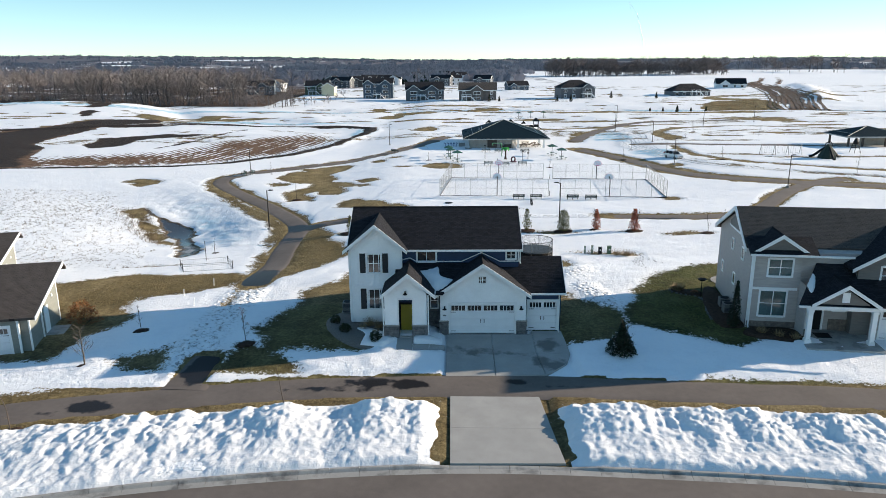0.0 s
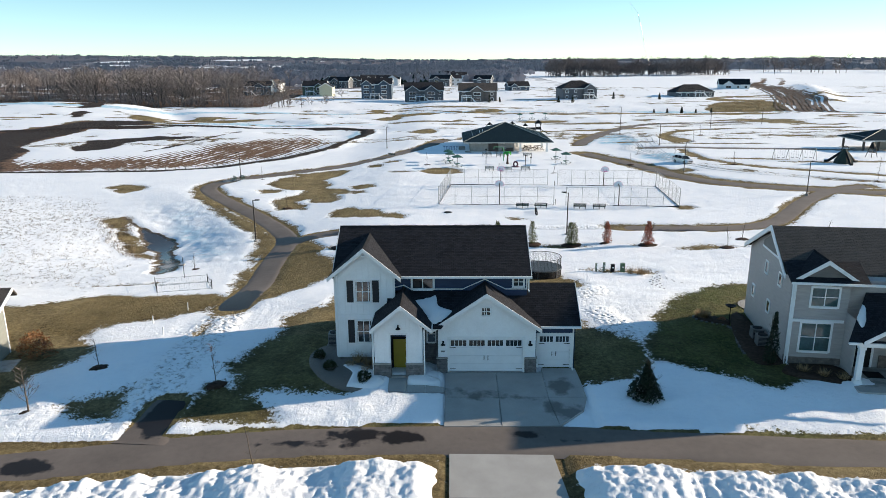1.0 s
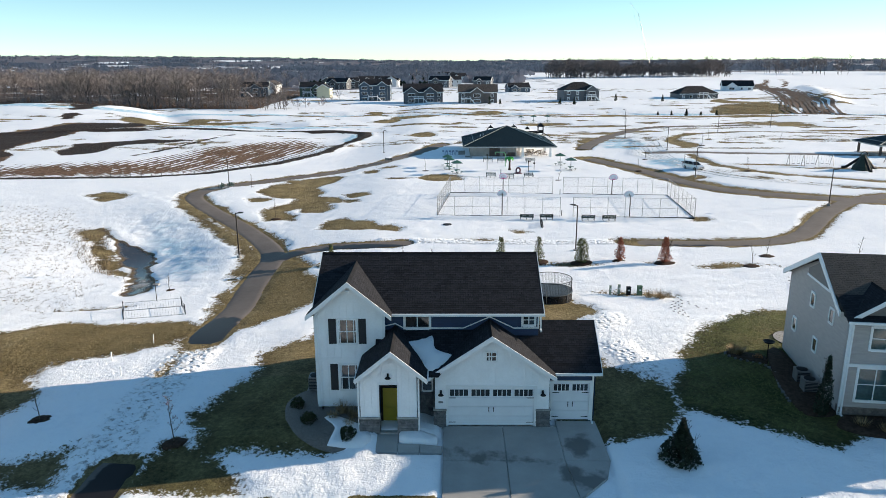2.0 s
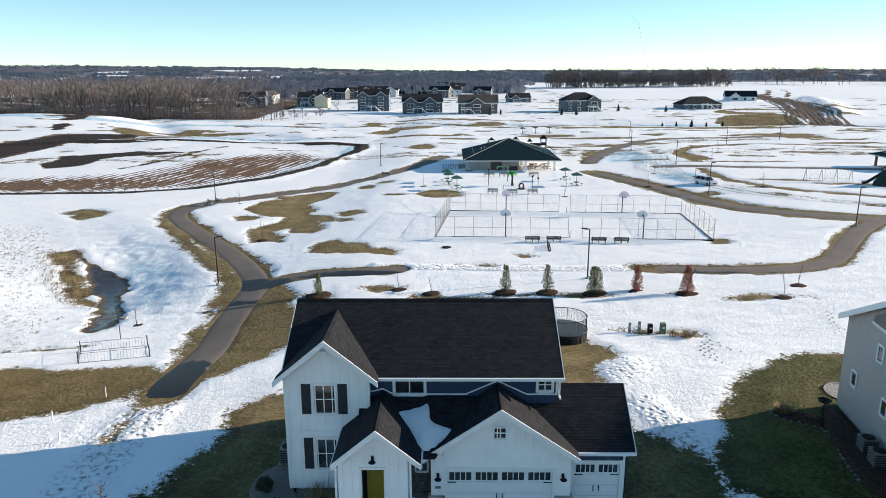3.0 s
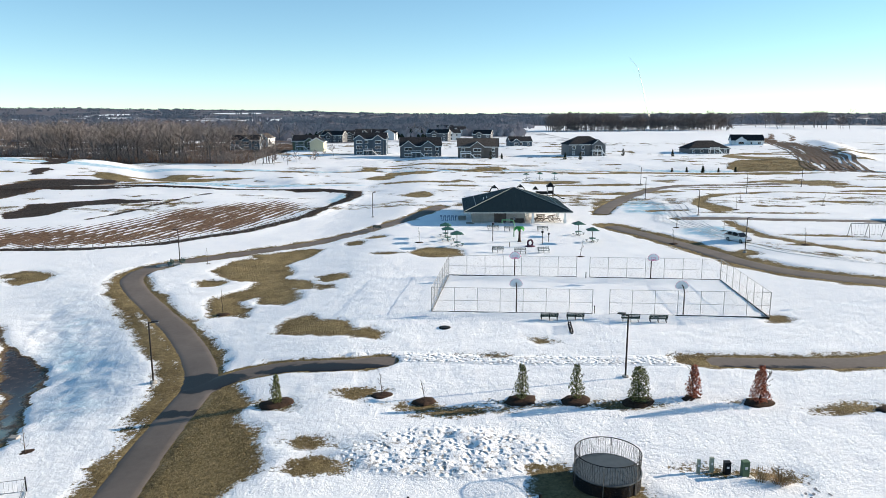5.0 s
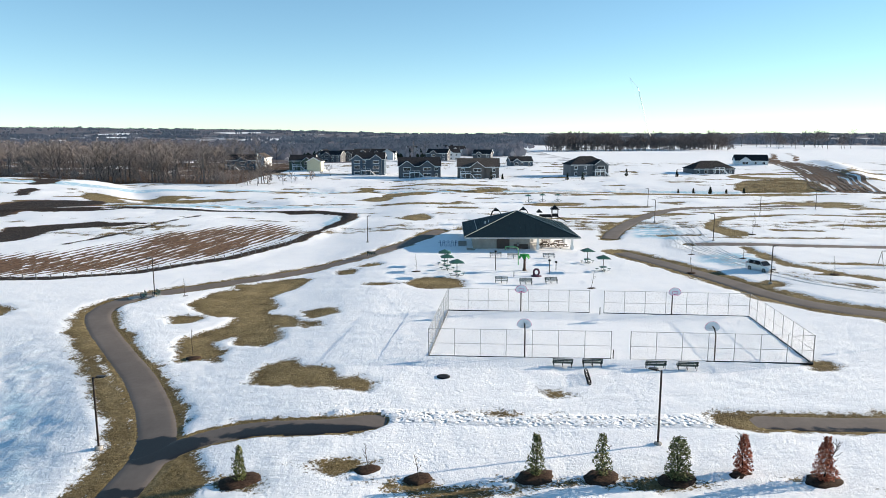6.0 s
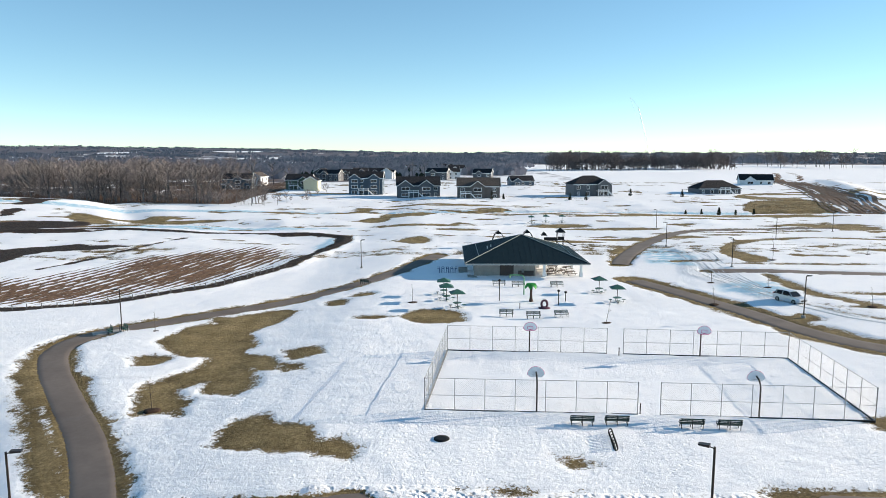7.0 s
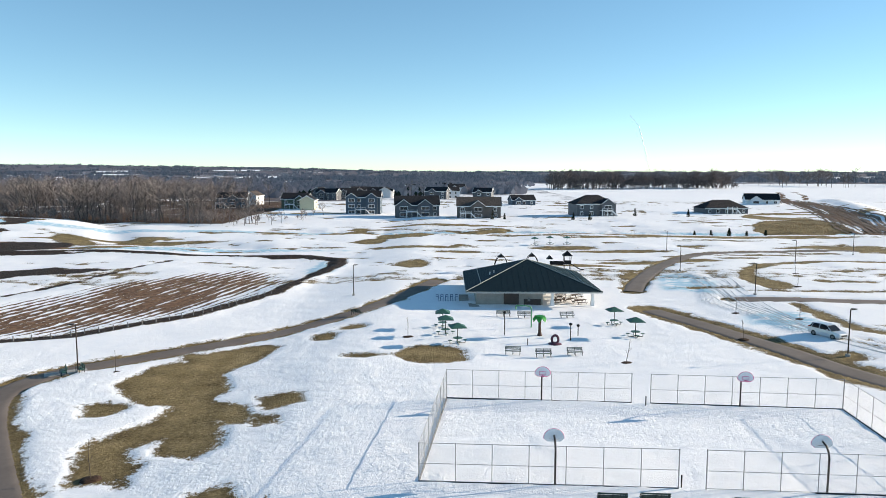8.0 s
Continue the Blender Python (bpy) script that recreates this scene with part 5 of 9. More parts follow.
    gable_roof(h, 2.43, 3.62, 3.15, 5.62, 49.2, 51.98, 51.98)
    gable_roof(h, -3.1, 1.95, 3.62, 5.24, 47.98, 51.98, 51.98)
    part("roof", Shape().slab([(-4.2, 49.0, 3.42), (-0.55, 49.0, 3.42), (1.6, 51.98, 4.97), (-4.2, 51.98, 4.97)], 0.15), M_ROOF, h)
    part("roof", Shape().slab([(4.4, 49.92, 3.15), (8.72, 49.92, 3.15), (8.72, 52.85, 5.22), (2.6, 52.85, 5.22)]), M_ROOF, h)
    part("roof", Shape().slab([(8.72, 55.78, 3.15), (5.3, 55.78, 3.15), (5.3, 52.85, 5.22), (8.72, 52.85, 5.22)]), M_ROOF, h)
    part("barge_board", Shape().prism([(49.92, 3.16), (52.85, 5.23), (55.78, 3.16), (55.78, 2.94), (52.85, 4.99), (49.92, 2.94)], 0, 8.72, 8.76), M_TRIM, h)
    # flashing along the foot of the upper wall
    fl = Shape()
    steps = [(-3.72, 5.15), (-3.1, 5.30), (-2.62, 5.02), (0.9, 5.02), (2.43, 5.72), (3.85, 5.02), (5.32, 5.02)]
    for (xa, za), (xb, zb) in zip(steps, steps[1:]):
        fl.prism([(xa, za), (xb, zb), (xb, zb + 0.07), (xa, za + 0.07)], 1, 51.92, 51.955)
    part("flashing", fl, M_TRIM, h)
    part("flashing", Shape().box(5.24, 5.33, 51.9, 52.0, 5.02, 6.0), M_TRIM, h)
    gutter(h, -3.3, 5.6, f, 6.12)
    gutter(h, 6.0, 8.75, 49.92, 3.15)
    part("gutter", Shape().box(-5.12, -4.98, 48.0, 51.2, 3.42, 3.56), M_TRIM, h)
    part("gutter", Shape().box(-1.22, -1.08, 48.0, 49.2, 3.42, 3.56), M_TRIM, h)
    downpipe(h, -4.95, 48.45, 0.0, 3.5)
    downpipe(h, -1.62, 48.45, 0.0, 3.5)
    downpipe(h, 5.42, 51.95, 4.9, 6.0)
    downpipe(h, 8.30, 50.28, -0.1, 3.0)
    downpipe(h, -7.8, 51.6, 0.1, 6.0)
    # windows
    for z0, z1 in ((4.38, 5.80), (1.45, 2.98)):
        window_unit(h, -5.85, z0, z1, 0.98, 51.3)
        shutter(h, -6.72, z0 - 0.05, z1 + 0.08, 0.44, 51.3)
        shutter(h, -4.98, z0 - 0.05, z1 + 0.08, 0.44, 51.3)
    window_unit(h, -1.82, 5.12, 5.86, 1.36, 51.95, (2, 1), 0.14)
    window_unit(h, 4.72, 5.28, 5.84, 0.62, 51.95, (2, 2), 0.13)
    window_unit(h, -1.22, 1.75, 2.9, 0.5, 50.58, (1, 2), 0.08)
    window_unit(h, 2.43, 4.02, 4.52, 0.56, 49.6, (2, 2), 0.06, "gable_vent")
    garage_door(h, 0.0, 4.88, 0.0, 2.34, 49.6, 4)
    garage_door(h, 5.98, 8.12, 0.0, 2.34, 50.28, 2)
    for x, y in ((-0.42, 49.6), (5.35, 49.6)):
        wall_lamp(h, x, y, 2.05)
    wall_lamp(h, -3.28, 48.4, 3.65)
    part("number_plate", Shape().box(-0.56, -0.3, 49.565, 49.60, 1.42, 1.52), M_GALV, h)
    part("eave_light", Shape().box(-5.80, -5.62, 50.75, 50.95, 7.62, 7.75), M_TRIM, h)
    for x, y in ((-1.2, 58.2), (1.0, 58.0), (3.2, 58.4)):
        part("roof_vent", Shape().tube((x, y, 7.0), (x, y, 7.75), 0.05), M_BLACK, h)
    return h


white_house()


def roof_snow(name, outline, seed, label):
    """A thin remnant of snow on a slope; outline of points on the roof plane."""
    pts = [Vector(p) for p in outline]
    c = sum(pts, Vector()) / len(pts)
    nrm = (pts[1] - pts[0]).cross(pts[2] - pts[0]).normalized()
    nrm = nrm if nrm.z > 0 else -nrm
    ring = [Vector(p) for p in smooth_line([tuple(p) for p in pts] + [tuple(pts[0])], 0.2)[:-1]]
    rnd = random.Random(seed)
    ring = [p + (p - c) * rnd.uniform(-0.06, 0.04) for p in ring]
    s = Shape()
    n = len(ring)
    s.v = [tuple(p + nrm * 0.01) for p in ring] + [tuple(p + (c - p) * 0.12 + nrm * 0.10) for p in ring] + [tuple(c + nrm * 0.13)]
    s.f = [(i, (i + 1) % n, n + (i + 1) % n, n + i) for i in range(n)] + [(n + i, n + (i + 1) % n, 2 * n) for i in range(n)]
    ob = part(name, s, M_SNOW, None, smooth=True)
    return tagged(ob, label, "snow", kind="stuff")


lowz = lambda y: 3.42 + (y - 49.0) * 1.55 / 2.98
roof_snow("roof_snow", [(x, y, lowz(y)) for x, y in ((-2.55, 51.1), (-1.75, 51.2), (-0.95, 51.5), (-0.75, 50.7), (-0.1, 50.35), (0.35, 50.2), (-0.2, 49.7), (-0.85, 49.25), (-1.3, 49.3), (-1.7, 50.2))], 5, "patch of old snow left on a shaded roof valley")


def neighbour_house():
    """Greige house, turned slightly; local x runs along its front."""
    h = thing("house", "greige two-storey house with white trim and dark shingle roof", "house", pose(23.0, 51.35, -0.05, 0, 0, -7.5))
    part("wall", Shape().prism([(0.0, -0.4), (9.8, -0.4), (9.8, 6.0), (4.4, 8.25), (0.9, 6.3), (0, 6.0)], 0, 0.0, 12.6), M_GREIGE, h, "greige lap-sided wall")
    part("wall", Shape().box(0.02, 3.55, -0.35, 0.5, -0.4, 6.0), M_GREIGE, h)
    part("wall", Shape().prism([(7.2, -0.4), (13.5, -0.4), (13.5, 5.4), (10.3, 7.2), (7.2, 5.4)], 1, -1.2, 3.0), M_GREY_SHAKE, h, "grey shake-sided gable wall")
    part("foundation", Shape().box(-0.03, 3.6, -0.4, 0.0, -0.5, 0.55), M_STONE_BR, h, "brown stone skirting")
    part("band_board", Shape().box(-0.04, 3.4, -0.45, -0.34, 3.12, 3.3), M_TRIM, h)
    part("corner_trim", Shape().box(-0.05, 0.1, -0.4, -0.3, 0.0, 6.0), M_TRIM, h)
    part("roof", Shape().slab([(-0.35, 0.5, 6.3), (12.9, 0.5, 6.3), (12.9, 4.4, 8.62), (-0.35, 4.4, 8.62)]), M_ROOF_BR, h, "brown-grey shingle roof slope")
    part("roof", Shape().slab([(12.9, 10.2, 5.85), (-0.35, 10.2, 5.85), (-0.35, 4.4, 8.62), (12.9, 4.4, 8.62)]), M_ROOF_BR, h, "brown-grey shingle roof slope")
    part("barge_board", Shape().prism([(0.35, 6.15), (4.4, 8.64), (10.25, 5.86), (10.25, 5.5), (4.4, 8.28), (0.35, 5.85)], 0, -0.42, -0.33), M_TRIM, h)
    part("gable_panel", Shape().prism([(2.0, 6.65), (4.4, 8.1), (6.6, 7.0), (6.6, 6.65)], 0, -0.06, 0.0), M_GREY_SHAKE, h)
    part("band_board", Shape().box(-0.08, 0.0, 2.0, 6.7, 6.5, 6.65), M_TRIM, h)
    # bay roof with its small gable
    part("roof", Shape().slab([(-0.3, -0.75, 6.02), (4.6, -0.75, 6.02), (4.6, 1.4, 6.9), (-0.3, 1.4, 6.9)], 0.15), M_ROOF, h)
    part("wall", Shape().prism([(0.5, 6.1), (3.5, 6.1), (2.0, 7.15)], 1, -0.25, 1.5), M_GREY_SHAKE, h)
    gable_roof(h, 2.0, 2.05, 6.05, 7.42, -0.45, 0.6, 3.2)
    gutter(h, -0.3, 7.0, -0.75, 6.02)
    # long front roof over porch and garage
    part("roof", Shape().slab([(2.6, -3.4, 3.0), (14.2, -3.4, 3.0), (14.2, 1.2, 6.0), (5.4, 1.2, 6.0)], 0.2), M_ROOF, h)
    gable_roof(h, 10.3, 3.7, 5.3, 7.6, -1.7, 0.4, 4.0)
    gable_roof(h, 5.7, 2.3, 3.15, 4.65, -3.7, -3.3, -0.9)
    part("wall", Shape().prism([(4.0, 3.12), (7.4, 3.12), (5.7, 4.3)], 1, -3.4, -1.5), M_GREY_SHAKE, h)
    part("vent", Shape().box(5.45, 5.95, -3.46, -3.4, 3.3, 4.05), M_TRIM, h)
    gutter(h, 2.6, 8.4, -3.4, 3.0)
    part("porch_beam", Shape().box(3.3, 8.3, -3.3, -2.9, 2.62, 2.86), M_TRIM, h)
    for x in (3.55, 7.9):
        s = Shape().box(x - 0.16, x + 0.16, -3.28, -2.96, 0.1, 2.65).box(x - 0.22, x + 0.22, -3.34, -2.9, 0.05, 0.35).box(x - 0.2, x + 0.2, -3.32, -2.92, 2.45, 2.62)
        part("porch_column", s, M_TRIM, h)
    part("porch_floor", Shape().box(3.2, 8.5, -4.4, -0.3, -0.4, 0.08), M_CONC, h)
    part("wall", Shape().box(3.55, 8.5, -0.4, 0.3, -0.2, 3.0), M_GREIGE, h)
    part("wall", Shape().prism([(3.55, -0.2), (3.55, 3.9), (3.57, 3.9), (3.57, -0.2)], 1, -2.2, 0.0), M_GREIGE, h)
    part("stone_skirt", Shape().box(5.9, 8.5, -0.48, -0.4, 0.05, 0.95), M_STONE_BR, h)
    d = new("front_door")
    d.parent = h
    part("door_leaf", Shape().box(4.35, 5.35, -0.5, -0.42, 0.1, 2.25), M_BLACK, d)
    part("door_frame", Shape().box(4.2, 4.35, -0.52, -0.4, 0.1, 2.4).box(5.35, 5.5, -0.52, -0.4, 0.1, 2.4).box(4.35, 5.35, -0.52, -0.4, 2.25, 2.4), M_TRIM, d)
    part("doormat", Shape().box(4.6, 5.7, -2.2, -1.2, 0.08, 0.10), M_BLACK, h)
    window_unit(h, 6.55, 1.7, 2.4, 0.85, -0.4, (1, 1), 0.12)
    window_unit(h, 2.05, 4.25, 5.5, 1.65, -0.35, (2, 2), 0.13, glass=M_TEALGLASS)
    window_unit(h, 1.75, 1.05, 3.0, 1.85, -0.35, (2, 2), 0.13, glass=M_TEALGLASS)
    window_unit(h, 9.2, 4.15, 5.35, 0.8, -1.2, (1, 2), 0.13)
    window_unit(h, 11.2, 4.15, 5.35, 0.8, -1.2, (1, 2), 0.13)
    part("wall", Shape().prism([(8.5, -0.3), (8.9, -0.3), (8.9, 2.3), (13.6, 2.3), (13.6, -0.3), (14.0, -0.3), (14.0, 3.2), (8.5, 3.2)], 1, -2.0, -1.7), M_GREIGE, h)
    part("wall", Shape().box(8.5, 8.7, -1.7, 0.3, -0.3, 3.2), M_GREIGE, h)
    garage_door(h, 8.9, 13.6, 0.0, 2.3, -2.0, 4)
    side = pose(0, 0, 0, 0, 0, -90)
    for yy, zz in ((2.3, 5.2), (5.4, 5.2), (4.2, 2.55), (8.0, 2.55)):
        window_unit(h, -yy, zz - 0.4, zz + 0.4, 0.55, 0.0, (1, 1), 0.1, turn=side)
    downpipe(h, 0.12, -0.4, 0.0, 6.0)
    return h


neighbour_house()
u = lambda x, y: (Matrix.Translation((23.0, 51.35, -0.05)) @ Euler((0, 0, radians(-7.5))).to_matrix().to_4x4()) @ Vector((x, y, 3.0 + (y + 3.4) * 3.0 / 4.6))
roof_snow("roof_snow", [u(3.5, -1.9), u(4.15, -0.9), u(4.3, -1.1), u(4.0, -2.1), u(3.65, -2.5)], 8, "small snow remnant on a dark roof")


def west_house(x, y, z, turn, label):
    """Single-storey house whose gable end faces the park; local x runs along its front, ending at 0."""
    h = thing("house", label, "house", pose(x, y, z, 0, 0, turn))
    part("wall", Shape().prism([(0, -0.6), (6.3, -0.6), (6.3, 4.42), (0, 2.5)], 0, -14.0, 0.0), M_SAGE, h, "sage-grey lap-sided wall")
    part("wall", Shape().prism([(6.3, -0.6), (13.0, -0.6), (13.0, 2.5), (6.6, 4.4), (6.3, 4.4)], 0, -14.0, -3.4), M_SAGE, h, "sage-grey lap-sided wall")
    part("wall", Shape().prism([(-6.8, -0.6), (-6.2, -0.6), (-6.2, 1.9), (-1.3, 1.9), (-1.3, -0.6), (-0.6, -0.6), (-0.6, 2.45), (-6.8, 2.45)], 1, -0.25, -0.02), M_SAGE, h)
    part("roof", Shape().slab([(-14.4, -0.45, 2.60), (0.6, -0.45, 2.60), (0.6, 6.8, 4.75), (-14.4, 6.8, 4.75)]), M_ROOF_BR, h, "grey-brown shingle roof slope")
    part("roof", Shape().slab([(-3.0, 13.45, 2.60), (-14.4, 13.45, 2.60), (-14.4, 6.8, 4.75), (-3.0, 6.8, 4.75)]), M_ROOF_BR, h, "grey-brown shingle roof slope")
    part("roof", Shape().slab([(0.6, 7.5, 4.1), (-3.0, 7.5, 4.1), (-3.0, 6.8, 4.75), (0.6, 6.8, 4.75)]), M_ROOF_BR, h, "grey-brown shingle roof slope")
    part("barge_board", Shape().prism([(-0.45, 2.61), (6.8, 4.76), (6.8, 4.50), (-0.45, 2.35)], 0, 0.6, 0.65), M_TRIM, h)
    part("downspout", Shape().box(0.0, 0.09, 2.35, 2.45, -0.4, 3.1), M_TRIM, h)
    gable_roof(h, -5.2, 3.0, 2.65, 3.9, -0.7, 0.9, 3.6, M_ROOF)
    garage_door(h, -6.2, -1.3, -0.4, 1.9, -0.25, 4)
    part("corner_trim", Shape().box(-0.72, -0.58, -0.32, -0.2, -0.5, 2.5), M_TRIM, h)
    part("corner_trim", Shape().box(-0.05, 0.04, -0.04, 0.1, -0.5, 2.6), M_TRIM, h)
    part("corner_trim", Shape().box(-0.05, 0.04, 6.2, 6.34, -0.5, 4.3), M_TRIM, h)
    part("side_door", Shape().box(0.0, 0.05, 3.0, 3.9, 0.1, 2.15), M_TRIM, h)
    part("side_vent", Shape().box(0.0, 0.08, 4.9, 5.1, 2.4, 2.65), M_TRIM, h)
    part("side_stoop", Shape().box(0.0, 1.3, 2.6, 4.6, -0.6, 0.1), M_CONC, h)
    gutter(h, -14.4, -7.2, -0.45, 2.72)
    return h


west_house(-30.5, 46.9, -0.1, 12, "single-storey sage-grey house with a grey shingle roof")
west_house(-44.1, 63.4, -1.6, 12, "pale single-storey house half hidden behind another roof")
# ---- plants ----
def prisms(p0, p1, r0, r1, n=3):
    """Many thin tapered limbs at once; arrays of ends and radii."""
    p0, p1, r0, r1 = (np.asarray(v, float) for v in (p0, p1, r0, r1))
    d = p1 - p0
    d /= np.linalg.norm(d, axis=1)[:, None] + 1e-9
    ref = np.where(np.abs(d[:, 2:3]) < 0.9, np.array([[0, 0, 1.0]]), np.array([[1.0, 0, 0]]))
    s = np.cross(d, ref)
    s /= np.linalg.norm(s, axis=1)[:, None]
    u = np.cross(s, d)
    ring = [(s * math.cos(2 * math.pi * i / n) + u * math.sin(2 * math.pi * i / n)) for i in range(n)]
    V = np.stack([p0 + q * r0[:, None] for q in ring] + [p1 + q * r1[:, None] for q in ring], 1)
    k = np.arange(len(p0))[:, None] * 2 * n
    F = np.concatenate([np.concatenate([k + i, k + (i + 1) % n, k + n + (i + 1) % n, k + n + i], 1) for i in range(n)])
    return V.reshape(-1, 3), F


def limbs(rnd, height, spread=0.35, trunk_r=0.06, first=0.25, forks=(12, 6), lean=0.0, up=0.7, twig=0.012):
    """Ends and radii of a bare tree's trunk, limbs and twigs, standing at the origin."""
    segs = []
    p, d, r = np.zeros(3), np.array([lean, 0, 1.0]), trunk_r
    spine = [p]
    n = 7
    for i in range(n):
        q = p + d / np.linalg.norm(d) * height / n
        r2 = trunk_r * (1 - (i + 1) / n) ** 0.8 + twig * 0.8
        segs.append((p, q, r, r2))
        p, r = q, r2
        spine.append(p)
        d = d + np.array([rnd.uniform(-0.12, 0.12), rnd.uniform(-0.12, 0.12), 0.1])
    for b in range(forks[0]):
        h = first + (0.97 - first) * (b + rnd.random()) / forks[0]
        i = min(int(h * n), n - 1)
        base = spine[i] + (spine[i + 1] - spine[i]) * (h * n - i)
        a = rnd.uniform(0, 2 * math.pi)
        ln = height * spread * (1.15 - h) ** 0.6 * rnd.uniform(0.6, 1.1)
        dr = np.array([math.cos(a), math.sin(a), up * rnd.uniform(0.7, 1.4)])
        dr /= np.linalg.norm(dr)
        mid = base + dr * ln * 0.5
        tip = mid + (dr + np.array([0, 0, 0.35])) * ln * 0.5
        rb = max(trunk_r * (1 - h) * 0.45, twig)
        segs += [(base, mid, rb, rb * 0.65), (mid, tip, rb * 0.65, twig * 0.5)]
        for k in range(forks[1]):
            f = rnd.uniform(0.25, 0.95)
            s0 = base + (mid - base) * f * 2 if f < 0.5 else mid + (tip - mid) * (f * 2 - 1)
            dt = dr + np.array([rnd.uniform(-0.8, 0.8), rnd.uniform(-0.8, 0.8), rnd.uniform(0, 0.8)])
            segs.append((s0, s0 + dt / np.linalg.norm(dt) * ln * rnd.uniform(0.25, 0.5), twig, twig * 0.4))
    return [np.array(c) for c in zip(*segs)]


def bare_tree(x, y, height, label, seed, spread=0.3, trunk_r=0.035, forks=(14, 5), mat=None, mulch=0.55, group="", leaves=None):
    rnd = random.Random(seed)
    z = level(x, y)
    t = thing("tree", label, "tree", pose(x, y, z), group)
    p0, p1, r0, r1 = limbs(rnd, height, spread, trunk_r, 0.22, forks)
    V, F = prisms(p0[:7], p1[:7], r0[:7], r1[:7], 6)
    trunk = new("trunk", raw_mesh("trunk", V, F, mat or M_BARK))
    trunk.parent = t
    V, F = prisms(p0[7:], p1[7:], r0[7:], r1[7:], 3)
    crown = new("crown", raw_mesh("crown", V, F, mat or M_TWIG))
    crown.parent = t
    if leaves:
        s = Shape()
        tips = p1[7:]
        for k in range(leaves[0]):
            c = tips[rnd.randrange(len(tips))] + np.array([rnd.gauss(0, 0.06) for _ in range(3)])
            leaf(s, c, rnd, 0.05)
        part("leaves", s, leaves[1], t)
    if mulch:
        mulch_ring(t, mulch, rnd)
    return t


def mulch_ring(t, r, rnd):
    """A ragged, nearly flat ring of bark round a stem."""
    s = Shape()
    n = 22
    wob = [1 + 0.16 * math.sin(2 * math.pi * i / n * 2 + rnd.uniform(0, 1)) + rnd.uniform(-0.10, 0.10) for i in range(n)]
    for k, (f, z) in enumerate(((1.08, 0.02), (1.0, 0.13), (0.6, 0.165), (0.12, 0.19))):
        s.v += [(r * f * w * math.cos(2 * math.pi * i / n), r * f * w * math.sin(2 * math.pi * i / n), z + rnd.uniform(-0.02, 0.02)) for i, w in enumerate(wob)]
    for k in range(3):
        s.f += [(k * n + i, k * n + (i + 1) % n, (k + 1) * n + (i + 1) % n, (k + 1) * n + i) for i in range(n)]
    s.f.append(tuple(range(3 * n, 4 * n)))
    return part("mulch_ring", s, M_MULCH, t, smooth=True)


def leaf(s, c, rnd, size):
    a, b = rnd.uniform(0, 6.28), rnd.uniform(-0.9, 0.9)
    d = Vector((math.cos(a) * math.cos(b), math.sin(a) * math.cos(b), math.sin(b)))
    e = Vector((-math.sin(a), math.cos(a), rnd.uniform(-0.5, 0.5))).normalized()
    c = Vector(c)
    s.poly([c - d * size, c + e * size * 0.55, c + d * size, c - e * size * 0.55])


def make_leaf(name, c0, c1):
    m, t, p = nodes_of(name, 0.7, 0.2)
    g = t.nodes.new("ShaderNodeNewGeometry")
    t.links.new(ramp(t, g.outputs["Random Per Island"], [(0.0, c0), (1.0, c1)]), p.inputs["Base Color"])
    p.inputs["Subsurface Weight"].default_value = 0.0
    return m


M_NEEDLE = make_leaf("green_foliage", (0.065, 0.08, 0.028), (0.19, 0.20, 0.08))
M_RUSSET = make_leaf("russet_leaves", (0.22, 0.055, 0.03), (0.45, 0.15, 0.085))
M_SPRUCE = make_leaf("dark_spruce_needles", (0.010, 0.018, 0.010), (0.035, 0.05, 0.028))
M_STRAW = make_leaf("straw_stalks", (0.20, 0.13, 0.065), (0.42, 0.29, 0.16))
M_RUST = make_leaf("rusty_brush", (0.16, 0.065, 0.025), (0.33, 0.15, 0.06))
M_BOX = make_leaf("dark_evergreen_leaves", (0.012, 0.020, 0.008), (0.045, 0.055, 0.02))


def leafy_tree(x, y, height, radius, mat, label, seed, clumps=900, size=0.085, shape=0.85, mulch=1.05, base=0.1, group="", cat="tree"):
    """Upright young tree: stem, limbs and a crown of separate leaves with gaps."""
    rnd = random.Random(seed)
    t = thing("tree", label, cat, pose(x, y, level(x, y)), group)
    p0, p1, r0, r1 = limbs(rnd, height, radius / height * 1.1, 0.045, base, (26, 4), 0.0, 0.8)
    V, F = prisms(p0[:7], p1[:7], r0[:7], r1[:7], 6)
    o = new("trunk", raw_mesh("trunk", V, F, M_BARK))
    o.parent = t
    V, F = prisms(p0[7:], p1[7:], r0[7:], r1[7:], 3)
    o = new("crown_frame", raw_mesh("crown_frame", V, F, M_BARK))
    o.parent = t
    s = Shape()
    lobes = [(rnd.uniform(0, 6.28), rnd.uniform(0.1, 1), rnd.uniform(0.55, 1.15)) for _ in range(9)]
    for k in range(clumps):
        h = base + (1 - base) * rnd.random() ** 1.15
        a = rnd.uniform(0, 6.28)
        grow = 1.0
        for la, lh, lg in lobes:
            if math.cos(a - la) > 0.6 and abs(h - lh) < 0.15:
                grow = lg
        prof = (min(1.0, (h - base) / 0.12 + 0.35)) * max(0.05, (1 - h)) ** (1 - shape + 0.18) * (0.75 + 0.4 * (1 - h))
        r = radius * prof * grow * rnd.random() ** 0.45
        leaf(s, (r * math.cos(a), r * math.sin(a), h * height + rnd.gauss(0, 0.05)), rnd, size * rnd.uniform(0.6, 1.3))
    part("crown", s, mat, t)
    if mulch:
        mulch_ring(t, mulch, rnd)
    return t


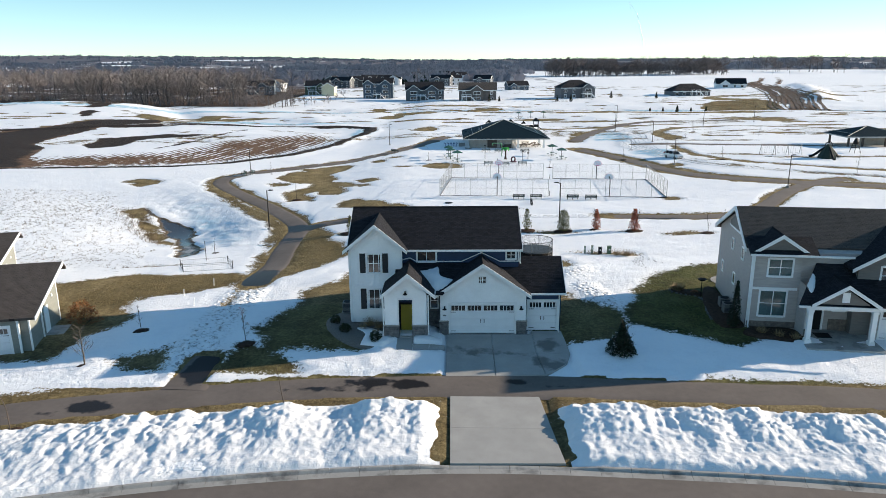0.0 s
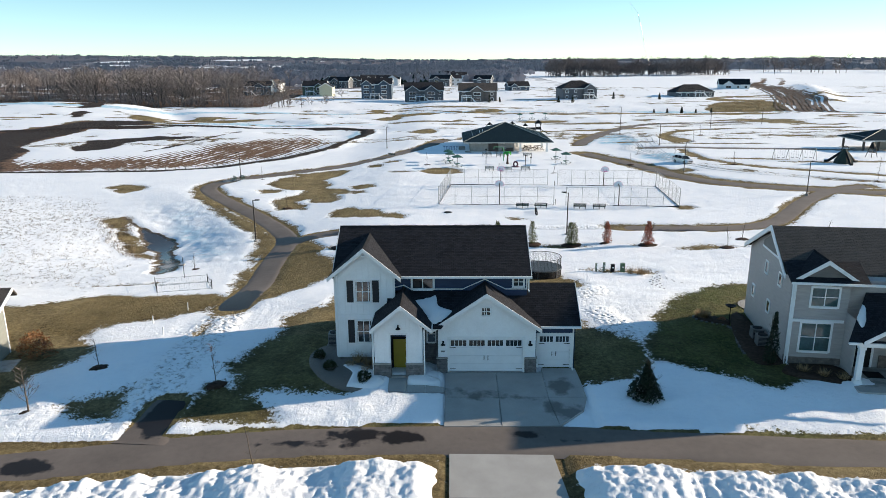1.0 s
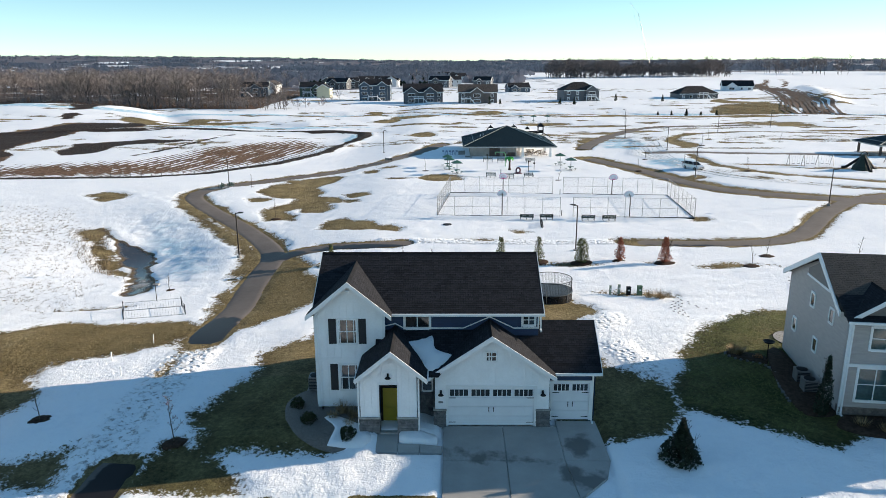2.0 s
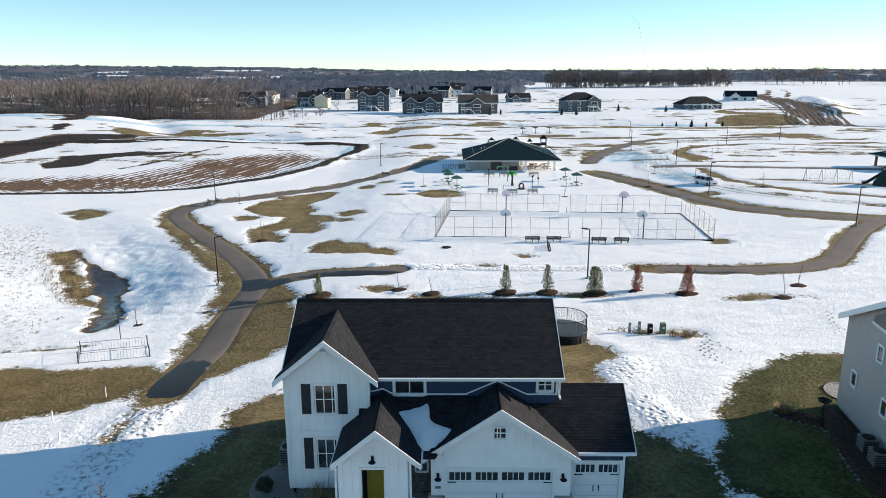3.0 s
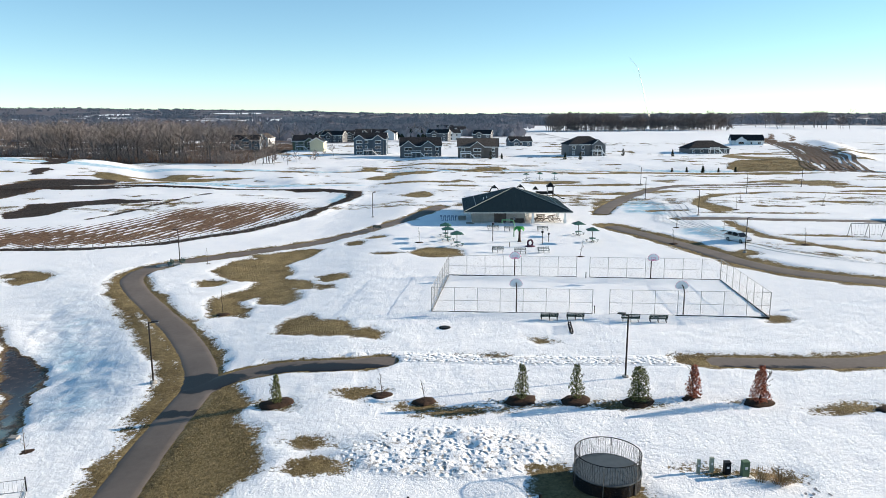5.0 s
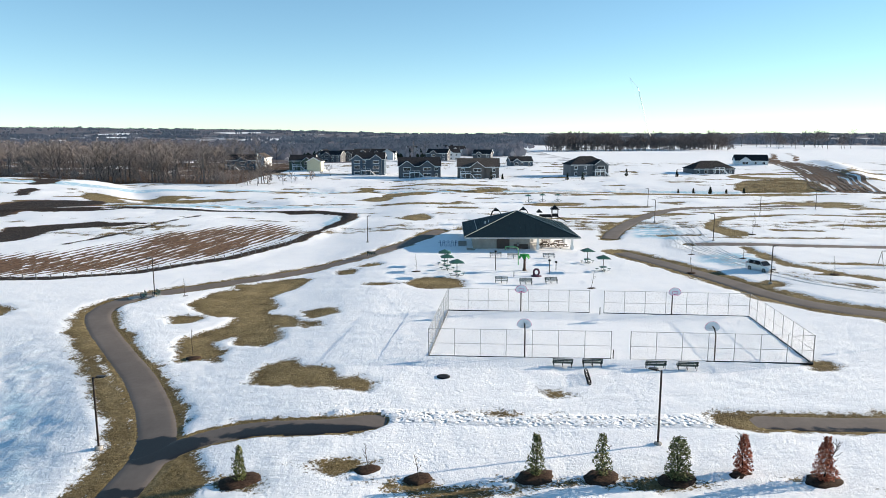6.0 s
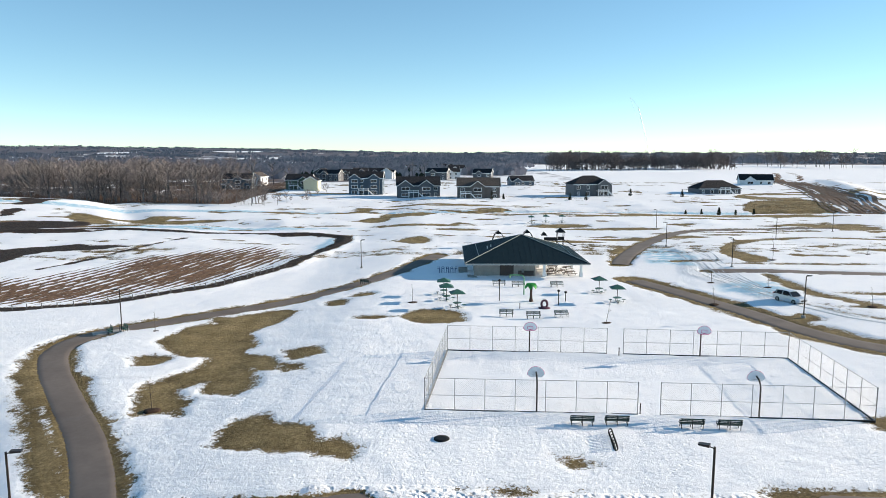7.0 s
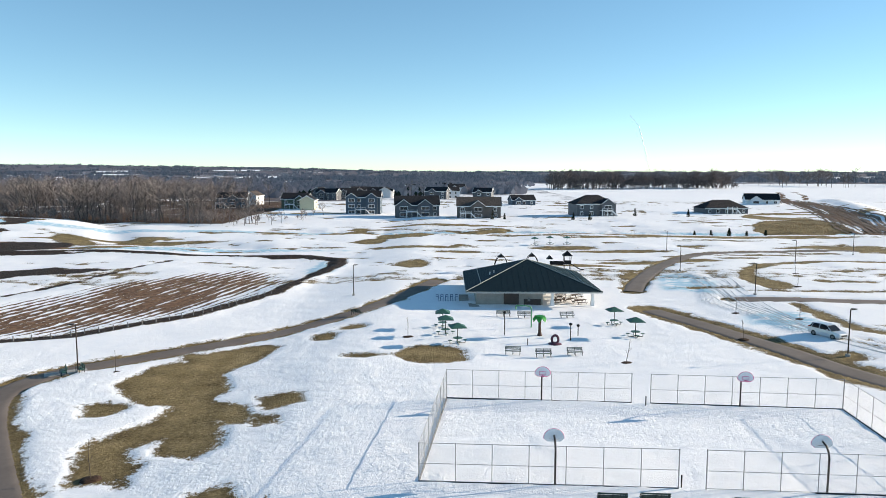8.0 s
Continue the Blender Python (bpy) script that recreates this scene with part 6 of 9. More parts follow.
def shrub(x, y, r, h, mat, label, seed, n=260, size=0.06):
    rnd = random.Random(seed)
    t = thing("shrub", label, "shrub", pose(x, y, level(x, y)))
    stems = Shape()
    for k in range(9):
        a = rnd.uniform(0, 6.28)
        stems.tube((0, 0, -0.05), (math.cos(a) * r * 0.6, math.sin(a) * r * 0.6, h * rnd.uniform(0.5, 0.9)), 0.012, 0.005, 3, False)
    part("stems", stems, M_BARK, t)
    s = Shape()
    for k in range(n):
        a, f = rnd.uniform(0, 6.28), rnd.random()
        q = math.sqrt(1 - f * f * 0.9) * rnd.uniform(0.65, 1.0) * (1 + 0.2 * math.sin(a * 3 + seed))
        leaf(s, (r * q * math.cos(a), r * q * math.sin(a), h * f * rnd.uniform(0.75, 1.0)), rnd, size * rnd.uniform(0.7, 1.4))
    part("foliage", s, mat, t)
    return t


def grass_clump(x, y, r, h, mat, label, seed, n=140):
    rnd = random.Random(seed)
    s = Shape()
    z = level(x, y)
    for k in range(n):
        a, q = rnd.uniform(0, 6.28), r * 0.35 * math.sqrt(rnd.random())
        bx, by = x + q * math.cos(a), y + q * math.sin(a)
        tx, ty = bx + r * rnd.uniform(0.1, 0.9) * math.cos(a), by + r * rnd.uniform(0.1, 0.9) * math.sin(a)
        w = 0.018
        s.poly([(bx - w * math.sin(a), by + w * math.cos(a), z), (bx + w * math.sin(a), by - w * math.cos(a), z), (tx, ty, z + h * rnd.uniform(0.55, 1.0))])
    ob = part("ornamental_grass", s, mat)
    return tagged(ob, label, "grass")


ROW = "young trees in a row behind the house"
leafy_tree(5.6, 86.7, 2.85, 0.72, M_NEEDLE, "young upright olive-green tree in a mulch ring", 11, 1150, group=ROW)
leafy_tree(9.7, 86.7, 2.9, 0.70, M_NEEDLE, "thin young olive-green tree in a mulch ring", 12, 950, group=ROW)
leafy_tree(14.3, 86.4, 2.75, 0.95, M_NEEDLE, "dense young green tree in a mulch ring", 13, 2100, shape=1.0, group=ROW)
leafy_tree(18.6, 87.1, 2.7, 0.66, M_RUSSET, "young tree with russet leaves in a mulch ring", 14, 1350, mulch=0.9, group=ROW)
leafy_tree(23.2, 86.2, 2.95, 0.78, M_RUSSET, "young tree with dense russet leaves in a mulch ring", 15, 1900, group=ROW)
leafy_tree(-12.8, 86.4, 2.3, 0.62, M_NEEDLE, "small olive-brown young tree on bare turf", 16, 800, group=ROW)
leafy_tree(12.2, 46.2, 2.5, 1.15, M_SPRUCE, "small dark spruce at the edge of the driveway snow", 17, 3600, 0.10, 0.35, 0, 0.02)
leafy_tree(22.0, 50.9, 3.75, 0.55, M_SPRUCE, "tall narrow dark arborvitae beside the house wall", 18, 1800, 0.09, 0.75, 0, 0.02)
for i, (x, y, h) in enumerate(((-5.0, 87.5, 1.9), (-1.7, 86.4, 1.8), (32.1, 85.0, 2.6), (35.3, 88.8, 2.4), (45, 88, 2.6))):
    bare_tree(x, y, h, "bare young whip in a dark mulch ring", 30 + i, 0.22, 0.02, (9, 3), mulch=0.75, group=ROW)
bare_tree(-25.5, 44.5, 3.1, "small bare tree with pale branches in the front snow", 40, 0.34, 0.05, (22, 7))
bare_tree(-15.1, 47.7, 2.8, "slender sapling with a few dry pink leaves", 41, 0.26, 0.022, (12, 4), leaves=(60, M_RUSSET))
bare_tree(-23.9, 50.1, 2.4, "slender bare sapling standing in shaded snow", 42, 0.2, 0.02, (9, 3))
bare_tree(-10.0, 37.9, 3.2, "bare street sapling behind the snow bank", 43, 0.14, 0.025, (8, 3), mulch=0)
bare_tree(-25.3, 35.6, 3.0, "bare street sapling in a mulch ring", 44, 0.14, 0.025, (8, 3))
for i, (x, y, h) in enumerate(((-25.4, 113.1, 3.0), (-36.3, 140.0, 2.6), (19.9, 140.7, 2.8), (-4.9, 153.0, 2.8), (57.5, 148.5, 2.8), (-28.2, 80.2, 2.0), (37.5, 152, 2.6), (50, 163, 2.4), (43, 168, 2.4), (63, 190, 3), (86, 198, 3), (70, 205, 3), (73.9, 127.2, 4.4))):
    bare_tree(x, y, h, "staked bare park sapling", 60 + i, 0.18, 0.022, (10, 3), mulch=0.6, group="park saplings")

# planting bed at the white house
def bed(name, outline, mat, label, lift=0.05):
    ring = smooth_line(outline + [outline[0]], 0.35)[:-1]
    s = Shape()
    c = np.mean(np.array(ring), axis=0)
    n = len(ring)
    for k, f in enumerate((1.0, 0.97, 0.6, 0.25)):
        for (x, y) in ring:
            px, py = c[0] + (x - c[0]) * f, c[1] + (y - c[1]) * f
            s.v.append((px, py, level(px, py) + (-0.1 if k == 0 else lift + 0.10)))
    s.v.append((c[0], c[1], level(*c) + lift + 0.12))
    for k in range(3):
        s.f += [(k * n + i, k * n + (i + 1) % n, (k + 1) * n + (i + 1) % n, (k + 1) * n + i) for i in range(n)]
    s.f += [(3 * n + i, 3 * n + (i + 1) % n, 4 * n) for i in range(n)]
    ob = part(name, s, mat, None, smooth=True)
    return tagged(ob, label, "bed", kind="structure")


bed("planting_bed", [(-9.5, 50.0), (-9.8, 51.8), (-9.0, 53.4), (-7.9, 53.2), (-7.5, 51.35), (-4.95, 51.2), (-4.95, 48.5), (-4.2, 48.0), (-4.5, 47.2), (-6.4, 46.9), (-8.3, 48.0)], M_PEBBLE, "gravel planting bed with rounded edge along the house")
bed("planting_bed", [(22.9, 50.9), (21.9, 50.6), (20.9, 51.5), (21.6, 56.5), (23.0, 60.5), (23.9, 60.3), (23.3, 55)], M_MULCH, "dark mulch bed along the greige house wall")
bed("planting_bed", [(23.1, 50.8), (26.2, 50.2), (26.0, 47.6), (24.2, 48.0), (22.2, 49.4)], M_MULCH, "dark mulch bed below the front windows")
for i, (x, y, r, h) in enumerate(((-9.0, 51.3, 0.46, 0.75), (-8.0, 49.5, 0.48, 0.75), (-5.55, 47.95, 0.5, 0.75))):
    shrub(x, y, r, h, M_BOX, "low rounded dark evergreen shrub in gravel", 80 + i, 800, 0.06)
for i, (x, y, r, h) in enumerate(((-6.2, 50.6, 0.7, 0.85), (-5.5, 50.1, 0.6, 0.75), (-6.7, 50.0, 0.5, 0.55), (-5.6, 49.2, 0.45, 0.5))):
    grass_clump(x, y, r, h, M_STRAW, "dry tan ornamental grass in the gravel bed", 90 + i)
for i, (x, y, r, h) in enumerate(((-30.1, 53.0, 1.25, 1.5), (-29.2, 52.5, 1.0, 1.15), (-30.6, 54.2, 0.9, 1.3))):
    shrub(x, y, r, h, M_RUST, "rust-coloured leafless shrub beside the house", 100 + i, 420, 0.09)
grass_clump(19.4, 74.6, 1.1, 0.9, M_STRAW, "dry pinkish brush standing in snow", 110, 220)
grass_clump(18.4, 74.9, 0.8, 1.1, M_STRAW, "thin dry weeds beside the service boxes", 111, 60)
for i, (x, y) in enumerate(((24.6, 48.9), (25.6, 48.4), (23.6, 49.6))):
    grass_clump(x, y, 0.6, 0.6, M_STRAW, "dry brown perennials in the mulch bed", 120 + i, 120)
bed("entry_snow", [(-2.7, 47.7), (-2.65, 48.35), (-1.6, 48.45), (-0.7, 48.3), (-0.65, 47.75), (-1.6, 47.6)], M_SNOW, "heap of shovelled snow beside the porch", 0.12)
bed("bed_snow", [(-6.6, 47.2), (-5.0, 47.0), (-4.2, 47.6), (-4.6, 48.6), (-5.4, 49.4), (-6.6, 50.1), (-7.2, 49.9), (-6.4, 48.8)], M_SNOW, "patch of old snow on the gravel bed", 0.10)


# ---- dry weeds of the meadow and rushes round the ditch ----
def weed_field(name, label, outline, count, height, seed, mat, spread=0.22, blades=7, gaps=0.02, w=0.022):
    r = np.random.RandomState(seed)
    xs, ys = [p[0] for p in outline], [p[1] for p in outline]
    px, py = r.uniform(min(xs), max(xs), count), r.uniform(min(ys), max(ys), count)
    keep = (inside(px, py, outline) > 0) & (fbm(px, py, 0.12, 3, seed) + 0.25 * r.rand(count) > gaps)
    px, py = px[keep], py[keep]
    pz = base_height(px, py) + 0.05
    n = len(px)
    V = []
    for k in range(blades):
        a, h = r.uniform(0, 6.28, n), height * r.uniform(0.4, 1.0, n)
        bx, by = px + 0.5 * spread * r.randn(n), py + 0.5 * spread * r.randn(n)
        lean = spread * r.uniform(0.3, 1.2, n)
        V.append(np.stack([np.stack([bx - w * np.sin(a), by + w * np.cos(a), pz], 1), np.stack([bx + w * np.sin(a), by - w * np.cos(a), pz], 1), np.stack([bx + lean * np.cos(a), by + lean * np.sin(a), pz + h], 1)], 1).reshape(-1, 3))
    V = np.concatenate(V)
    me = raw_mesh(name, V, np.arange(len(V)).reshape(-1, 3), mat, False)
    return tagged(new(name, me), label, "weeds", kind="stuff")


M_WEED = make_leaf("dry_weed_stalks", (0.10, 0.075, 0.05), (0.27, 0.20, 0.13))
weed_field("meadow_weeds", "thin dry weed stalks poking through the meadow snow", [(-100, 72), (-44, 74), (-35, 72), (-37, 84), (-46, 97), (-54, 112), (-62, 124), (-110, 124)], 5200, 0.34, 301, M_WEED, blades=6)
weed_field("ditch_rushes", "dense straw-coloured rushes beside the ditch water", [(-54, 109), (-51, 113), (-47, 106.5), (-43.4, 99), (-40.6, 93), (-37, 89), (-33, 81), (-32, 78.5), (-36.4, 87.5), (-41.7, 91.5), (-46.5, 97), (-50, 103)], 3600, 0.55, 302, M_WEED, 0.3, 8)

weed_field("bank_grass", "tall tan dry grass on the steep bank", [(112, 322), (116, 311), (130, 307), (146, 316), (159, 352), (163, 372), (150, 374), (132, 362), (122, 345)], 5200, 1.0, 303, M_STRAW, 0.8, 4)

M_LAWN = make_leaf("winter_lawn_blades", (0.075, 0.090, 0.026), (0.21, 0.215, 0.075))
M_DRYLAWN = make_leaf("dry_lawn_blades", (0.12, 0.09, 0.04), (0.36, 0.275, 0.14))
weed_field("lawn_grass", "tufted green winter lawn beside the greige house", [(14.6, 53), (17.2, 60.6), (19.5, 64), (24, 69), (28, 70), (34, 69), (34, 61.5), (23.4, 60.5), (21.4, 53), (21, 48.6), (18, 49.6)], 16000, 0.065, 304, M_LAWN, 0.12, 4, -0.5, 0.016)
weed_field("yard_grass", "dry tufted grass on the thawed yard", [(-33, 57), (-27, 56), (-25.5, 60), (-21.5, 62), (-20.6, 66.7), (-22.4, 69), (-28.5, 68), (-33, 69)], 9000, 0.07, 305, M_DRYLAWN, 0.12, 4, -0.5, 0.016)
weed_field("verge_grass", "dry tufted grass beside the park trail", [(-16.6, 66.8), (-17.3, 74), (-18.2, 84), (-18.2, 90), (-16, 88), (-14.8, 84), (-12.5, 80.3), (-11.4, 77.5), (-13, 72)], 7000, 0.07, 306, M_DRYLAWN, 0.12, 4, -0.5, 0.016)
weed_field("verge_grass", "dry tufted grass on the outer trail verge", [(-22.6, 90), (-25, 96.4), (-30, 104.4), (-36.4, 113.8), (-42, 122), (-44.6, 122.6), (-38.4, 113.4), (-32, 104.6), (-27, 97), (-24.4, 90)], 6000, 0.07, 307, M_DRYLAWN, 0.12, 4, -0.5, 0.016)


# ---- yard things ----
def trampoline(x, y, r):
    z = level(x, y)
    t = thing("trampoline", "round trampoline with black safety net behind the house", "trampoline", pose(x, y, z))
    n = 28
    ring = [(r * math.cos(2 * math.pi * i / n), r * math.sin(2 * math.pi * i / n)) for i in range(n + 1)]
    part("frame", Shape().path([(a, b, 0.85) for a, b in ring], 0.035), M_GALV, t)
    part("jumping_mat", Shape().lathe([(r * 0.86, 0.83), (r * 0.86, 0.85)], n), M_BLACK, t)
    part("edge_pad", Shape().lathe([(r * 0.86, 0.84), (r * 1.02, 0.84), (r * 1.02, 0.89), (r * 0.86, 0.90)], n), plain("blue_grey_pad", (0.10, 0.12, 0.13), 0.6), t)
    part("net_hoop", Shape().path([(a * 0.98, b * 0.98, 1.98) for a, b in ring], 0.025), M_BLACK, t)
    for k in range(6):
        a, b = r * 1.03 * math.cos(k * math.pi / 3 + 0.2), r * 1.03 * math.sin(k * math.pi / 3 + 0.2)
        part("net_pole", Shape().path([(a, b, 0.0), (a, b, 1.6), (a * 0.97, b * 0.97, 1.98)], 0.024), M_GALV, t)
        part("leg", Shape().path([(a * 0.96, b * 0.96, 0.85), (a * 0.96, b * 0.96, -0.02)], 0.03), M_GALV, t)
    s = Shape()
    m = 84
    pts = [(0.97 * r * math.cos(2 * math.pi * i / m), 0.97 * r * math.sin(2 * math.pi * i / m)) for i in range(m)]
    for (a, b) in pts:
        s.tube((a, b, 0.88), (a, b, 1.98), 0.007, None, 3, False)
    for k in range(16):
        zz = 0.9 + k * 1.06 / 15
        s.path([(pts[i % m][0], pts[i % m][1], zz) for i in range(0, m + 1, 3)], 0.006, 3)
    part("safety_net", s, M_BLACK, t)
    part("skirt", Shape().lathe([(r * 1.0, 0.0), (r * 1.0, 0.8), (r * 0.985, 0.8), (r * 0.985, 0.0)], n), make_net("skirt_mesh", (0.02, 0.02, 0.022), 0.7), t)
    return t


trampoline(9.35, 74.7, 1.95)


M_UTILPALE = plain("pale_sage_plastic", (0.30, 0.34, 0.27), 0.55, 0.3, 0, 0.1, 3.0)
M_UTIL = plain("green_grey_plastic", (0.10, 0.17, 0.10), 0.55, 0.3, 0, 0.1, 3.0)
for i, (x, y, w, h, m) in enumerate(((15.1, 75.9, 0.20, 0.85, M_UTILPALE), (15.95, 76.1, 0.24, 0.88, M_UTILPALE), (16.8, 75.9, 0.38, 0.72, M_BLACK), (17.75, 75.6, 0.42, 0.92, M_UTIL))):
    z = level(x, y)
    t = thing("utility_box", "grey-green utility pedestal standing in snow" if m is not M_BLACK else "black utility pedestal standing in snow", "utility box", pose(x, y, z, 0, 0, 4 * i - 6), "service boxes behind the house")
    part("body", Shape().prism([(-w / 2, 0), (w / 2, 0), (w / 2 * 0.92, h), (-w / 2 * 0.92, h)], 1, -w * 0.4, w * 0.4), m, t)
    part("cap", Shape().box(-w / 2, w / 2, -w * 0.44, w * 0.44, h, h + 0.05), m, t)
    part("marking", Shape().box(-w * 0.2, w * 0.2, -w * 0.4 - 0.012, -w * 0.4, h * 0.55, h * 0.72), M_TRIM, t)


def dish_grill():
    x, y = 22.1, 58.6
    t = thing("fire_bowl", "dark bowl on a thin stand on the lawn", "bowl", pose(x, y, level(x, y)))
    part("stand", Shape().tube((0, 0, 0), (0, 0, 1.35), 0.04, 0.03, 8).tube((-0.3, 0, 0.02), (0.3, 0, 0.02), 0.03, None, 6), M_BLACK, t)
    part("bowl", Shape().lathe([(0.07, 1.32), (0.28, 1.40), (0.40, 1.52), (0.36, 1.52), (0.08, 1.37)], 18), M_BLACK, t, smooth=True)


dish_grill()


def paver_patio(x, y, r):
    """A round patio of small concrete pavers, laid in rings."""
    t = tagged(new("patio"), "round patio of pale concrete pavers beside the house", "patio", kind="structure")
    z = level(x, y)
    part("bedding", Shape().lathe([(r, -0.05), (r, 0.05)], 28, (x, y, z)), M_MULCH, t)
    rad = 0.25
    while rad < r - 0.1:
        n = max(5, int(2 * math.pi * rad / 0.42))
        for i in range(n):
            a0, a1 = 2 * math.pi * (i + 0.03) / n, 2 * math.pi * (i + 0.97) / n
            s = Shape()
            q = [(x + k * math.cos(a), y + k * math.sin(a)) for k, a in ((rad - 0.1, a0), (rad + 0.1, a0), (rad + 0.1, a1), (rad - 0.1, a1))]
            s.prism(q, 2, z + 0.0, z + 0.075)
            part("paver", s, M_PAVER, t)
        rad += 0.215
    return t


M_PAVER = make_concrete("paver_concrete", 0.9)
paver_patio(26.1, 62.6, 1.7)


def edging_stones():
    """Uneven stones that edge the curved bed on the lawn."""
    rnd = random.Random(53)
    line = smooth_line([(20.9, 60.2), (20.0, 60.2), (19.7, 59.8), (20.1, 59.0), (21.1, 58.4), (21.7, 57.8), (21.8, 56.6), (21.2, 54.6), (20.9, 52.6)], 0.36)
    for i, (px, py) in enumerate(line):
        r = rnd.uniform(0.08, 0.14)
        s = Shape().lathe([(r * 0.7, -0.05), (r, 0.05), (r * 0.85, r * 0.8), (r * 0.3, r * 1.05)], 7)
        s.v = [(a * rnd.uniform(0.85, 1.15), b * rnd.uniform(0.85, 1.15), c) for a, b, c in s.v]
        ob = part("edging_stone", s, M_STONE)
        ob.matrix_basis = pose(px, py, level(px, py) + 0.02, 0, 0, rnd.uniform(0, 360))
        tagged(ob, "rough grey stone edging the mulch bed", "stone", "stones edging the bed")


edging_stones()
bed("planting_bed", [(20.9, 60.1), (20.0, 60.1), (19.8, 59.8), (20.2, 59.1), (21.2, 58.5), (21.9, 58.1), (22.2, 58.6), (22.1, 59.4), (21.6, 59.6)], M_MULCH, "curved mulch bed on the lawn edged with stones", 0.08)
grass_clump(20.4, 59.8, 0.8, 0.75, M_STRAW, "dry pinkish-brown ornamental grass in the curved bed", 130, 620)
shrub(21.7, 59.0, 0.4, 0.4, M_RUST, "low brown shrub in the curved bed", 131, 320, 0.05)


def footprints():
    """Lines of single footprints: flat ovals of trodden snow, dent shade in their colour."""
    rnd = random.Random(61)
    s = Shape()
    for pts in ([(21.1, 74.4), (20.4, 72), (19.9, 70.3), (19.6, 67.6)], [(20.3, 73.2), (19.4, 71.1), (19.2, 68.7)], [(21.2, 73.6), (21.6, 71.9), (22.4, 70.1)], [(34.2, 80.8), (32.8, 77.3), (33.1, 76.3), (33.1, 74.9)]):
        line = smooth_line(pts, 0.52)
        for i, ((px, py), (qx, qy)) in enumerate(zip(line, line[1:])):
            ln = math.hypot(qx - px, qy - py) + 1e-6
            ux, uy = (qx - px) / ln, (qy - py) / ln
            o = 0.13 if i % 2 else -0.13
            cx, cy = px - uy * o + rnd.uniform(-0.07, 0.07), py + ux * o + rnd.uniform(-0.07, 0.07)
            z = level(cx, cy) + 0.155
            L, W = rnd.uniform(0.15, 0.2), rnd.uniform(0.07, 0.10)
            s.poly([(cx + ux * L * math.cos(a) - uy * W * math.sin(a), cy + uy * L * math.cos(a) + ux * W * math.sin(a), z) for a in np.linspace(0, 2 * math.pi, 9)[:-1]])
    ob = part("footprints", s, plain("trodden_snow_shade", (0.20, 0.21, 0.23), 0.7, 0.2, 0, 0.3, 4.0))
    tagged(ob, "dark lines of footprints trodden in the snow", "footprints", kind="stuff")


footprints()


def air_unit(x, y, turn):
    t = thing("air_conditioner", "grey outdoor air conditioner beside the wall", "air conditioner", pose(x, y, level(x, y), 0, 0, turn))
    part("pad", Shape().box(-0.5, 0.5, -0.5, 0.5, -0.05, 0.06), M_CONC, t)
    part("cabinet", Shape().box(-0.4, 0.4, -0.4, 0.4, 0.06, 0.9), M_GALV, t)
    part("fan_grille", Shape().lathe([(0.34, 0.9), (0.34, 0.93), (0.1, 0.95)], 16), M_BLACK, t)
    for i in range(7):
        part("louvre", Shape().box(-0.36, 0.36, -0.42, -0.40, 0.16 + i * 0.1, 0.21 + i * 0.1), M_SHUTTER, t)


air_unit(22.7, 54.0, -7)
air_unit(22.9, 55.4, -7)
air_unit(-8.4, 54.0, 0)


def garden_frame():
    t = thing("garden_fence", "low dark wire garden fence enclosing a snowy plot", "fence")
    cs = [(-28.2, 70.1), (-23.5, 71.9), (-25.0, 75.0), (-29.7, 73.3)]
    for (ax, ay), (bx, by) in zip(cs, cs[1:] + cs[:1]):
        za, zb = level(ax, ay), level(bx, by)
        part("corner_post", Shape().tube((ax, ay, za - 0.1), (ax, ay, za + 1.05), 0.04, None, 6), M_BLACK, t)
        for h in (0.15, 0.9):
            part("rail", Shape().tube((ax, ay, za + h), (bx, by, zb + h), 0.014, None, 5), M_GALV, t)
        s = Shape()
        n = int(math.hypot(bx - ax, by - ay) / 0.22)
        for i in range(1, n):
            f = i / n
            px, py, pz = ax + (bx - ax) * f, ay + (by - ay) * f, za + (zb - za) * f
            s.tube((px, py, pz), (px, py, pz + 0.9), 0.005, None, 3, False)
        part("wire_panel", s, M_GALV, t)


garden_frame()
for x, y, h in ((-28.0, 76.6, 2.4),):
    tagged(part("stake", Shape().tube((x, y, level(x, y) - 0.1), (x, y, level(x, y) + h), 0.035, 0.03, 6), M_BRONZE), "slim dark stake standing in the snow", "stake")
for x, y in ((-22.4, 62.6), (-23.9, 59.0), (-22.0, 56.3)):
    tagged(part("marker_stake", Shape().tube((x, y, level(x, y) - 0.1), (x + 0.05, y, level(x, y) + 0.75), 0.04, None, 8), M_TRIM), "short white marker stake at the edge of the snow", "stake", "white marker stakes")
tagged(part("inlet_box", Shape().box(-31.0, -30.4, 82.7, 83.2, level(-30.7, 83) - 0.1, level(-30.7, 83) + 0.3), M_CONC), "pale concrete drain inlet beside the ditch", "drain")


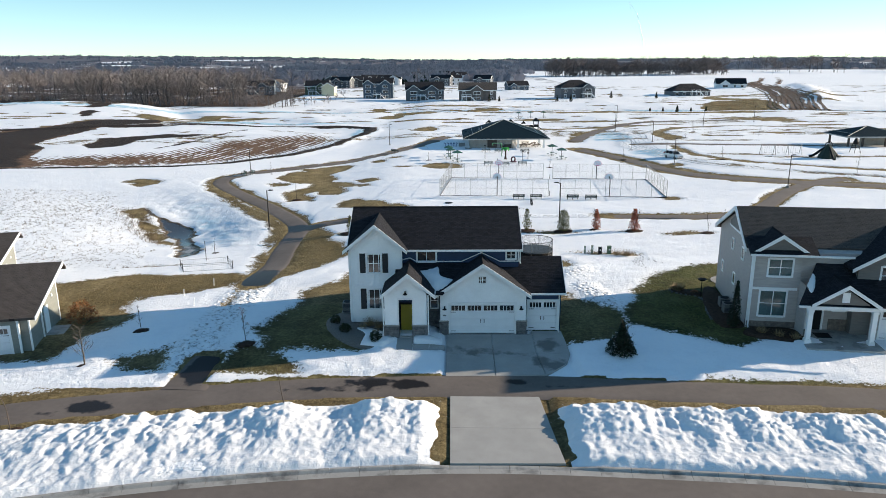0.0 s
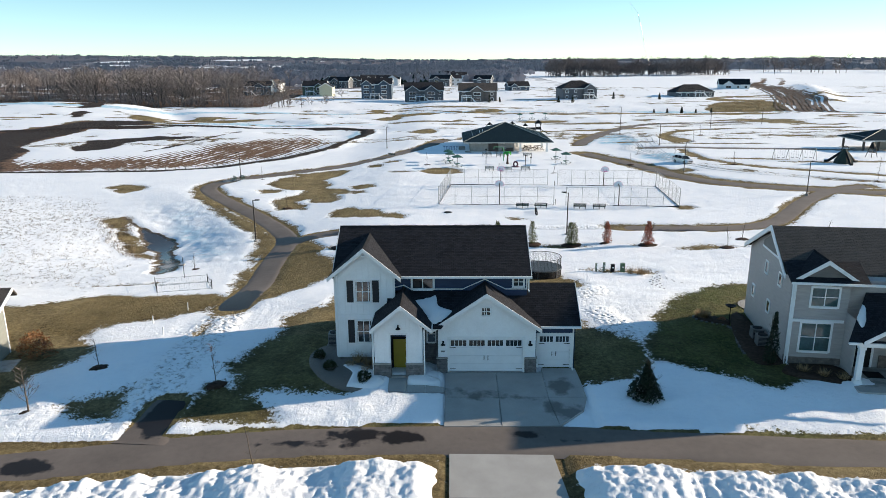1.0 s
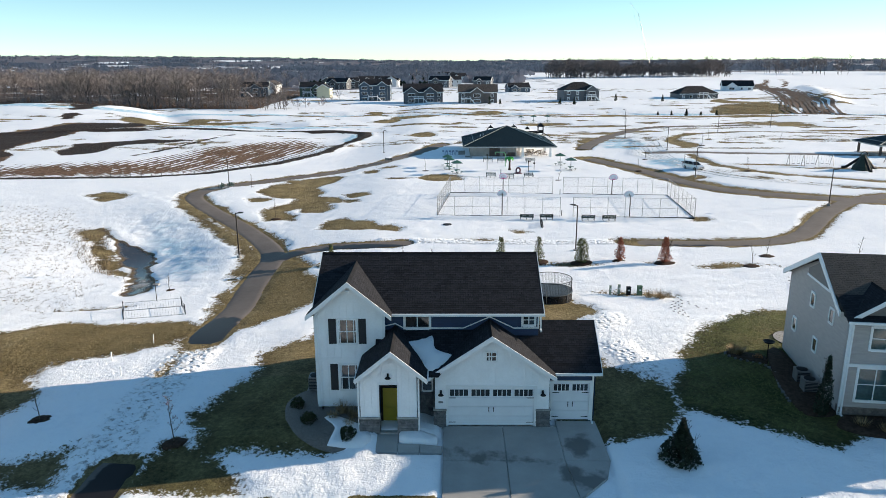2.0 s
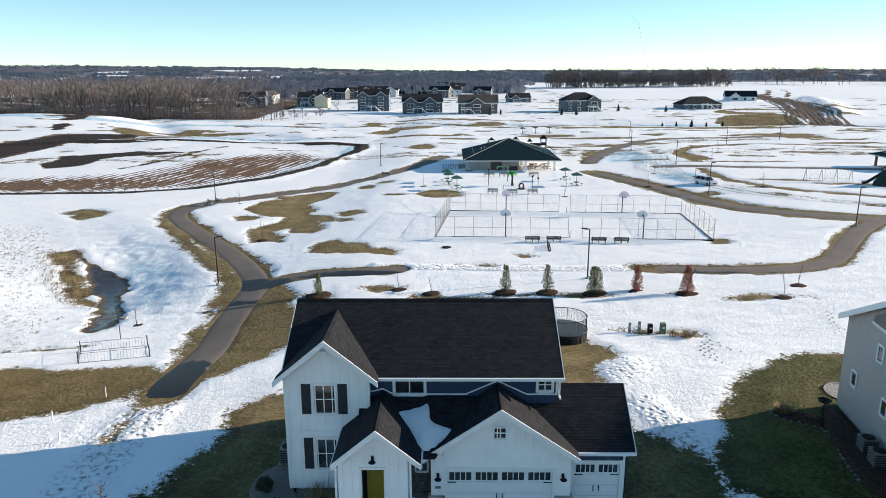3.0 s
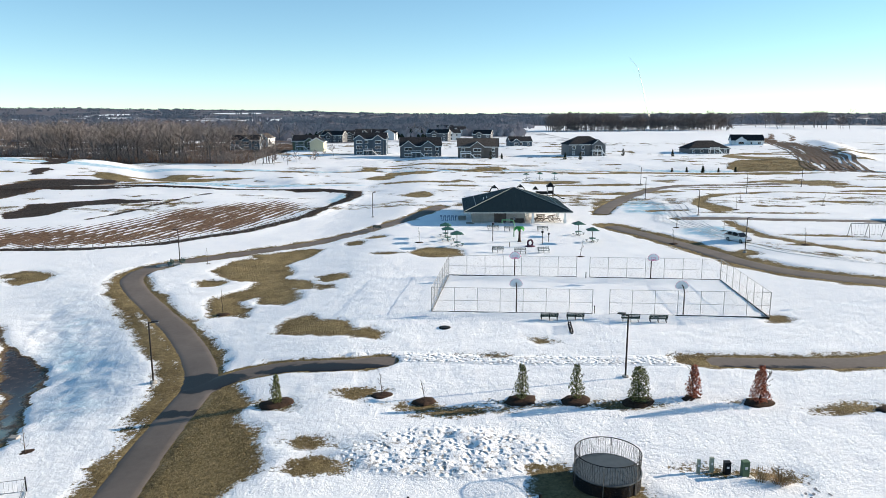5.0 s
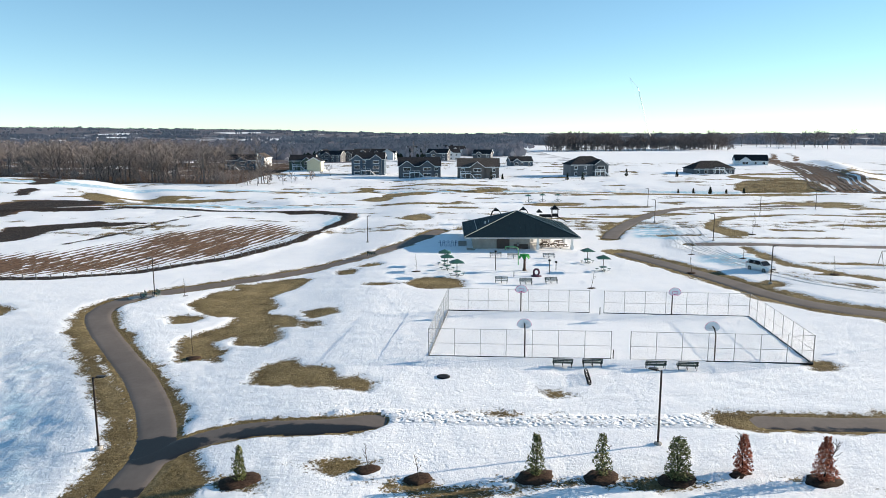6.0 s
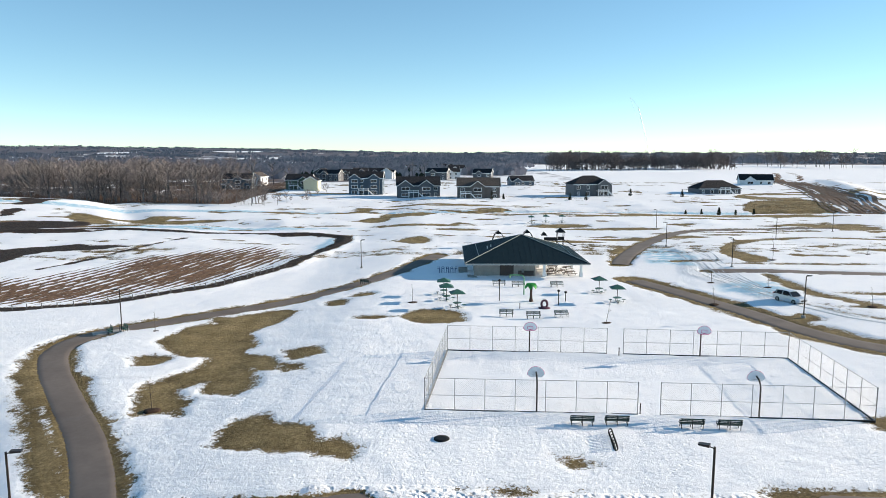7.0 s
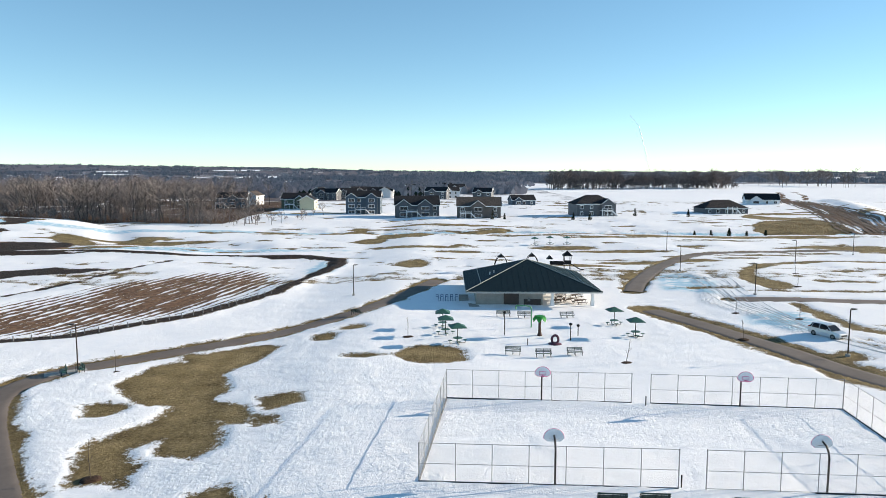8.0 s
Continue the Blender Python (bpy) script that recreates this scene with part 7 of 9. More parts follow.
# ---- park furniture ----
def lamp_post(x, y, arm, height=5.45):
    z = level(x, y)
    t = thing("street_lamp", "dark bronze park lamp post with a flat head", "lamp", pose(x, y, z, 0, 0, arm), "park lamp posts")
    part("base", Shape().lathe([(0.27, -0.1), (0.27, 0.28), (0.2, 0.32)], 12), M_CONC if arm != 181 else M_BRONZE, t)
    part("pole", Shape().tube((0, 0, 0.3), (0, 0, height), 0.075, 0.065, 8), M_BRONZE, t)
    part("arm", Shape().tube((0, 0, height - 0.1), (0.35, 0, height - 0.02), 0.035, None, 6), M_BRONZE, t)
    hd = part("lamp_head", Shape().prism([(0.25, height - 0.06), (0.85, height - 0.02), (0.85, height + 0.05), (0.25, height + 0.09)], 1, -0.17, 0.17), M_BRONZE, t)
    part("lens", Shape().box(0.35, 0.8, -0.13, 0.13, height - 0.07, height - 0.045), M_TRIM, hd)
    return t


for x, y, arm in ((14.5, 91.2, 150), (-24.8, 92.7, 10), (-40.4, 139.9, 180), (45.8, 143.6, 20), (52.0, 182.2, 180), (80, 225.5, 180), (49, 211.5, 180), (58.7, 252, 160), (103.4, 243.3, 10), (-16.2, 185.3, 40), (56.5, 116.5, 10), (88, 118, 170)):
    lamp_post(x, y, arm)


def bench(x, y, turn, label="dark metal park bench with slatted seat", mat=None, length=1.85, group="park benches"):
    mat = mat or M_BENCH
    t = thing("bench", label, "bench", pose(x, y, level(x, y) + 0.05, 0, 0, turn), group)
    L = length / 2
    for i in range(4):
        part("seat_slat", Shape().box(-L, L, -0.24 + i * 0.125, -0.14 + i * 0.125, 0.43, 0.46), mat, t)
    for i in range(3):
        zz = 0.55 + i * 0.14
        part("back_slat", Shape().box(-L, L, 0.27 + i * 0.02, 0.30 + i * 0.02, zz, zz + 0.10), mat, t)
    for s in (-L + 0.12, 0, L - 0.12):
        f = Shape()
        f.path([(s, -0.25, 0), (s, -0.22, 0.42), (s, 0.26, 0.42)], 0.03, 5)
        f.path([(s, 0.28, 0), (s, 0.26, 0.42), (s, 0.33, 0.94)], 0.03, 5)
        part("bench_frame", f, M_BLACK, t)
    for s in (-L + 0.06, L - 0.06):
        part("armrest", Shape().path([(s, -0.22, 0.42), (s, -0.2, 0.64), (s, 0.3, 0.64)], 0.022, 5), M_BLACK, t)
    return t


M_BENCH = plain("weathered_green_slats", (0.035, 0.055, 0.045), 0.6, 0.3, 0, 0.25, 2.0)
M_GREEN = plain("green_powder_coat", (0.02, 0.10, 0.07), 0.5, 0.4, 0, 0.15, 2.0)
M_PALEBENCH = plain("frosted_grey_green_slats", (0.20, 0.23, 0.21), 0.6, 0.3, 0, 0.2, 2.0)
for x, y in ((10.6, 107.6), (13.3, 107.6), (18.9, 107.0), (21.7, 106.8)):
    bench(x, y, 176)
for x, y, a in ((7.7, 144.3, 172), (11.1, 143.2, 180), (14.8, 143.9, 188)):
    bench(x, y, a + 180, "grey-green park bench facing the play area", M_PALEBENCH)
for x, y, a in ((8.3, 166.0, 0), (11.3, 165.0, 0), (17.4, 164.8, 8)):
    bench(x, y, a, "frosted bench in front of the shelter", M_PALEBENCH, 2.1)
for x, y, a in ((-41.6, 138.9, -55), (-40.3, 139.9, -50)):
    bench(x, y + 0.2, a, "green bench on a concrete pad beside the trail", M_GREEN)
tagged(part("bench_pad", Shape().prism([(-43.2, 138.2), (-39.6, 140.4), (-40.4, 141.8), (-44.0, 139.6)], 2, level(-41, 139.6) - 0.1, level(-41, 139.6) + 0.06), M_CONC), "concrete pad under two benches", "pad", kind="structure")
bench(-13.4, 168.0, 150, "dark bench beside the curving trail", M_BENCH)


M_FENCE = plain("fence_steel", (0.40, 0.40, 0.40), 0.45, 0.5, 0.5, 0.15, 5.0)


def chain_fence(label, ax, ay, bx, by, bays, strip=(0, 1)):
    """Chain-link fence: posts, three rails and woven wire."""
    t = thing("chain_link_fence", label, "fence", group="fence round the sports court")
    za, zb = -1.02, -1.02
    H = 2.85
    ln = math.hypot(bx - ax, by - ay)
    at = lambda f, h: (ax + (bx - ax) * f, ay + (by - ay) * f, za + (zb - za) * f + h)
    for i in range(bays + 1):
        part("post", Shape().tube(at(i / bays, -0.1), at(i / bays, H + 0.04), 0.030 if 0 < i < bays else 0.042, None, 6), M_FENCE, t)
    for h in (0.20, H / 2, H):
        part("rail", Shape().tube(at(0, h), at(1, h), 0.019, None, 6), M_FENCE, t)
    # added raised dark strip, stands for the melted-out mow strip below the rail
    lo, hi = strip
    dx, dy = (bx - ax) / ln * 0.05, (by - ay) / ln * 0.05
    q = [at(lo, 0), at(hi, 0)]
    ks = Shape()
    for (px, py, pz), (qx, qy, qz) in ((q[0], q[1]),):
        for h in (0.02, 0.20):
            ks.v += [(px + dy, py - dx, pz + h), (qx + dy, qy - dx, qz + h), (qx - dy, qy + dx, qz + h), (px - dy, py + dx, pz + h)]
    ks.f = [(3, 2, 1, 0), (4, 5, 6, 7), (0, 1, 5, 4), (1, 2, 6, 5), (2, 3, 7, 6), (3, 0, 4, 7)]
    part("kick_board", ks, M_BRONZE, t, "dark kick board along the foot of the fence")
    pitch = 0.16
    n = int(ln / pitch)
    k = int(H / pitch)
    p0, p1 = [], []
    for i in range(-k, n):
        for s in (0, 1):
            f0, f1 = i * pitch / ln, (i + k) * pitch / ln
            h0, h1 = 0.06, H
            a, b = f0, f1
            if a < 0:
                h0 += (0 - a) / (b - a) * (H - 0.06)
                a = 0
            if b > 1:
                h1 -= (b - 1) / (f1 - f0) * (H - 0.06)
                b = 1
            if b - a < 1e-4:
                continue
            if s:
                h0, h1 = H + 0.06 - h0, H + 0.06 - h1
            p0.append(at(a, h0))
            p1.append(at(b, h1))
    r = np.full(len(p0), 0.0026)
    V, F = prisms(p0, p1, r, r, 3)
    w = tagged(new("wire_mesh", raw_mesh("wire_mesh", V, F, M_WIRE, False)), kind="stuff")
    w.parent = t
    return t


chain_fence("tall galvanised chain-link fence along the court", -1.75, 110.7, 15.5, 109.75, 7)
chain_fence("galvanised chain-link fence beside the court gateway", 17.3, 109.65, 33.9, 108.5, 7, (0.42, 1))
chain_fence("galvanised chain-link fence at the court end", -1.75, 110.7, 0.1, 128.4, 7)
chain_fence("far run of galvanised chain-link fence", 0.1, 128.4, 16.9, 127.2, 7)
chain_fence("far chain-link fence run past the gateway", 18.6, 127.05, 35.2, 125.6, 7)
chain_fence("chain-link fence closing the court end", 33.9, 108.5, 35.2, 125.6, 7)


def hoop(x, y, face, label, rim_col, back):
    """Gooseneck basketball hoop with a fan-shaped board. face: the way the board looks."""
    t = thing("basketball_hoop", label, "hoop", pose(x, y, -1.02, 0, 0, face), "basketball hoops on the court")
    part("pole", Shape().path([(0, 0, -0.1), (0, 0, 2.45), (0, -0.12, 2.8), (0, -0.45, 3.1), (0, -0.95, 3.2)], 0.07, 8), M_GALV if back else M_BRONZE, t)
    out = [(-0.45, 2.75)] + [(0.70 * math.cos(a), 2.98 + 0.66 * math.sin(a)) for a in np.linspace(math.pi, 0, 13)] + [(0.45, 2.75)]
    b = part("backboard", Shape().prism(out, 1, -1.06, -1.01), M_BOARD, t)
    edge = Shape()
    edge.path([(px, -1.075, pz) for px, pz in out + out[:1]], 0.022, 4)
    edge.path([(-0.28, -1.075, 2.9), (-0.28, -1.075, 3.2), (0.28, -1.075, 3.2), (0.28, -1.075, 2.9), (-0.28, -1.075, 2.9)], 0.018, 4)
    part("board_marking", edge, rim_col, b)
    part("rim", Shape().path([(0.23 * math.cos(a), -1.33 + 0.23 * math.sin(a), 2.86) for a in np.linspace(0, 2 * math.pi, 17)], 0.015, 5).box(-0.06, 0.06, -1.12, -1.06, 2.8, 2.9), rim_col, t)
    part("brace", Shape().path([(0, -0.45, 3.1), (-0.35, -1.01, 2.95)], 0.02, 5).path([(0, -0.45, 3.1), (0.35, -1.01, 2.95)], 0.02, 5), M_GALV, t)


M_BOARD = plain("pale_grey_fan_board", (0.80, 0.82, 0.85), 0.45, 0.4, 0, 0.05, 2.0)
M_PINK = plain("faded_red_paint", (0.70, 0.12, 0.30), 0.5, 0.3, 0, 0.1, 3.0)
hoop(7.4, 110.25, 176 + 2, "gooseneck basketball hoop seen from behind", M_PINK, False)
hoop(25.1, 109.3, 176 + 2, "gooseneck basketball hoop seen from behind", M_PINK, False)
hoop(8.8, 127.7, -4, "basketball hoop with a faded red board marking", M_PINK, False)
hoop(26.4, 126.3, -4, "basketball hoop with a faded red board marking", M_PINK, False)
for x, y, h in ((15.75, 109.9, 1.0), (18.0, 126.4, 1.0), (9.9, 148.7, 0.9)):
    tagged(part("short_post", Shape().tube((x, y, -1.1), (x, y, -1.0 + h), 0.05, None, 8), M_BRONZE), "short dark post in the snow", "post")
# coil rack in line with the benches, and a drain cover
t = thing("bike_rack", "low dark coil bike rack standing in the snow", "bike rack", pose(12.25, 104.3, -0.98, 0, 0, 85))
part("base_rail", Shape().box(-1.5, 1.5, -0.05, 0.05, -0.05, 0.12), M_BLACK, t)
for i in range(6):
    part("loop", Shape().path([(-1.3 + i * 0.52 + 0.12 * math.cos(a), 0.14 * math.cos(a), 0.28 + 0.3 * math.sin(a)) for a in np.linspace(0, 2 * math.pi, 11)], 0.045, 6), M_BLACK, t)
tagged(part("drain_cover", Shape().lathe([(0.62, -0.95), (0.58, -0.80), (0.3, -0.80)], 18, (-0.3, 104.7, 0)), M_BLACK, smooth=True), "dark round drain cover melted out of the snow", "drain")


def umbrella_table(x, y, turn, label="green square umbrella over a picnic table", height=2.55, group="umbrella tables"):
    t = thing("umbrella_table", label, "table", pose(x, y, level(x, y) + 0.04, 0, 0, turn), group)
    part("pole", Shape().tube((0, 0, 0), (0, 0, height), 0.05, None, 8), M_BRONZE, t)
    c = Shape()
    h, r = height, 1.0
    c.poly([(-r, -r, h - 0.42), (r, -r, h - 0.42), (0, 0, h + 0.1)]).poly([(r, -r, h - 0.42), (r, r, h - 0.42), (0, 0, h + 0.1)])
    c.poly([(r, r, h - 0.42), (-r, r, h - 0.42), (0, 0, h + 0.1)]).poly([(-r, r, h - 0.42), (-r, -r, h - 0.42), (0, 0, h + 0.1)])
    c.poly([(-r, -r, h - 0.46), (-r, r, h - 0.46), (r, r, h - 0.46), (r, -r, h - 0.46)])
    for i in range(4):
        a, b = [(-r, -r), (r, -r), (r, r), (-r, r)][i], [(r, -r), (r, r), (-r, r), (-r, -r)][i]
        c.poly([(*a, h - 0.46), (*b, h - 0.46), (*b, h - 0.42), (*a, h - 0.42)])
    part("canopy", c, M_CANOPY, t)
    part("tabletop", Shape().lathe([(0.62, 0.72), (0.62, 0.77)], 8), M_GREEN, t)
    for k in range(4):
        a = k * math.pi / 2
        dx, dy = math.cos(a), math.sin(a)
        part("seat", Shape().lathe([(0.26, 0.43), (0.26, 0.47)], 8, (dx * 0.95, dy * 0.95, 0)), M_GREEN, t)
        part("leg", Shape().path([(dx * 0.15, dy * 0.15, 0.1), (dx * 0.95, dy * 0.95, 0.1), (dx * 0.95, dy * 0.95, 0.43)], 0.03, 5), M_BLACK, t)
    return t


M_CANOPY = plain("teal_green_canopy", (0.035, 0.125, 0.095), 0.6, 0.3, 0, 0.15, 1.5)
first = umbrella_table(-0.1, 154.3, 5)
for x, y, a in ((1.4, 149.6, 10), (-0.5, 158.6, 0), (23.1, 160.2, 8), (24.2, 153.3, 0), (25.4, 268, 0), (30.1, 270, 0), (34.9, 269, 0)):
    copy_thing(first, pose(x, y, level(x, y) + 0.04, 0, 0, a))


def spray_palm(x, y):
    t = thing("spray_feature", "palm-shaped spray feature with bright green crown", "play feature", pose(x, y, level(x, y)))
    part("trunk", Shape().lathe([(0.42, -0.05), (0.3, 0.2), (0.2, 0.6), (0.17, 1.6), (0.22, 2.2), (0.16, 2.35)], 10), plain("brown_moulded_trunk", (0.07, 0.038, 0.028), 0.7), t, smooth=True)
    for k in range(7):
        a = k * 2 * math.pi / 7
        s = Shape()
        for r0, z0, r1, z1, w0, w1 in ((0.05, 2.75, 0.5, 2.7, 0.16, 0.42), (0.5, 2.7, 0.85, 2.35, 0.42, 0.30), (0.85, 2.35, 0.95, 2.05, 0.30, 0.05)):
            ca, sa = math.cos(a), math.sin(a)
            q = [(ca * r0 - sa * w0, sa * r0 + ca * w0, z0), (ca * r1 - sa * w1, sa * r1 + ca * w1, z1), (ca * r1 + sa * w1, sa * r1 - ca * w1, z1), (ca * r0 + sa * w0, sa * r0 - ca * w0, z0)]
            s.poly(q).poly([(p[0], p[1], p[2] - 0.05) for p in q[::-1]])
        part("frond", s, plain("bright_green_frond", (0.02, 0.30, 0.05), 0.5), t)


spray_palm(12.0, 153.7)


def splash_ring(x, y):
    t = thing("spray_ring", "maroon arch-shaped spray feature on a low base", "play feature", pose(x, y, level(x, y)))
    m = plain("maroon_plastic", (0.10, 0.035, 0.055), 0.5)
    part("base", Shape().lathe([(0.95, -0.05), (0.8, 0.18), (0.35, 0.32)], 14), m, t, smooth=True)
    part("ring", Shape().path([(0.40 * math.cos(a), 0, 0.68 + 0.52 * math.sin(a)) for a in np.linspace(0, 2 * math.pi, 21)], 0.15, 8), m, t)


splash_ring(13.3, 149.2)
for x, y, h, lab in ((7.5, 154.0, 3.0, "dark signal pole with a round lamp in the play area"), (15.5, 151.0, 2.1, "slim spray post with a curved head"), (16.9, 153.5, 1.4, "short spray post in the play area")):
    t = thing("spray_post", lab, "post", pose(x, y, level(x, y)))
    part("pole", Shape().tube((0, 0, -0.1), (0, 0, h), 0.06, None, 8), M_BRONZE, t)
    part("head", Shape().lathe([(0.05, h - 0.1), (0.2, h), (0.2, h + 0.18), (0.05, h + 0.25)], 10), M_BLACK, t)
t = thing("spray_arch", "light green curved spray pipe", "play feature", pose(10.6, 158.5, level(10.6, 158)))
part("pipe", Shape().path([(0.9, 0, 0), (0.9, 0, 2.6), (0.7, 0, 3.0), (0, 0, 3.1), (-1.2, 0, 3.1), (-1.2, 0, 2.6)], 0.09, 8), plain("pale_green_pipe", (0.10, 0.30, 0.16), 0.5), t)
t = thing("bike_rack", "dark blue wave-shaped bike rack in the shade", "bike rack", pose(-0.2, 178.6, level(0, 178)))
for row in range(2):
    pts = []
    for i in range(9):
        xx = -1.6 + i * 0.4
        pts += [(xx, row * 1.6, 0.05 if i % 2 else 0.85), (xx + 0.4, row * 1.6, 0.05 if i % 2 else 0.85)]
    part("wave_rail", Shape().path(pts, 0.05, 6), plain("dark_blue_paint", (0.02, 0.04, 0.14), 0.5), t)


# ---- the park shelter ----
def shelter(x0, x1, y0, y1, z, eave, apex, label, walls=True):
    t = thing("pavilion", label, "pavilion")
    e, a = z + eave, z + apex
    cx, cy = (x0 + x1) / 2, (y0 + y1) / 2
    corners = [(x0, y0, e), (x1, y0, e), (x1, y1, e), (x0, y1, e)]
    for i in range(4):
        p, q = corners[i], corners[(i + 1) % 4]
        r = part("roof", Shape().slab([p, q, (cx, cy, a)], 0.22), M_METALROOF, t, "dark green standing-seam roof slope")
        n = 22
        for k in range(1, n):
            f = k / n
            bx, by = p[0] + (q[0] - p[0]) * f, p[1] + (q[1] - p[1]) * f
            g = 1 - abs(2 * f - 1)
            mx, my = (p[0] + q[0]) / 2, (p[1] + q[1]) / 2
            part("standing_seam", Shape().tube((bx, by, e + 0.01), (bx + (cx - mx) * g, by + (cy - my) * g, e + (a - e) * g + 0.008), 0.010, None, 4, False), M_METALROOF, r)
        part("hip_cap", Shape().tube((*p[:2], e + 0.02), (cx, cy, a + 0.02), 0.06, None, 5), M_HIPCAP, t)
        out = 0.06
        part("fascia", Shape().prism([(0, 0), (math.dist(p, q), 0), (math.dist(p, q), 0.2), (0, 0.2)], 1, -out, 0.0), M_FASCIA, t).matrix_basis = Matrix.Translation((p[0], p[1], e - 0.24)) @ Matrix.Rotation(math.atan2(q[1] - p[1], q[0] - p[0]), 4, 'Z')
    part("soffit", Shape().prism([(x0 + 0.1, y0 + 0.1), (x1 - 0.1, y0 + 0.1), (x1 - 0.1, y1 - 0.1), (x0 + 0.1, y1 - 0.1)], 2, e - 0.32, e - 0.26), M_TRIM, t)
    for sx, ex in ((x0, 0.23), (x1, -0.23)):
        gx, gz = sx + ex * (x1 - x0) / 2, e + (a - e) * 0.23 + 0.07
        part("snow_guard", Shape().tube((gx, y0 + 0.25 * (cy - y0), gz), (gx, y1 - 0.25 * (cy - y0), gz), 0.06, None, 5), M_HIPCAP, t)
    part("floor_slab", Shape().box(x0 + 0.5, x1 - 0.4, y0 + 0.7, y1 - 0.7, z - 0.2, z + 0.09), M_CONC, t)
    return t


M_FASCIA = plain("stone_grey_fascia", (0.40, 0.40, 0.38), 0.6, 0.3, 0, 0.06, 2.0)
M_HIPCAP = plain("pale_metal_trim", (0.30, 0.33, 0.33), 0.5, 0.4, 0.2, 0.08, 2.0)
M_BEIGE = plain("beige_block_wall", (0.36, 0.335, 0.30), 0.8, 0.2, 0, 0.12, 1.2)
M_BROWN = plain("brown_door_paint", (0.09, 0.065, 0.055), 0.6, 0.3, 0, 0.15, 2.0)
PZ = level(14, 176)
pv = shelter(3.0, 24.3, 173.0, 195.2, PZ, 2.65, 6.35, "park pavilion with a dark green hip roof and open picnic bay")
w = Shape().box(4.7, 15.3, 175.5, 175.75, PZ, PZ + 2.4)
part("wall", w, M_BEIGE, pv, "beige masonry wall")
part("wall", Shape().box(4.7, 4.95, 175.75, 193.0, PZ, PZ + 2.4), M_BEIGE, pv, "beige masonry wall")
part("wall", Shape().box(15.05, 15.3, 175.75, 184.0, PZ, PZ + 2.4), M_BEIGE, pv, "beige masonry wall")
part("wall", Shape().box(4.7, 23.5, 192.8, 193.05, PZ, PZ + 2.4), M_BEIGE, pv, "beige masonry wall")
part("door_recess", Shape().box(9.1, 11.5, 175.40, 175.52, PZ + 0.09, PZ + 2.3), M_BROWN, pv, "brown double doors")
part("drinking_fountain", Shape().box(12.9, 13.3, 175.2, 175.5, PZ + 0.7, PZ + 1.3), M_GALV, pv)
part("low_wall", Shape().box(12.3, 15.0, 175.42, 175.5, PZ + 0.09, PZ + 1.0), M_BROWN, pv)
for x, y in ((16.7, 174.6), (23.0, 174.4), (16.7, 184), (23.0, 184), (23.0, 192.5)):
    part("column", Shape().box(x - 0.2, x + 0.2, y - 0.2, y + 0.2, PZ, PZ + 2.4).box(x - 0.28, x + 0.28, y - 0.28, y + 0.28, PZ, PZ + 0.9), M_TRIM, pv)
for x, y, z in ((7.2, 181, 3.9), (7.9, 181.5, 4.1)):
    part("roof_vent", Shape().tube((x, y, PZ + z), (x, y, PZ + z + 0.7), 0.08, None, 8), M_TRIM, pv)


def picnic_table(x, y, turn, tilt=0.0):
    t = thing("picnic_table", "dark brown picnic table under the pavilion roof", "table", pose(x, y, PZ + 0.09 + (0.55 if tilt else 0), tilt, 0, turn), "picnic tables in the pavilion")
    part("tabletop", Shape().box(-0.95, 0.95, -0.38, 0.38, 0.70, 0.76), M_BROWN, t)
    for s in (-0.72, 0.72):
        part("seat", Shape().box(-0.95, 0.95, s - 0.13, s + 0.13, 0.40, 0.45), M_BROWN, t)
    for s in (-0.7, 0.7):
        part("leg", Shape().path([(s, -0.78, 0.03), (s, -0.6, 0.40), (s, -0.3, 0.70)], 0.035, 5).path([(s, 0.78, 0.03), (s, 0.6, 0.40), (s, 0.3, 0.70)], 0.035, 5), M_BLACK, t)
    return t


for x, y, a in ((17.9, 176.2, 15), (18.6, 179, 80), (20.0, 177.0, 60), (21.4, 176.0, 20), (19.2, 182, 0), (21.6, 181, 40)):
    picnic_table(x, y, a)
for i in range(5):
    s = part("ramp_step", Shape().box(2.0 + 0.0, 3.6, 178.6 + i * 0.45, 179.05 + i * 0.45, PZ - 0.1, PZ + 0.15 + i * 0.16), M_CONC, pv)

# ---- play area behind the pavilion, swings, climber and second shelter ----
t = thing("play_tower", "dark play tower with a peaked roof and slide", "play tower", pose(25.5, 213, level(25, 213)))
for dx, dy in ((-0.7, -0.7), (0.7, -0.7), (0.7, 0.7), (-0.7, 0.7)):
    part("post", Shape().tube((dx, dy, 0), (dx, dy, 3.4), 0.07, None, 6), M_BLACK, t)
part("deck", Shape().box(-0.8, 0.8, -0.8, 0.8, 1.5, 1.62), M_BLACK, t)
part("panel", Shape().box(-0.75, 0.75, -0.76, -0.7, 1.6, 2.3), M_BLACK, t)
part("roof", Shape().slab([(-1, -1, 3.3), (1, -1, 3.3), (0, 0, 4.3)], 0.08).slab([(1, -1, 3.3), (1, 1, 3.3), (0, 0, 4.3)], 0.08).slab([(1, 1, 3.3), (-1, 1, 3.3), (0, 0, 4.3)], 0.08).slab([(-1, 1, 3.3), (-1, -1, 3.3), (0, 0, 4.3)], 0.08), M_BLACK, t)
part("slide", Shape().prism([(0.8, 1.55), (3.0, 0.3), (3.6, 0.3), (3.6, 0.15), (2.9, 0.15), (0.8, 1.35)], 1, -0.4, 0.4), M_BLACK, t)
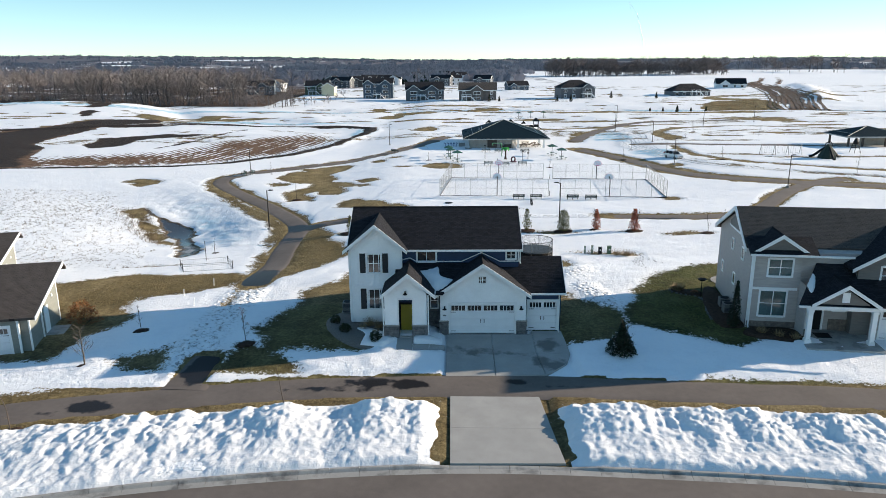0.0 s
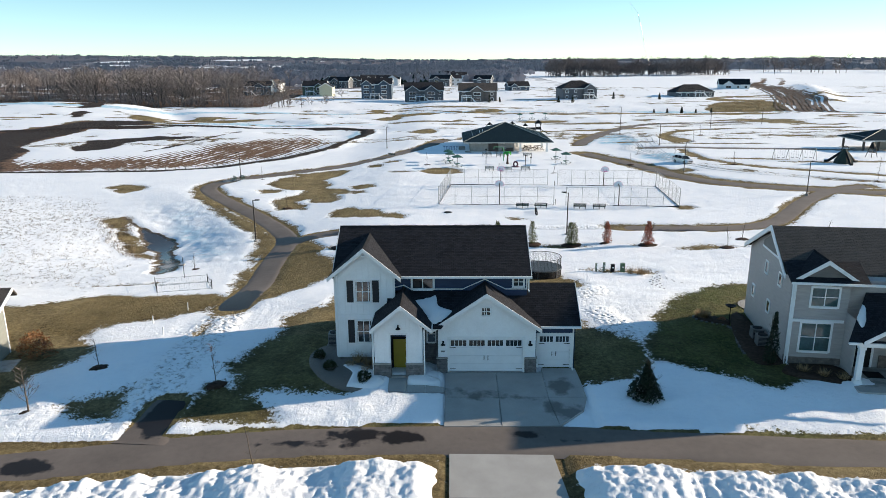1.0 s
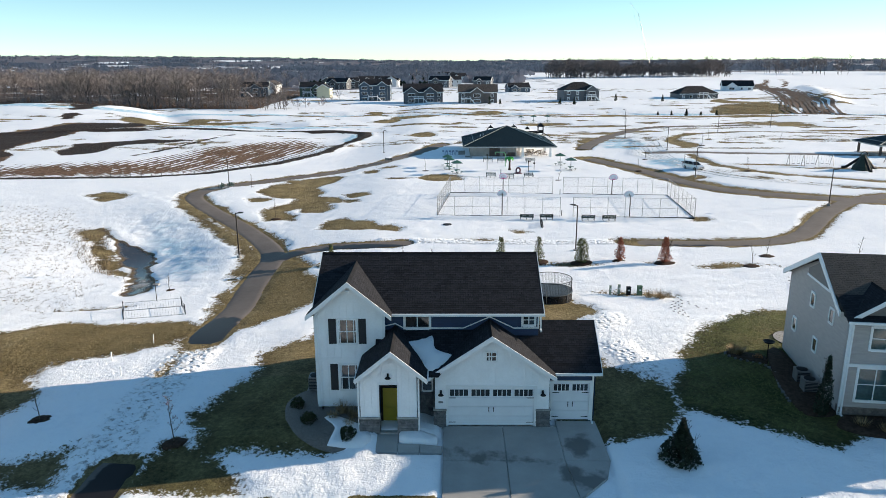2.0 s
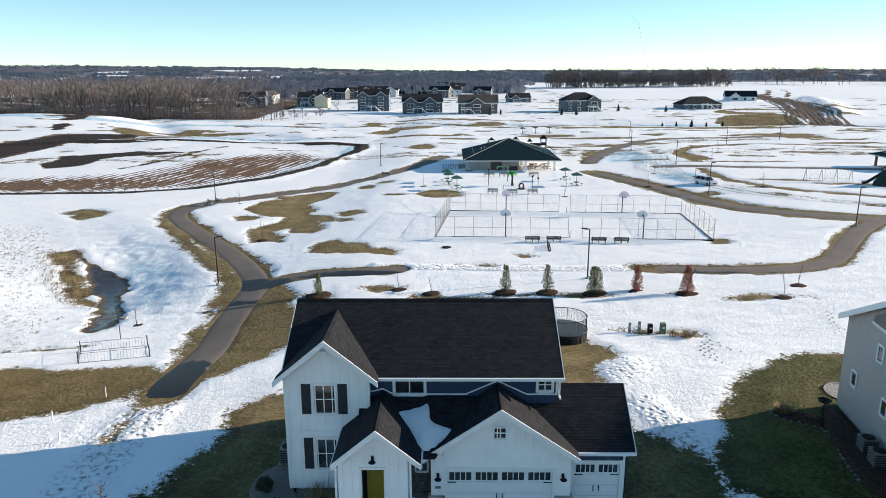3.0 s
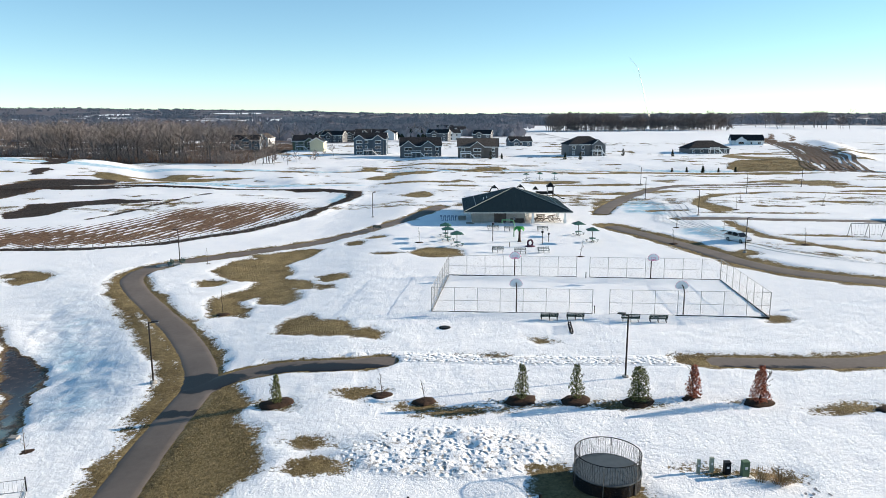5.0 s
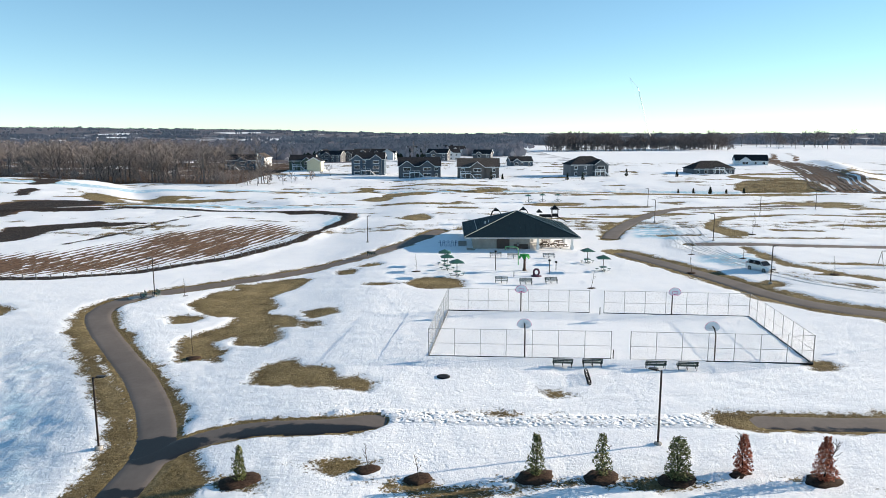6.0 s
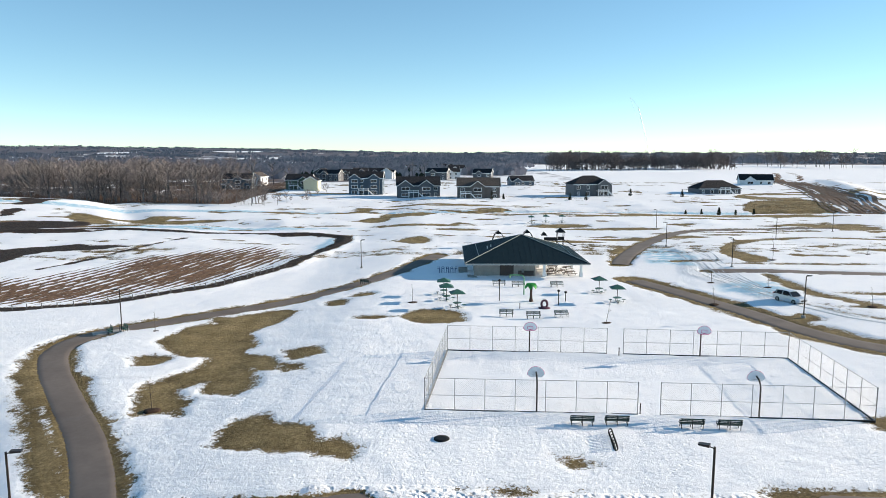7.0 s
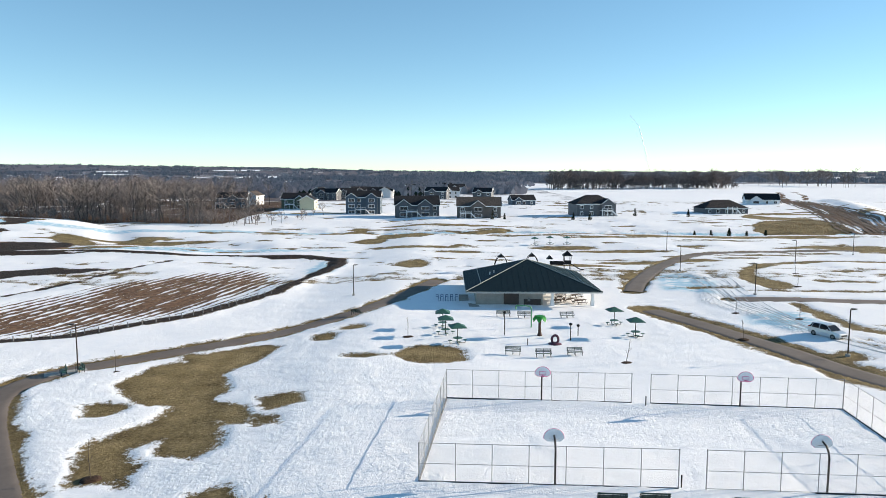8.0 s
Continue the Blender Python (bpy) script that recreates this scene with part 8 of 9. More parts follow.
part("bridge", Shape().box(-3.6, -0.8, -0.5, 0.5, 1.3, 1.4).box(-3.6, -0.8, -0.5, -0.45, 1.4, 2.0).box(-3.6, -0.8, 0.45, 0.5, 1.4, 2.0), M_BLACK, t)
part("small_roof", Shape().prism([(-4.4, 2.5), (-3.0, 2.5), (-3.7, 3.3)], 1, -0.7, 0.7), M_BLACK, t)
for x in (11.4, 17.9):
    t = thing("arch_climber", "dark arched climbing frame behind the pavilion", "climber", pose(x, 212, level(x, 212)))
    for dy in (-0.7, 0.7):
        part("arch", Shape().path([(1.5 * math.cos(a), dy, 3.6 * math.sin(a)) for a in np.linspace(0, math.pi, 13)], 0.08, 6), M_BLACK, t)
    part("hood", Shape().prism([(-0.6, 3.2), (0.6, 3.2), (0, 3.95)], 1, -0.9, 0.9), M_BLACK, t)
    for i in range(1, 12, 2):
        a = math.pi * i / 12
        part("rung", Shape().tube((1.5 * math.cos(a), -0.7, 3.6 * math.sin(a)), (1.5 * math.cos(a), 0.7, 3.6 * math.sin(a)), 0.03, None, 5), M_BLACK, t)

t = thing("swing_set", "grey steel swing set standing in patchy snow", "swing set", pose(68.4, 155.3, level(72, 154), 0, 0, -3))
part("top_beam", Shape().tube((0, 0, 2.45), (8.5, 0, 2.45), 0.06, None, 8), M_GALV, t)
for x in (0, 2.9, 5.7, 8.5):
    for dy in (-0.9, 0.9):
        part("leg", Shape().tube((x, 0, 2.45), (x, dy, -0.05), 0.05, None, 6), M_GALV, t)
for x in (1.0, 1.95, 3.8, 4.8, 6.6, 7.6):
    s = part("swing", Shape().box(x - 0.25, x + 0.25, -0.12, 0.12, 0.5, 0.54), M_BLACK, t)
    part("chain", Shape().tube((x - 0.24, 0, 0.52), (x - 0.24, 0, 2.42), 0.012, None, 4), M_GALV, s)
    part("chain", Shape().tube((x + 0.24, 0, 0.52), (x + 0.24, 0, 2.42), 0.012, None, 4), M_GALV, s)
t = thing("net_climber", "dark green rock-like climbing structure with slides", "climber", pose(80.0, 149.5, level(80, 149)))
s = Shape()
s.lathe([(1.9, -0.05), (1.7, 0.8), (1.1, 1.7), (0.6, 2.6), (0.35, 3.0)], 7)
part("climbing_rock", s, plain("dark_green_rock", (0.02, 0.035, 0.028), 0.7, relief=0.5), t)
for a in (20, 140, 265):
    c, d = math.cos(radians(a)), math.sin(radians(a))
    part("slide", Shape().path([(c * 0.6, d * 0.6, 2.3), (c * 1.8, d * 1.8, 1.3), (c * 2.9, d * 2.9, 0.35), (c * 3.6, d * 3.6, 0.25)], 0.26, 8), M_BLACK, t)
part("arch", Shape().path([(0.8 * math.cos(a), 0, 2.6 + 0.95 * math.sin(a)) for a in np.linspace(0, math.pi, 11)], 0.08, 6), M_BLACK, t)
# spider-legged play tower with a platform and a basket
t = thing("picnic_gazebo", "small dark tripod play tower beside a lamp", "play tower", pose(90.5, 158, level(90, 158)))
for a in (0, 120, 240):
    part("leg", Shape().tube((1.3 * math.cos(radians(a)), 1.3 * math.sin(radians(a)), 0), (0.3 * math.cos(radians(a)), 0.3 * math.sin(radians(a)), 3.3), 0.06, None, 6), M_BLACK, t)
part("platform", Shape().lathe([(0.9, 1.2), (0.9, 1.35)], 8), M_BLACK, t)
part("basket", Shape().lathe([(0.5, 2.0), (0.6, 2.5), (0.2, 3.4)], 8), M_BLACK, t)
z2 = level(101, 174)
p2 = shelter(94.5, 109.5, 169.0, 180.0, z2, 2.7, 4.7, "open picnic shelter with a dark green hip roof")
for x, y in ((95.6, 170.2), (99.0, 170.2), (104.5, 170.2), (108.3, 170.2), (95.6, 178.8), (108.3, 178.8)):
    part("column", Shape().box(x - 0.2, x + 0.2, y - 0.2, y + 0.2, z2, z2 + 2.4), M_BROWN, p2)
part("wall", Shape().box(100.5, 108.3, 174.0, 174.3, z2, z2 + 2.4), M_BEIGE, p2)


# ---- parked car ----
def parked_car(x, y, turn):
    t = thing("car", "silver compact SUV parked on the slushy lot", "car", pose(x, y, level(x, y) + 0.02, 0, 0, turn))
    paint = plain("silver_car_paint", (0.58, 0.60, 0.62), 0.28, 0.45, 0.5, 0.04, 1.0, relief=0)
    def loft(rows, name, mat, parent=None):
        s = Shape()
        n = len(rows[0])
        for r in rows:
            s.v += r
        m = len(rows)
        s.f += [(j * n + i, j * n + (i + 1) % n, (j + 1) * n + (i + 1) % n, (j + 1) * n + i) for j in range(m - 1) for i in range(n)]
        s.f += [tuple(range(n))[::-1], tuple(range((m - 1) * n, m * n))]
        return part(name, s, mat, parent or t, smooth=False)
    ring = lambda xx, z0, z1, w, w2: [(xx, -w, z0), (xx, w, z0), (xx, w * 1.0, (z0 + z1) / 2), (xx, w2, z1), (xx, -w2, z1), (xx, -w * 1.0, (z0 + z1) / 2)]
    loft([ring(-2.25, 0.45, 0.85, 0.80, 0.76), ring(-2.18, 0.30, 1.02, 0.88, 0.84), ring(-1.3, 0.22, 1.05, 0.92, 0.88), ring(0.9, 0.22, 1.02, 0.92, 0.88), ring(1.7, 0.25, 0.92, 0.90, 0.82), ring(2.15, 0.32, 0.82, 0.84, 0.74), ring(2.25, 0.42, 0.70, 0.74, 0.66)], "body", paint)
    loft([ring(-2.1, 1.0, 1.05, 0.84, 0.80), ring(-1.75, 1.02, 1.58, 0.84, 0.66), ring(-0.2, 1.02, 1.63, 0.84, 0.68), ring(0.35, 1.0, 1.57, 0.84, 0.66), ring(1.15, 0.98, 1.02, 0.82, 0.78)], "greenhouse", M_CARGLASS)
    loft([ring(-1.82, 1.56, 1.62, 0.66, 0.62), ring(-0.2, 1.615, 1.68, 0.68, 0.64), ring(0.42, 1.55, 1.61, 0.66, 0.62)], "roof", paint)
    for sy in (-1, 1):
        for p in ([(-1.72, 0.85, 1.04), (-1.62, 0.80, 1.32), (-1.58, 0.69, 1.58)], [(-0.62, 0.85, 1.04), (-0.60, 0.82, 1.32), (-0.58, 0.70, 1.60)], [(1.06, 0.82, 1.02), (0.72, 0.80, 1.30), (0.38, 0.68, 1.57)]):
            part("pillar", Shape().path([(px, sy * py, pz) for px, py, pz in p], 0.045, 5), paint, t)
        part("mirror", Shape().box(0.45, 0.62, sy * 0.86 - 0.08, sy * 0.86 + 0.08, 1.04, 1.16), paint, t)
        part("headlight", Shape().box(2.0, 2.2, sy * 0.62 - 0.14, sy * 0.62 + 0.14, 0.66, 0.80), M_TRIM, t)
        part("tail_light", Shape().box(-2.26, -2.12, sy * 0.72 - 0.10, sy * 0.72 + 0.10, 0.85, 1.15), plain("red_lens", (0.35, 0.02, 0.02), 0.3), t)
    part("grille", Shape().box(2.2, 2.27, -0.5, 0.5, 0.48, 0.66), M_BLACK, t)
    part("number_plate", Shape().box(2.26, 2.28, -0.2, 0.2, 0.38, 0.47), M_TRIM, t)
    for wx in (-1.35, 1.35):
        for sy in (-1, 1):
            wh = new("wheel")
            wh.parent = t
            part("tyre", Shape().tube((wx, sy * 0.70, 0.33), (wx, sy * 0.93, 0.33), 0.34, None, 18), M_BLACK, wh)
            part("rim", Shape().tube((wx, sy * 0.90, 0.33), (wx, sy * 0.94, 0.33), 0.21, 0.19, 12), M_GALV, wh)
    return t


parked_car(48.5, 152.9, -66)
# ---- far houses ----
def far_house(x, y, turn, w, d, storeys, wall, roof, label, gables=(0.3,), deck=None, hip=False, front=0.0):
    """A house on the far side of the park, seen from its garden side; local -y faces the park."""
    z = level(x, y) - 0.3
    t = thing("house", label, "house", pose(x, y, z, 0, 0, turn), "houses beyond the park")
    H = 2.9 * storeys + 0.3
    rise = d * 0.30
    hw = w / 2
    part("wall", Shape().prism([(-0.0, -0.5), (d, -0.5), (d, H), (d / 2, H + (0 if hip else rise * 0.93)), (0, H)], 0, -hw, hw), wall, t)
    o = 0.45
    if hip:
        k = d / 2
        part("roof", Shape().slab([(-hw - o, -o, H), (hw + o, -o, H), (hw - k, k, H + rise), (-hw + k, k, H + rise)]), roof, t)
        part("roof", Shape().slab([(hw + o, d + o, H), (-hw - o, d + o, H), (-hw + k, k, H + rise), (hw - k, k, H + rise)]), roof, t)
        part("roof", Shape().slab([(hw + o, -o, H), (hw + o, d + o, H), (hw - k, k, H + rise)]), roof, t)
        part("roof", Shape().slab([(-hw - o, d + o, H), (-hw - o, -o, H), (-hw + k, k, H + rise)]), roof, t)
    else:
        part("roof", Shape().slab([(-hw - o, -o, H - 0.1), (hw + o, -o, H - 0.1), (hw + o, d / 2, H + rise), (-hw - o, d / 2, H + rise)]), roof, t)
        part("roof", Shape().slab([(hw + o, d + o, H - 0.1), (-hw - o, d + o, H - 0.1), (-hw - o, d / 2, H + rise), (hw + o, d / 2, H + rise)]), roof, t)
        for s in (-1, 1):
            xx = s * (hw + o) + (0.04 if s > 0 else -0.1)
            part("barge_board", Shape().prism([(-o, H - 0.05), (d / 2, H + rise + 0.05), (d + o, H - 0.05), (d + o, H - 0.45), (d / 2, H + rise - 0.4), (-o, H - 0.45)], 0, xx - 0.03, xx + 0.03), M_TRIM, t)
    part("eave_board", Shape().box(-hw - o, hw + o, -o - 0.08, -o, H - 0.42, H - 0.08), M_TRIM, t)
    for i, g in enumerate(gables):
        gx = -hw + w * g
        gw = w * 0.17
        part("wall", Shape().prism([(gx - gw, -0.5), (gx + gw, -0.5), (gx + gw, H - 0.1), (gx, H + gw * 0.62), (gx - gw, H - 0.1)], 1, -1.1, 0.6), wall, t)
        gable_roof(t, gx, gw + 0.45, H - 0.25, H + gw * 0.75, -1.5, 0.4, d * 0.42, roof, 0.2)
        for k in range(storeys):
            window_unit(t, gx, 0.9 + 2.9 * k, 2.3 + 2.9 * k, gw * 1.0, -1.1, (2, 1), 0.16)
    n = max(2, int(w / 4.2))
    for k in range(storeys):
        for i in range(n):
            wx = -hw + w * (i + 0.5) / n
            if any(abs(wx - (-hw + w * g)) < w * 0.19 for g in gables):
                continue
            window_unit(t, wx, 0.9 + 2.9 * k, 2.3 + 2.9 * k, 1.5 if (i + k) % 2 else 1.1, 0.0, (2, 1), 0.16)
    side = pose(0, 0, 0, 0, 0, 90)
    for k in range(storeys):
        window_unit(t, d * 0.35, 1.0 + 2.9 * k, 2.2 + 2.9 * k, 1.0, -hw, (1, 1), 0.15, turn=side)
    if deck is not None:
        dx = -hw + w * deck
        p = new("deck")
        p.parent = t
        part("deck_floor", Shape().box(dx - 2.6, dx + 2.6, -3.6, -0.05, 2.75, 2.95), M_TRIM, p)
        for xx in (dx - 2.5, dx, dx + 2.5):
            part("deck_post", Shape().box(xx - 0.11, xx + 0.11, -3.55, -3.33, -0.4, 3.95), M_TRIM, p)
        part("deck_rail", Shape().box(dx - 2.6, dx + 2.6, -3.6, -3.5, 3.75, 3.9).box(dx - 2.6, dx + 2.6, -3.58, -3.52, 3.1, 3.2), M_TRIM, p)
        part("stair", Shape().prism([(dx + 2.6, 2.9), (dx + 5.6, 0.0), (dx + 5.0, 0.0), (dx + 2.6, 2.4)], 1, -3.5, -2.4), M_TRIM, p)
    return t


M_FARBLUE = make_siding("slate_blue_siding", (0.075, 0.105, 0.135), 0.2)
M_FARGREEN = make_siding("olive_green_siding", (0.11, 0.125, 0.085), 0.2)
M_FARYELLOW = make_siding("cream_siding", (0.55, 0.53, 0.38), 0.2)
M_FARGREY = make_siding("stone_grey_siding", (0.105, 0.11, 0.12), 0.2)
M_FARTAUPE = make_siding("taupe_siding", (0.12, 0.105, 0.098), 0.2)
M_FARWHITE = make_siding("white_lap_siding", (0.72, 0.73, 0.74), 0.2)
far_house(-125, 470, 6, 17, 11, 2, M_FARBLUE, M_ROOF, "slate-blue house behind bare trees", (0.55,), 0.15)
far_house(-87, 463, 0, 15, 11, 2, M_FARGREEN, M_ROOF, "olive-green house with dark roof", (0.7,), 0.35)
far_house(-74, 458, 90, 10, 8, 2, M_FARYELLOW, M_ROOF, "cream-coloured gabled house with a dark roof", (), None)
far_house(-42.5, 418, 0, 17, 11, 3, M_FARBLUE, M_ROOF, "tall slate-blue house with white-trimmed windows and deck", (0.16, 0.75), 0.45)
far_house(-14.5, 398, 4, 21, 14, 2, M_FARGREY, M_ROOF, "grey house with white gables and an outside stair", (0.2, 0.68), 0.38)
far_house(14.3, 386, -2, 20, 13, 2, M_FARTAUPE, M_ROOF_BR, "taupe house with a brown roof and raised porch", (0.48,), 0.2)
far_house(45, 480, 10, 14, 10, 1, M_FARBLUE, M_ROOF, "low slate-blue house behind the others", (0.25,))
far_house(69.5, 393, 8, 19, 13, 2, M_FARGREY, M_ROOF, "dark grey house with a white raised deck", (0.78,), 0.72, True)
far_house(138.5, 414, 6, 22, 13, 1, M_FARGREY, M_ROOF, "low grey house with a broad hip roof", (), 0.55, True)
far_house(190, 490, -14, 19, 12, 1, M_FARWHITE, M_ROOF, "white single-storey house with dark roof", (0.3,))
far_house(-118, 506, 80, 11, 9, 2, M_FARWHITE, M_ROOF_BR, "white-walled house with a brown roof", ())
for i, (x, y, w, m) in enumerate(((-90, 580, 17, M_FARGREY), (-76, 592, 15, M_FARTAUPE), (-72, 655, 17, M_FARGREY), (-58, 632, 14, M_FARTAUPE), (-45, 636, 11, M_FARWHITE), (-9, 578, 16, M_FARGREY), (3, 600, 12, M_FARWHITE), (-31, 745, 18, M_FARWHITE), (-5, 800, 18, M_FARGREY), (-100, 640, 15, M_FARTAUPE), (24, 560, 13, M_FARGREY), (8, 690, 15, M_FARWHITE))):
    far_house(x, y, (-14, 8, 22, 0, 80)[i % 5], w, 10, 2, m, M_ROOF, "distant house of the estate with a dark roof", (0.35,))


# ---- woods ----
def make_woods(name, c0, c1):
    m, t, p = nodes_of(name, 0.95, 0.05)
    g = t.nodes.new("ShaderNodeNewGeometry")
    n = noise_of(t, coords(t), 0.03, 3)
    f = maths(t, 'ADD', maths(t, 'MULTIPLY', g.outputs["Random Per Island"], 0.5), maths(t, 'MULTIPLY', n, 0.5))
    t.links.new(ramp(t, f, [(0.2, c0), (0.8, c1)]), p.inputs["Base Color"])
    return m


M_WOODS = make_woods("bare_winter_woods", (0.09, 0.077, 0.072), (0.27, 0.232, 0.216))
M_THICKET = make_woods("brown_thicket", (0.145, 0.122, 0.116), (0.33, 0.282, 0.265))
M_NORTH = make_woods("dark_field_woods", (0.095, 0.080, 0.078), (0.24, 0.205, 0.195))
# paler and more lilac than the near woods: distance haze put into the colour
M_HAZEWOODS = make_woods("hazed_winter_woods", (0.20, 0.19, 0.215), (0.42, 0.38, 0.385))
M_PINE = make_woods("distant_pines", (0.012, 0.018, 0.014), (0.035, 0.045, 0.032))


def woods(name, label, spots, mat, seed, forks=(20, 7), twig=0.045):
    """Many bare trees as one mass; spots: x, y, height."""
    rnd = random.Random(seed)
    kinds = [limbs(rnd, 1.0, rnd.uniform(0.40, 0.66), 0.017, rnd.uniform(0.18, 0.42), forks, rnd.uniform(-0.25, 0.25), rnd.uniform(0.25, 0.75), 0.0026) for _ in range(9)]
    A, B, R, S = [], [], [], []
    for x, y, h in spots:
        p0, p1, r0, r1 = kinds[rnd.randrange(9)]
        a = rnd.uniform(0, 6.28)
        c, s = math.cos(a), math.sin(a)
        rot = np.array([[c, s, 0], [-s, c, 0], [0, 0, 1]])
        base = np.array([x, y, level(x, y) - 0.2])
        A.append(p0 @ rot * h + base)
        B.append(p1 @ rot * h + base)
        R.append(np.maximum(r0 * h, twig))
        S.append(np.maximum(r1 * h, twig * 0.6))
    V, F = prisms(np.concatenate(A), np.concatenate(B), np.concatenate(R), np.concatenate(S), 3)
    return tagged(new(name, raw_mesh(name, V, F, mat, False)), label, "trees", kind="stuff")


rnd = random.Random(77)
EDGE = ([-216, -196, -174, -152, -146, -131, -120, -106, -93, -80, -67], [402, 391, 377, 362, 368, 365, 367, 361, 358, 355, 352])
spots = []
for k in range(80):
    x = rnd.uniform(-225, -110)
    spots.append((x, np.interp(x, *EDGE) + rnd.random() ** 1.4 * 26, rnd.uniform(9, 19)))
for k in range(9):
    x = rnd.uniform(-108, -80)
    spots.append((x, np.interp(x, *EDGE) + rnd.uniform(0, 10), rnd.uniform(7, 15)))
woods("west_woods", "bare dark-stemmed trees along the edge of the park", spots, M_WOODS, 1, (24, 10), 0.042)
spots = []
for k in range(600):
    x = rnd.uniform(-420, -120)
    y = np.interp(x, *EDGE) + 24 + rnd.random() * 170
    if x / (y - 65) < -0.44 or (y > 455 and x / (y - 65) < -0.27):
        spots.append((x, y, rnd.uniform(8, 18)))
woods("inner_woods", "deep brown leafless woods behind the park edge", spots, M_THICKET, 5, (20, 8), 0.055)
spots = []
for k in range(640):
    x = rnd.uniform(-330, -60)
    y = np.interp(x, *EDGE) - 2 + rnd.random() ** 1.6 * 60
    if x < -100 or k % 4 == 0:
        spots.append((x, y, rnd.uniform(2, 6)))
woods("woods_brush", "low brown brush below the bare woods", spots, M_THICKET, 4, (14, 5), 0.05)
spots = []
for k in range(230):
    x = rnd.uniform(118, 346)
    y = np.interp(x, [118, 392], [868, 905]) + rnd.uniform(0, 60)
    spots.append((x, y, rnd.uniform(13, 22) * (0.72 if 205 < x < 300 and k % 3 else 1.0)))
for k in range(110):
    x = rnd.uniform(118, 346)
    spots.append((x, np.interp(x, [118, 392], [866, 903]) + rnd.uniform(0, 30), rnd.uniform(4, 9)))
for k in range(95):
    x = rnd.uniform(440, 960)
    if fbm(np.array([x]), np.array([0.0]), 0.02, 2, 4)[0] > -0.1:
        spots.append((x, 1000 + rnd.uniform(0, 160), rnd.uniform(13, 26)))
woods("north_woods", "dark line of bare trees on the far field", spots, M_NORTH, 2, (20, 6), 0.15)
spots = [(x, y, h) for x, y, h in ((-88, 352, 6), (-92, 350, 5), (-97, 351, 6), (-83, 350, 7), (-78, 352, 5), (-110, 352, 6), (-103, 354, 7), (-58, 500, 9), (-100, 500, 14), (-112, 505, 15), (-30, 640, 16), (-20, 650, 15))]
woods("hedge_trees", "scattered bare hedge trees near the far houses", spots, M_WOODS, 3, (22, 8), 0.035)


def far_clumps(name, label, seed, count, xr, yr, size, mat, spikes=9, deny=None):
    """Distant woodland as many small uneven crowns."""
    r = np.random.RandomState(seed)
    y = yr[0] + (yr[1] - yr[0]) * r.rand(count) ** 1.0
    x = (xr[0] + (xr[1] - xr[0]) * r.rand(count)) * y / yr[1]
    keep = fbm(x, y * 2.0, 0.0035, 3, seed) > -0.06
    if deny:
        keep &= ~deny(x, y)
    x, y = x[keep], y[keep]
    z = base_height(x, y)
    n = len(x)
    h = size * (0.6 + 0.8 * r.rand(n))
    V, F = [], []
    for k in range(spikes):
        ox, oy = r.randn(n) * size * 1.1, r.randn(n) * size * 0.8
        w = h * (0.18 + 0.22 * r.rand(n))
        hh = h * (0.65 + 0.5 * r.rand(n))
        b = np.stack([x + ox, y + oy, z - 0.5], 1)
        left, right, top, tl, tr = b.copy(), b.copy(), b.copy(), b.copy(), b.copy()
        left[:, 0] -= w * 0.55
        right[:, 0] += w * 0.55
        tl[:, 0] -= w
        tr[:, 0] += w
        tl[:, 2] += hh * 0.6
        tr[:, 2] += hh * (0.5 + 0.2 * r.rand(n))
        top[:, 2] += hh
        top[:, 0] += r.randn(n) * w * 0.3
        back = b.copy()
        back[:, 1] += w
        back[:, 2] += hh * 0.55
        V.append(np.stack([left, right, tr, top, tl, back], 1).reshape(-1, 3))
        i = np.arange(n) * 6 + k * n * 6
        for q in ((0, 1, 2), (0, 2, 4), (4, 2, 3), (0, 4, 5), (1, 5, 2), (4, 3, 5), (2, 5, 3)):
            F.append(np.stack([i + q[0], i + q[1], i + q[2]], 1))
    me = raw_mesh(name, np.concatenate(V), np.concatenate(F), mat, False)
    return tagged(new(name, me), label, "trees", kind="stuff")


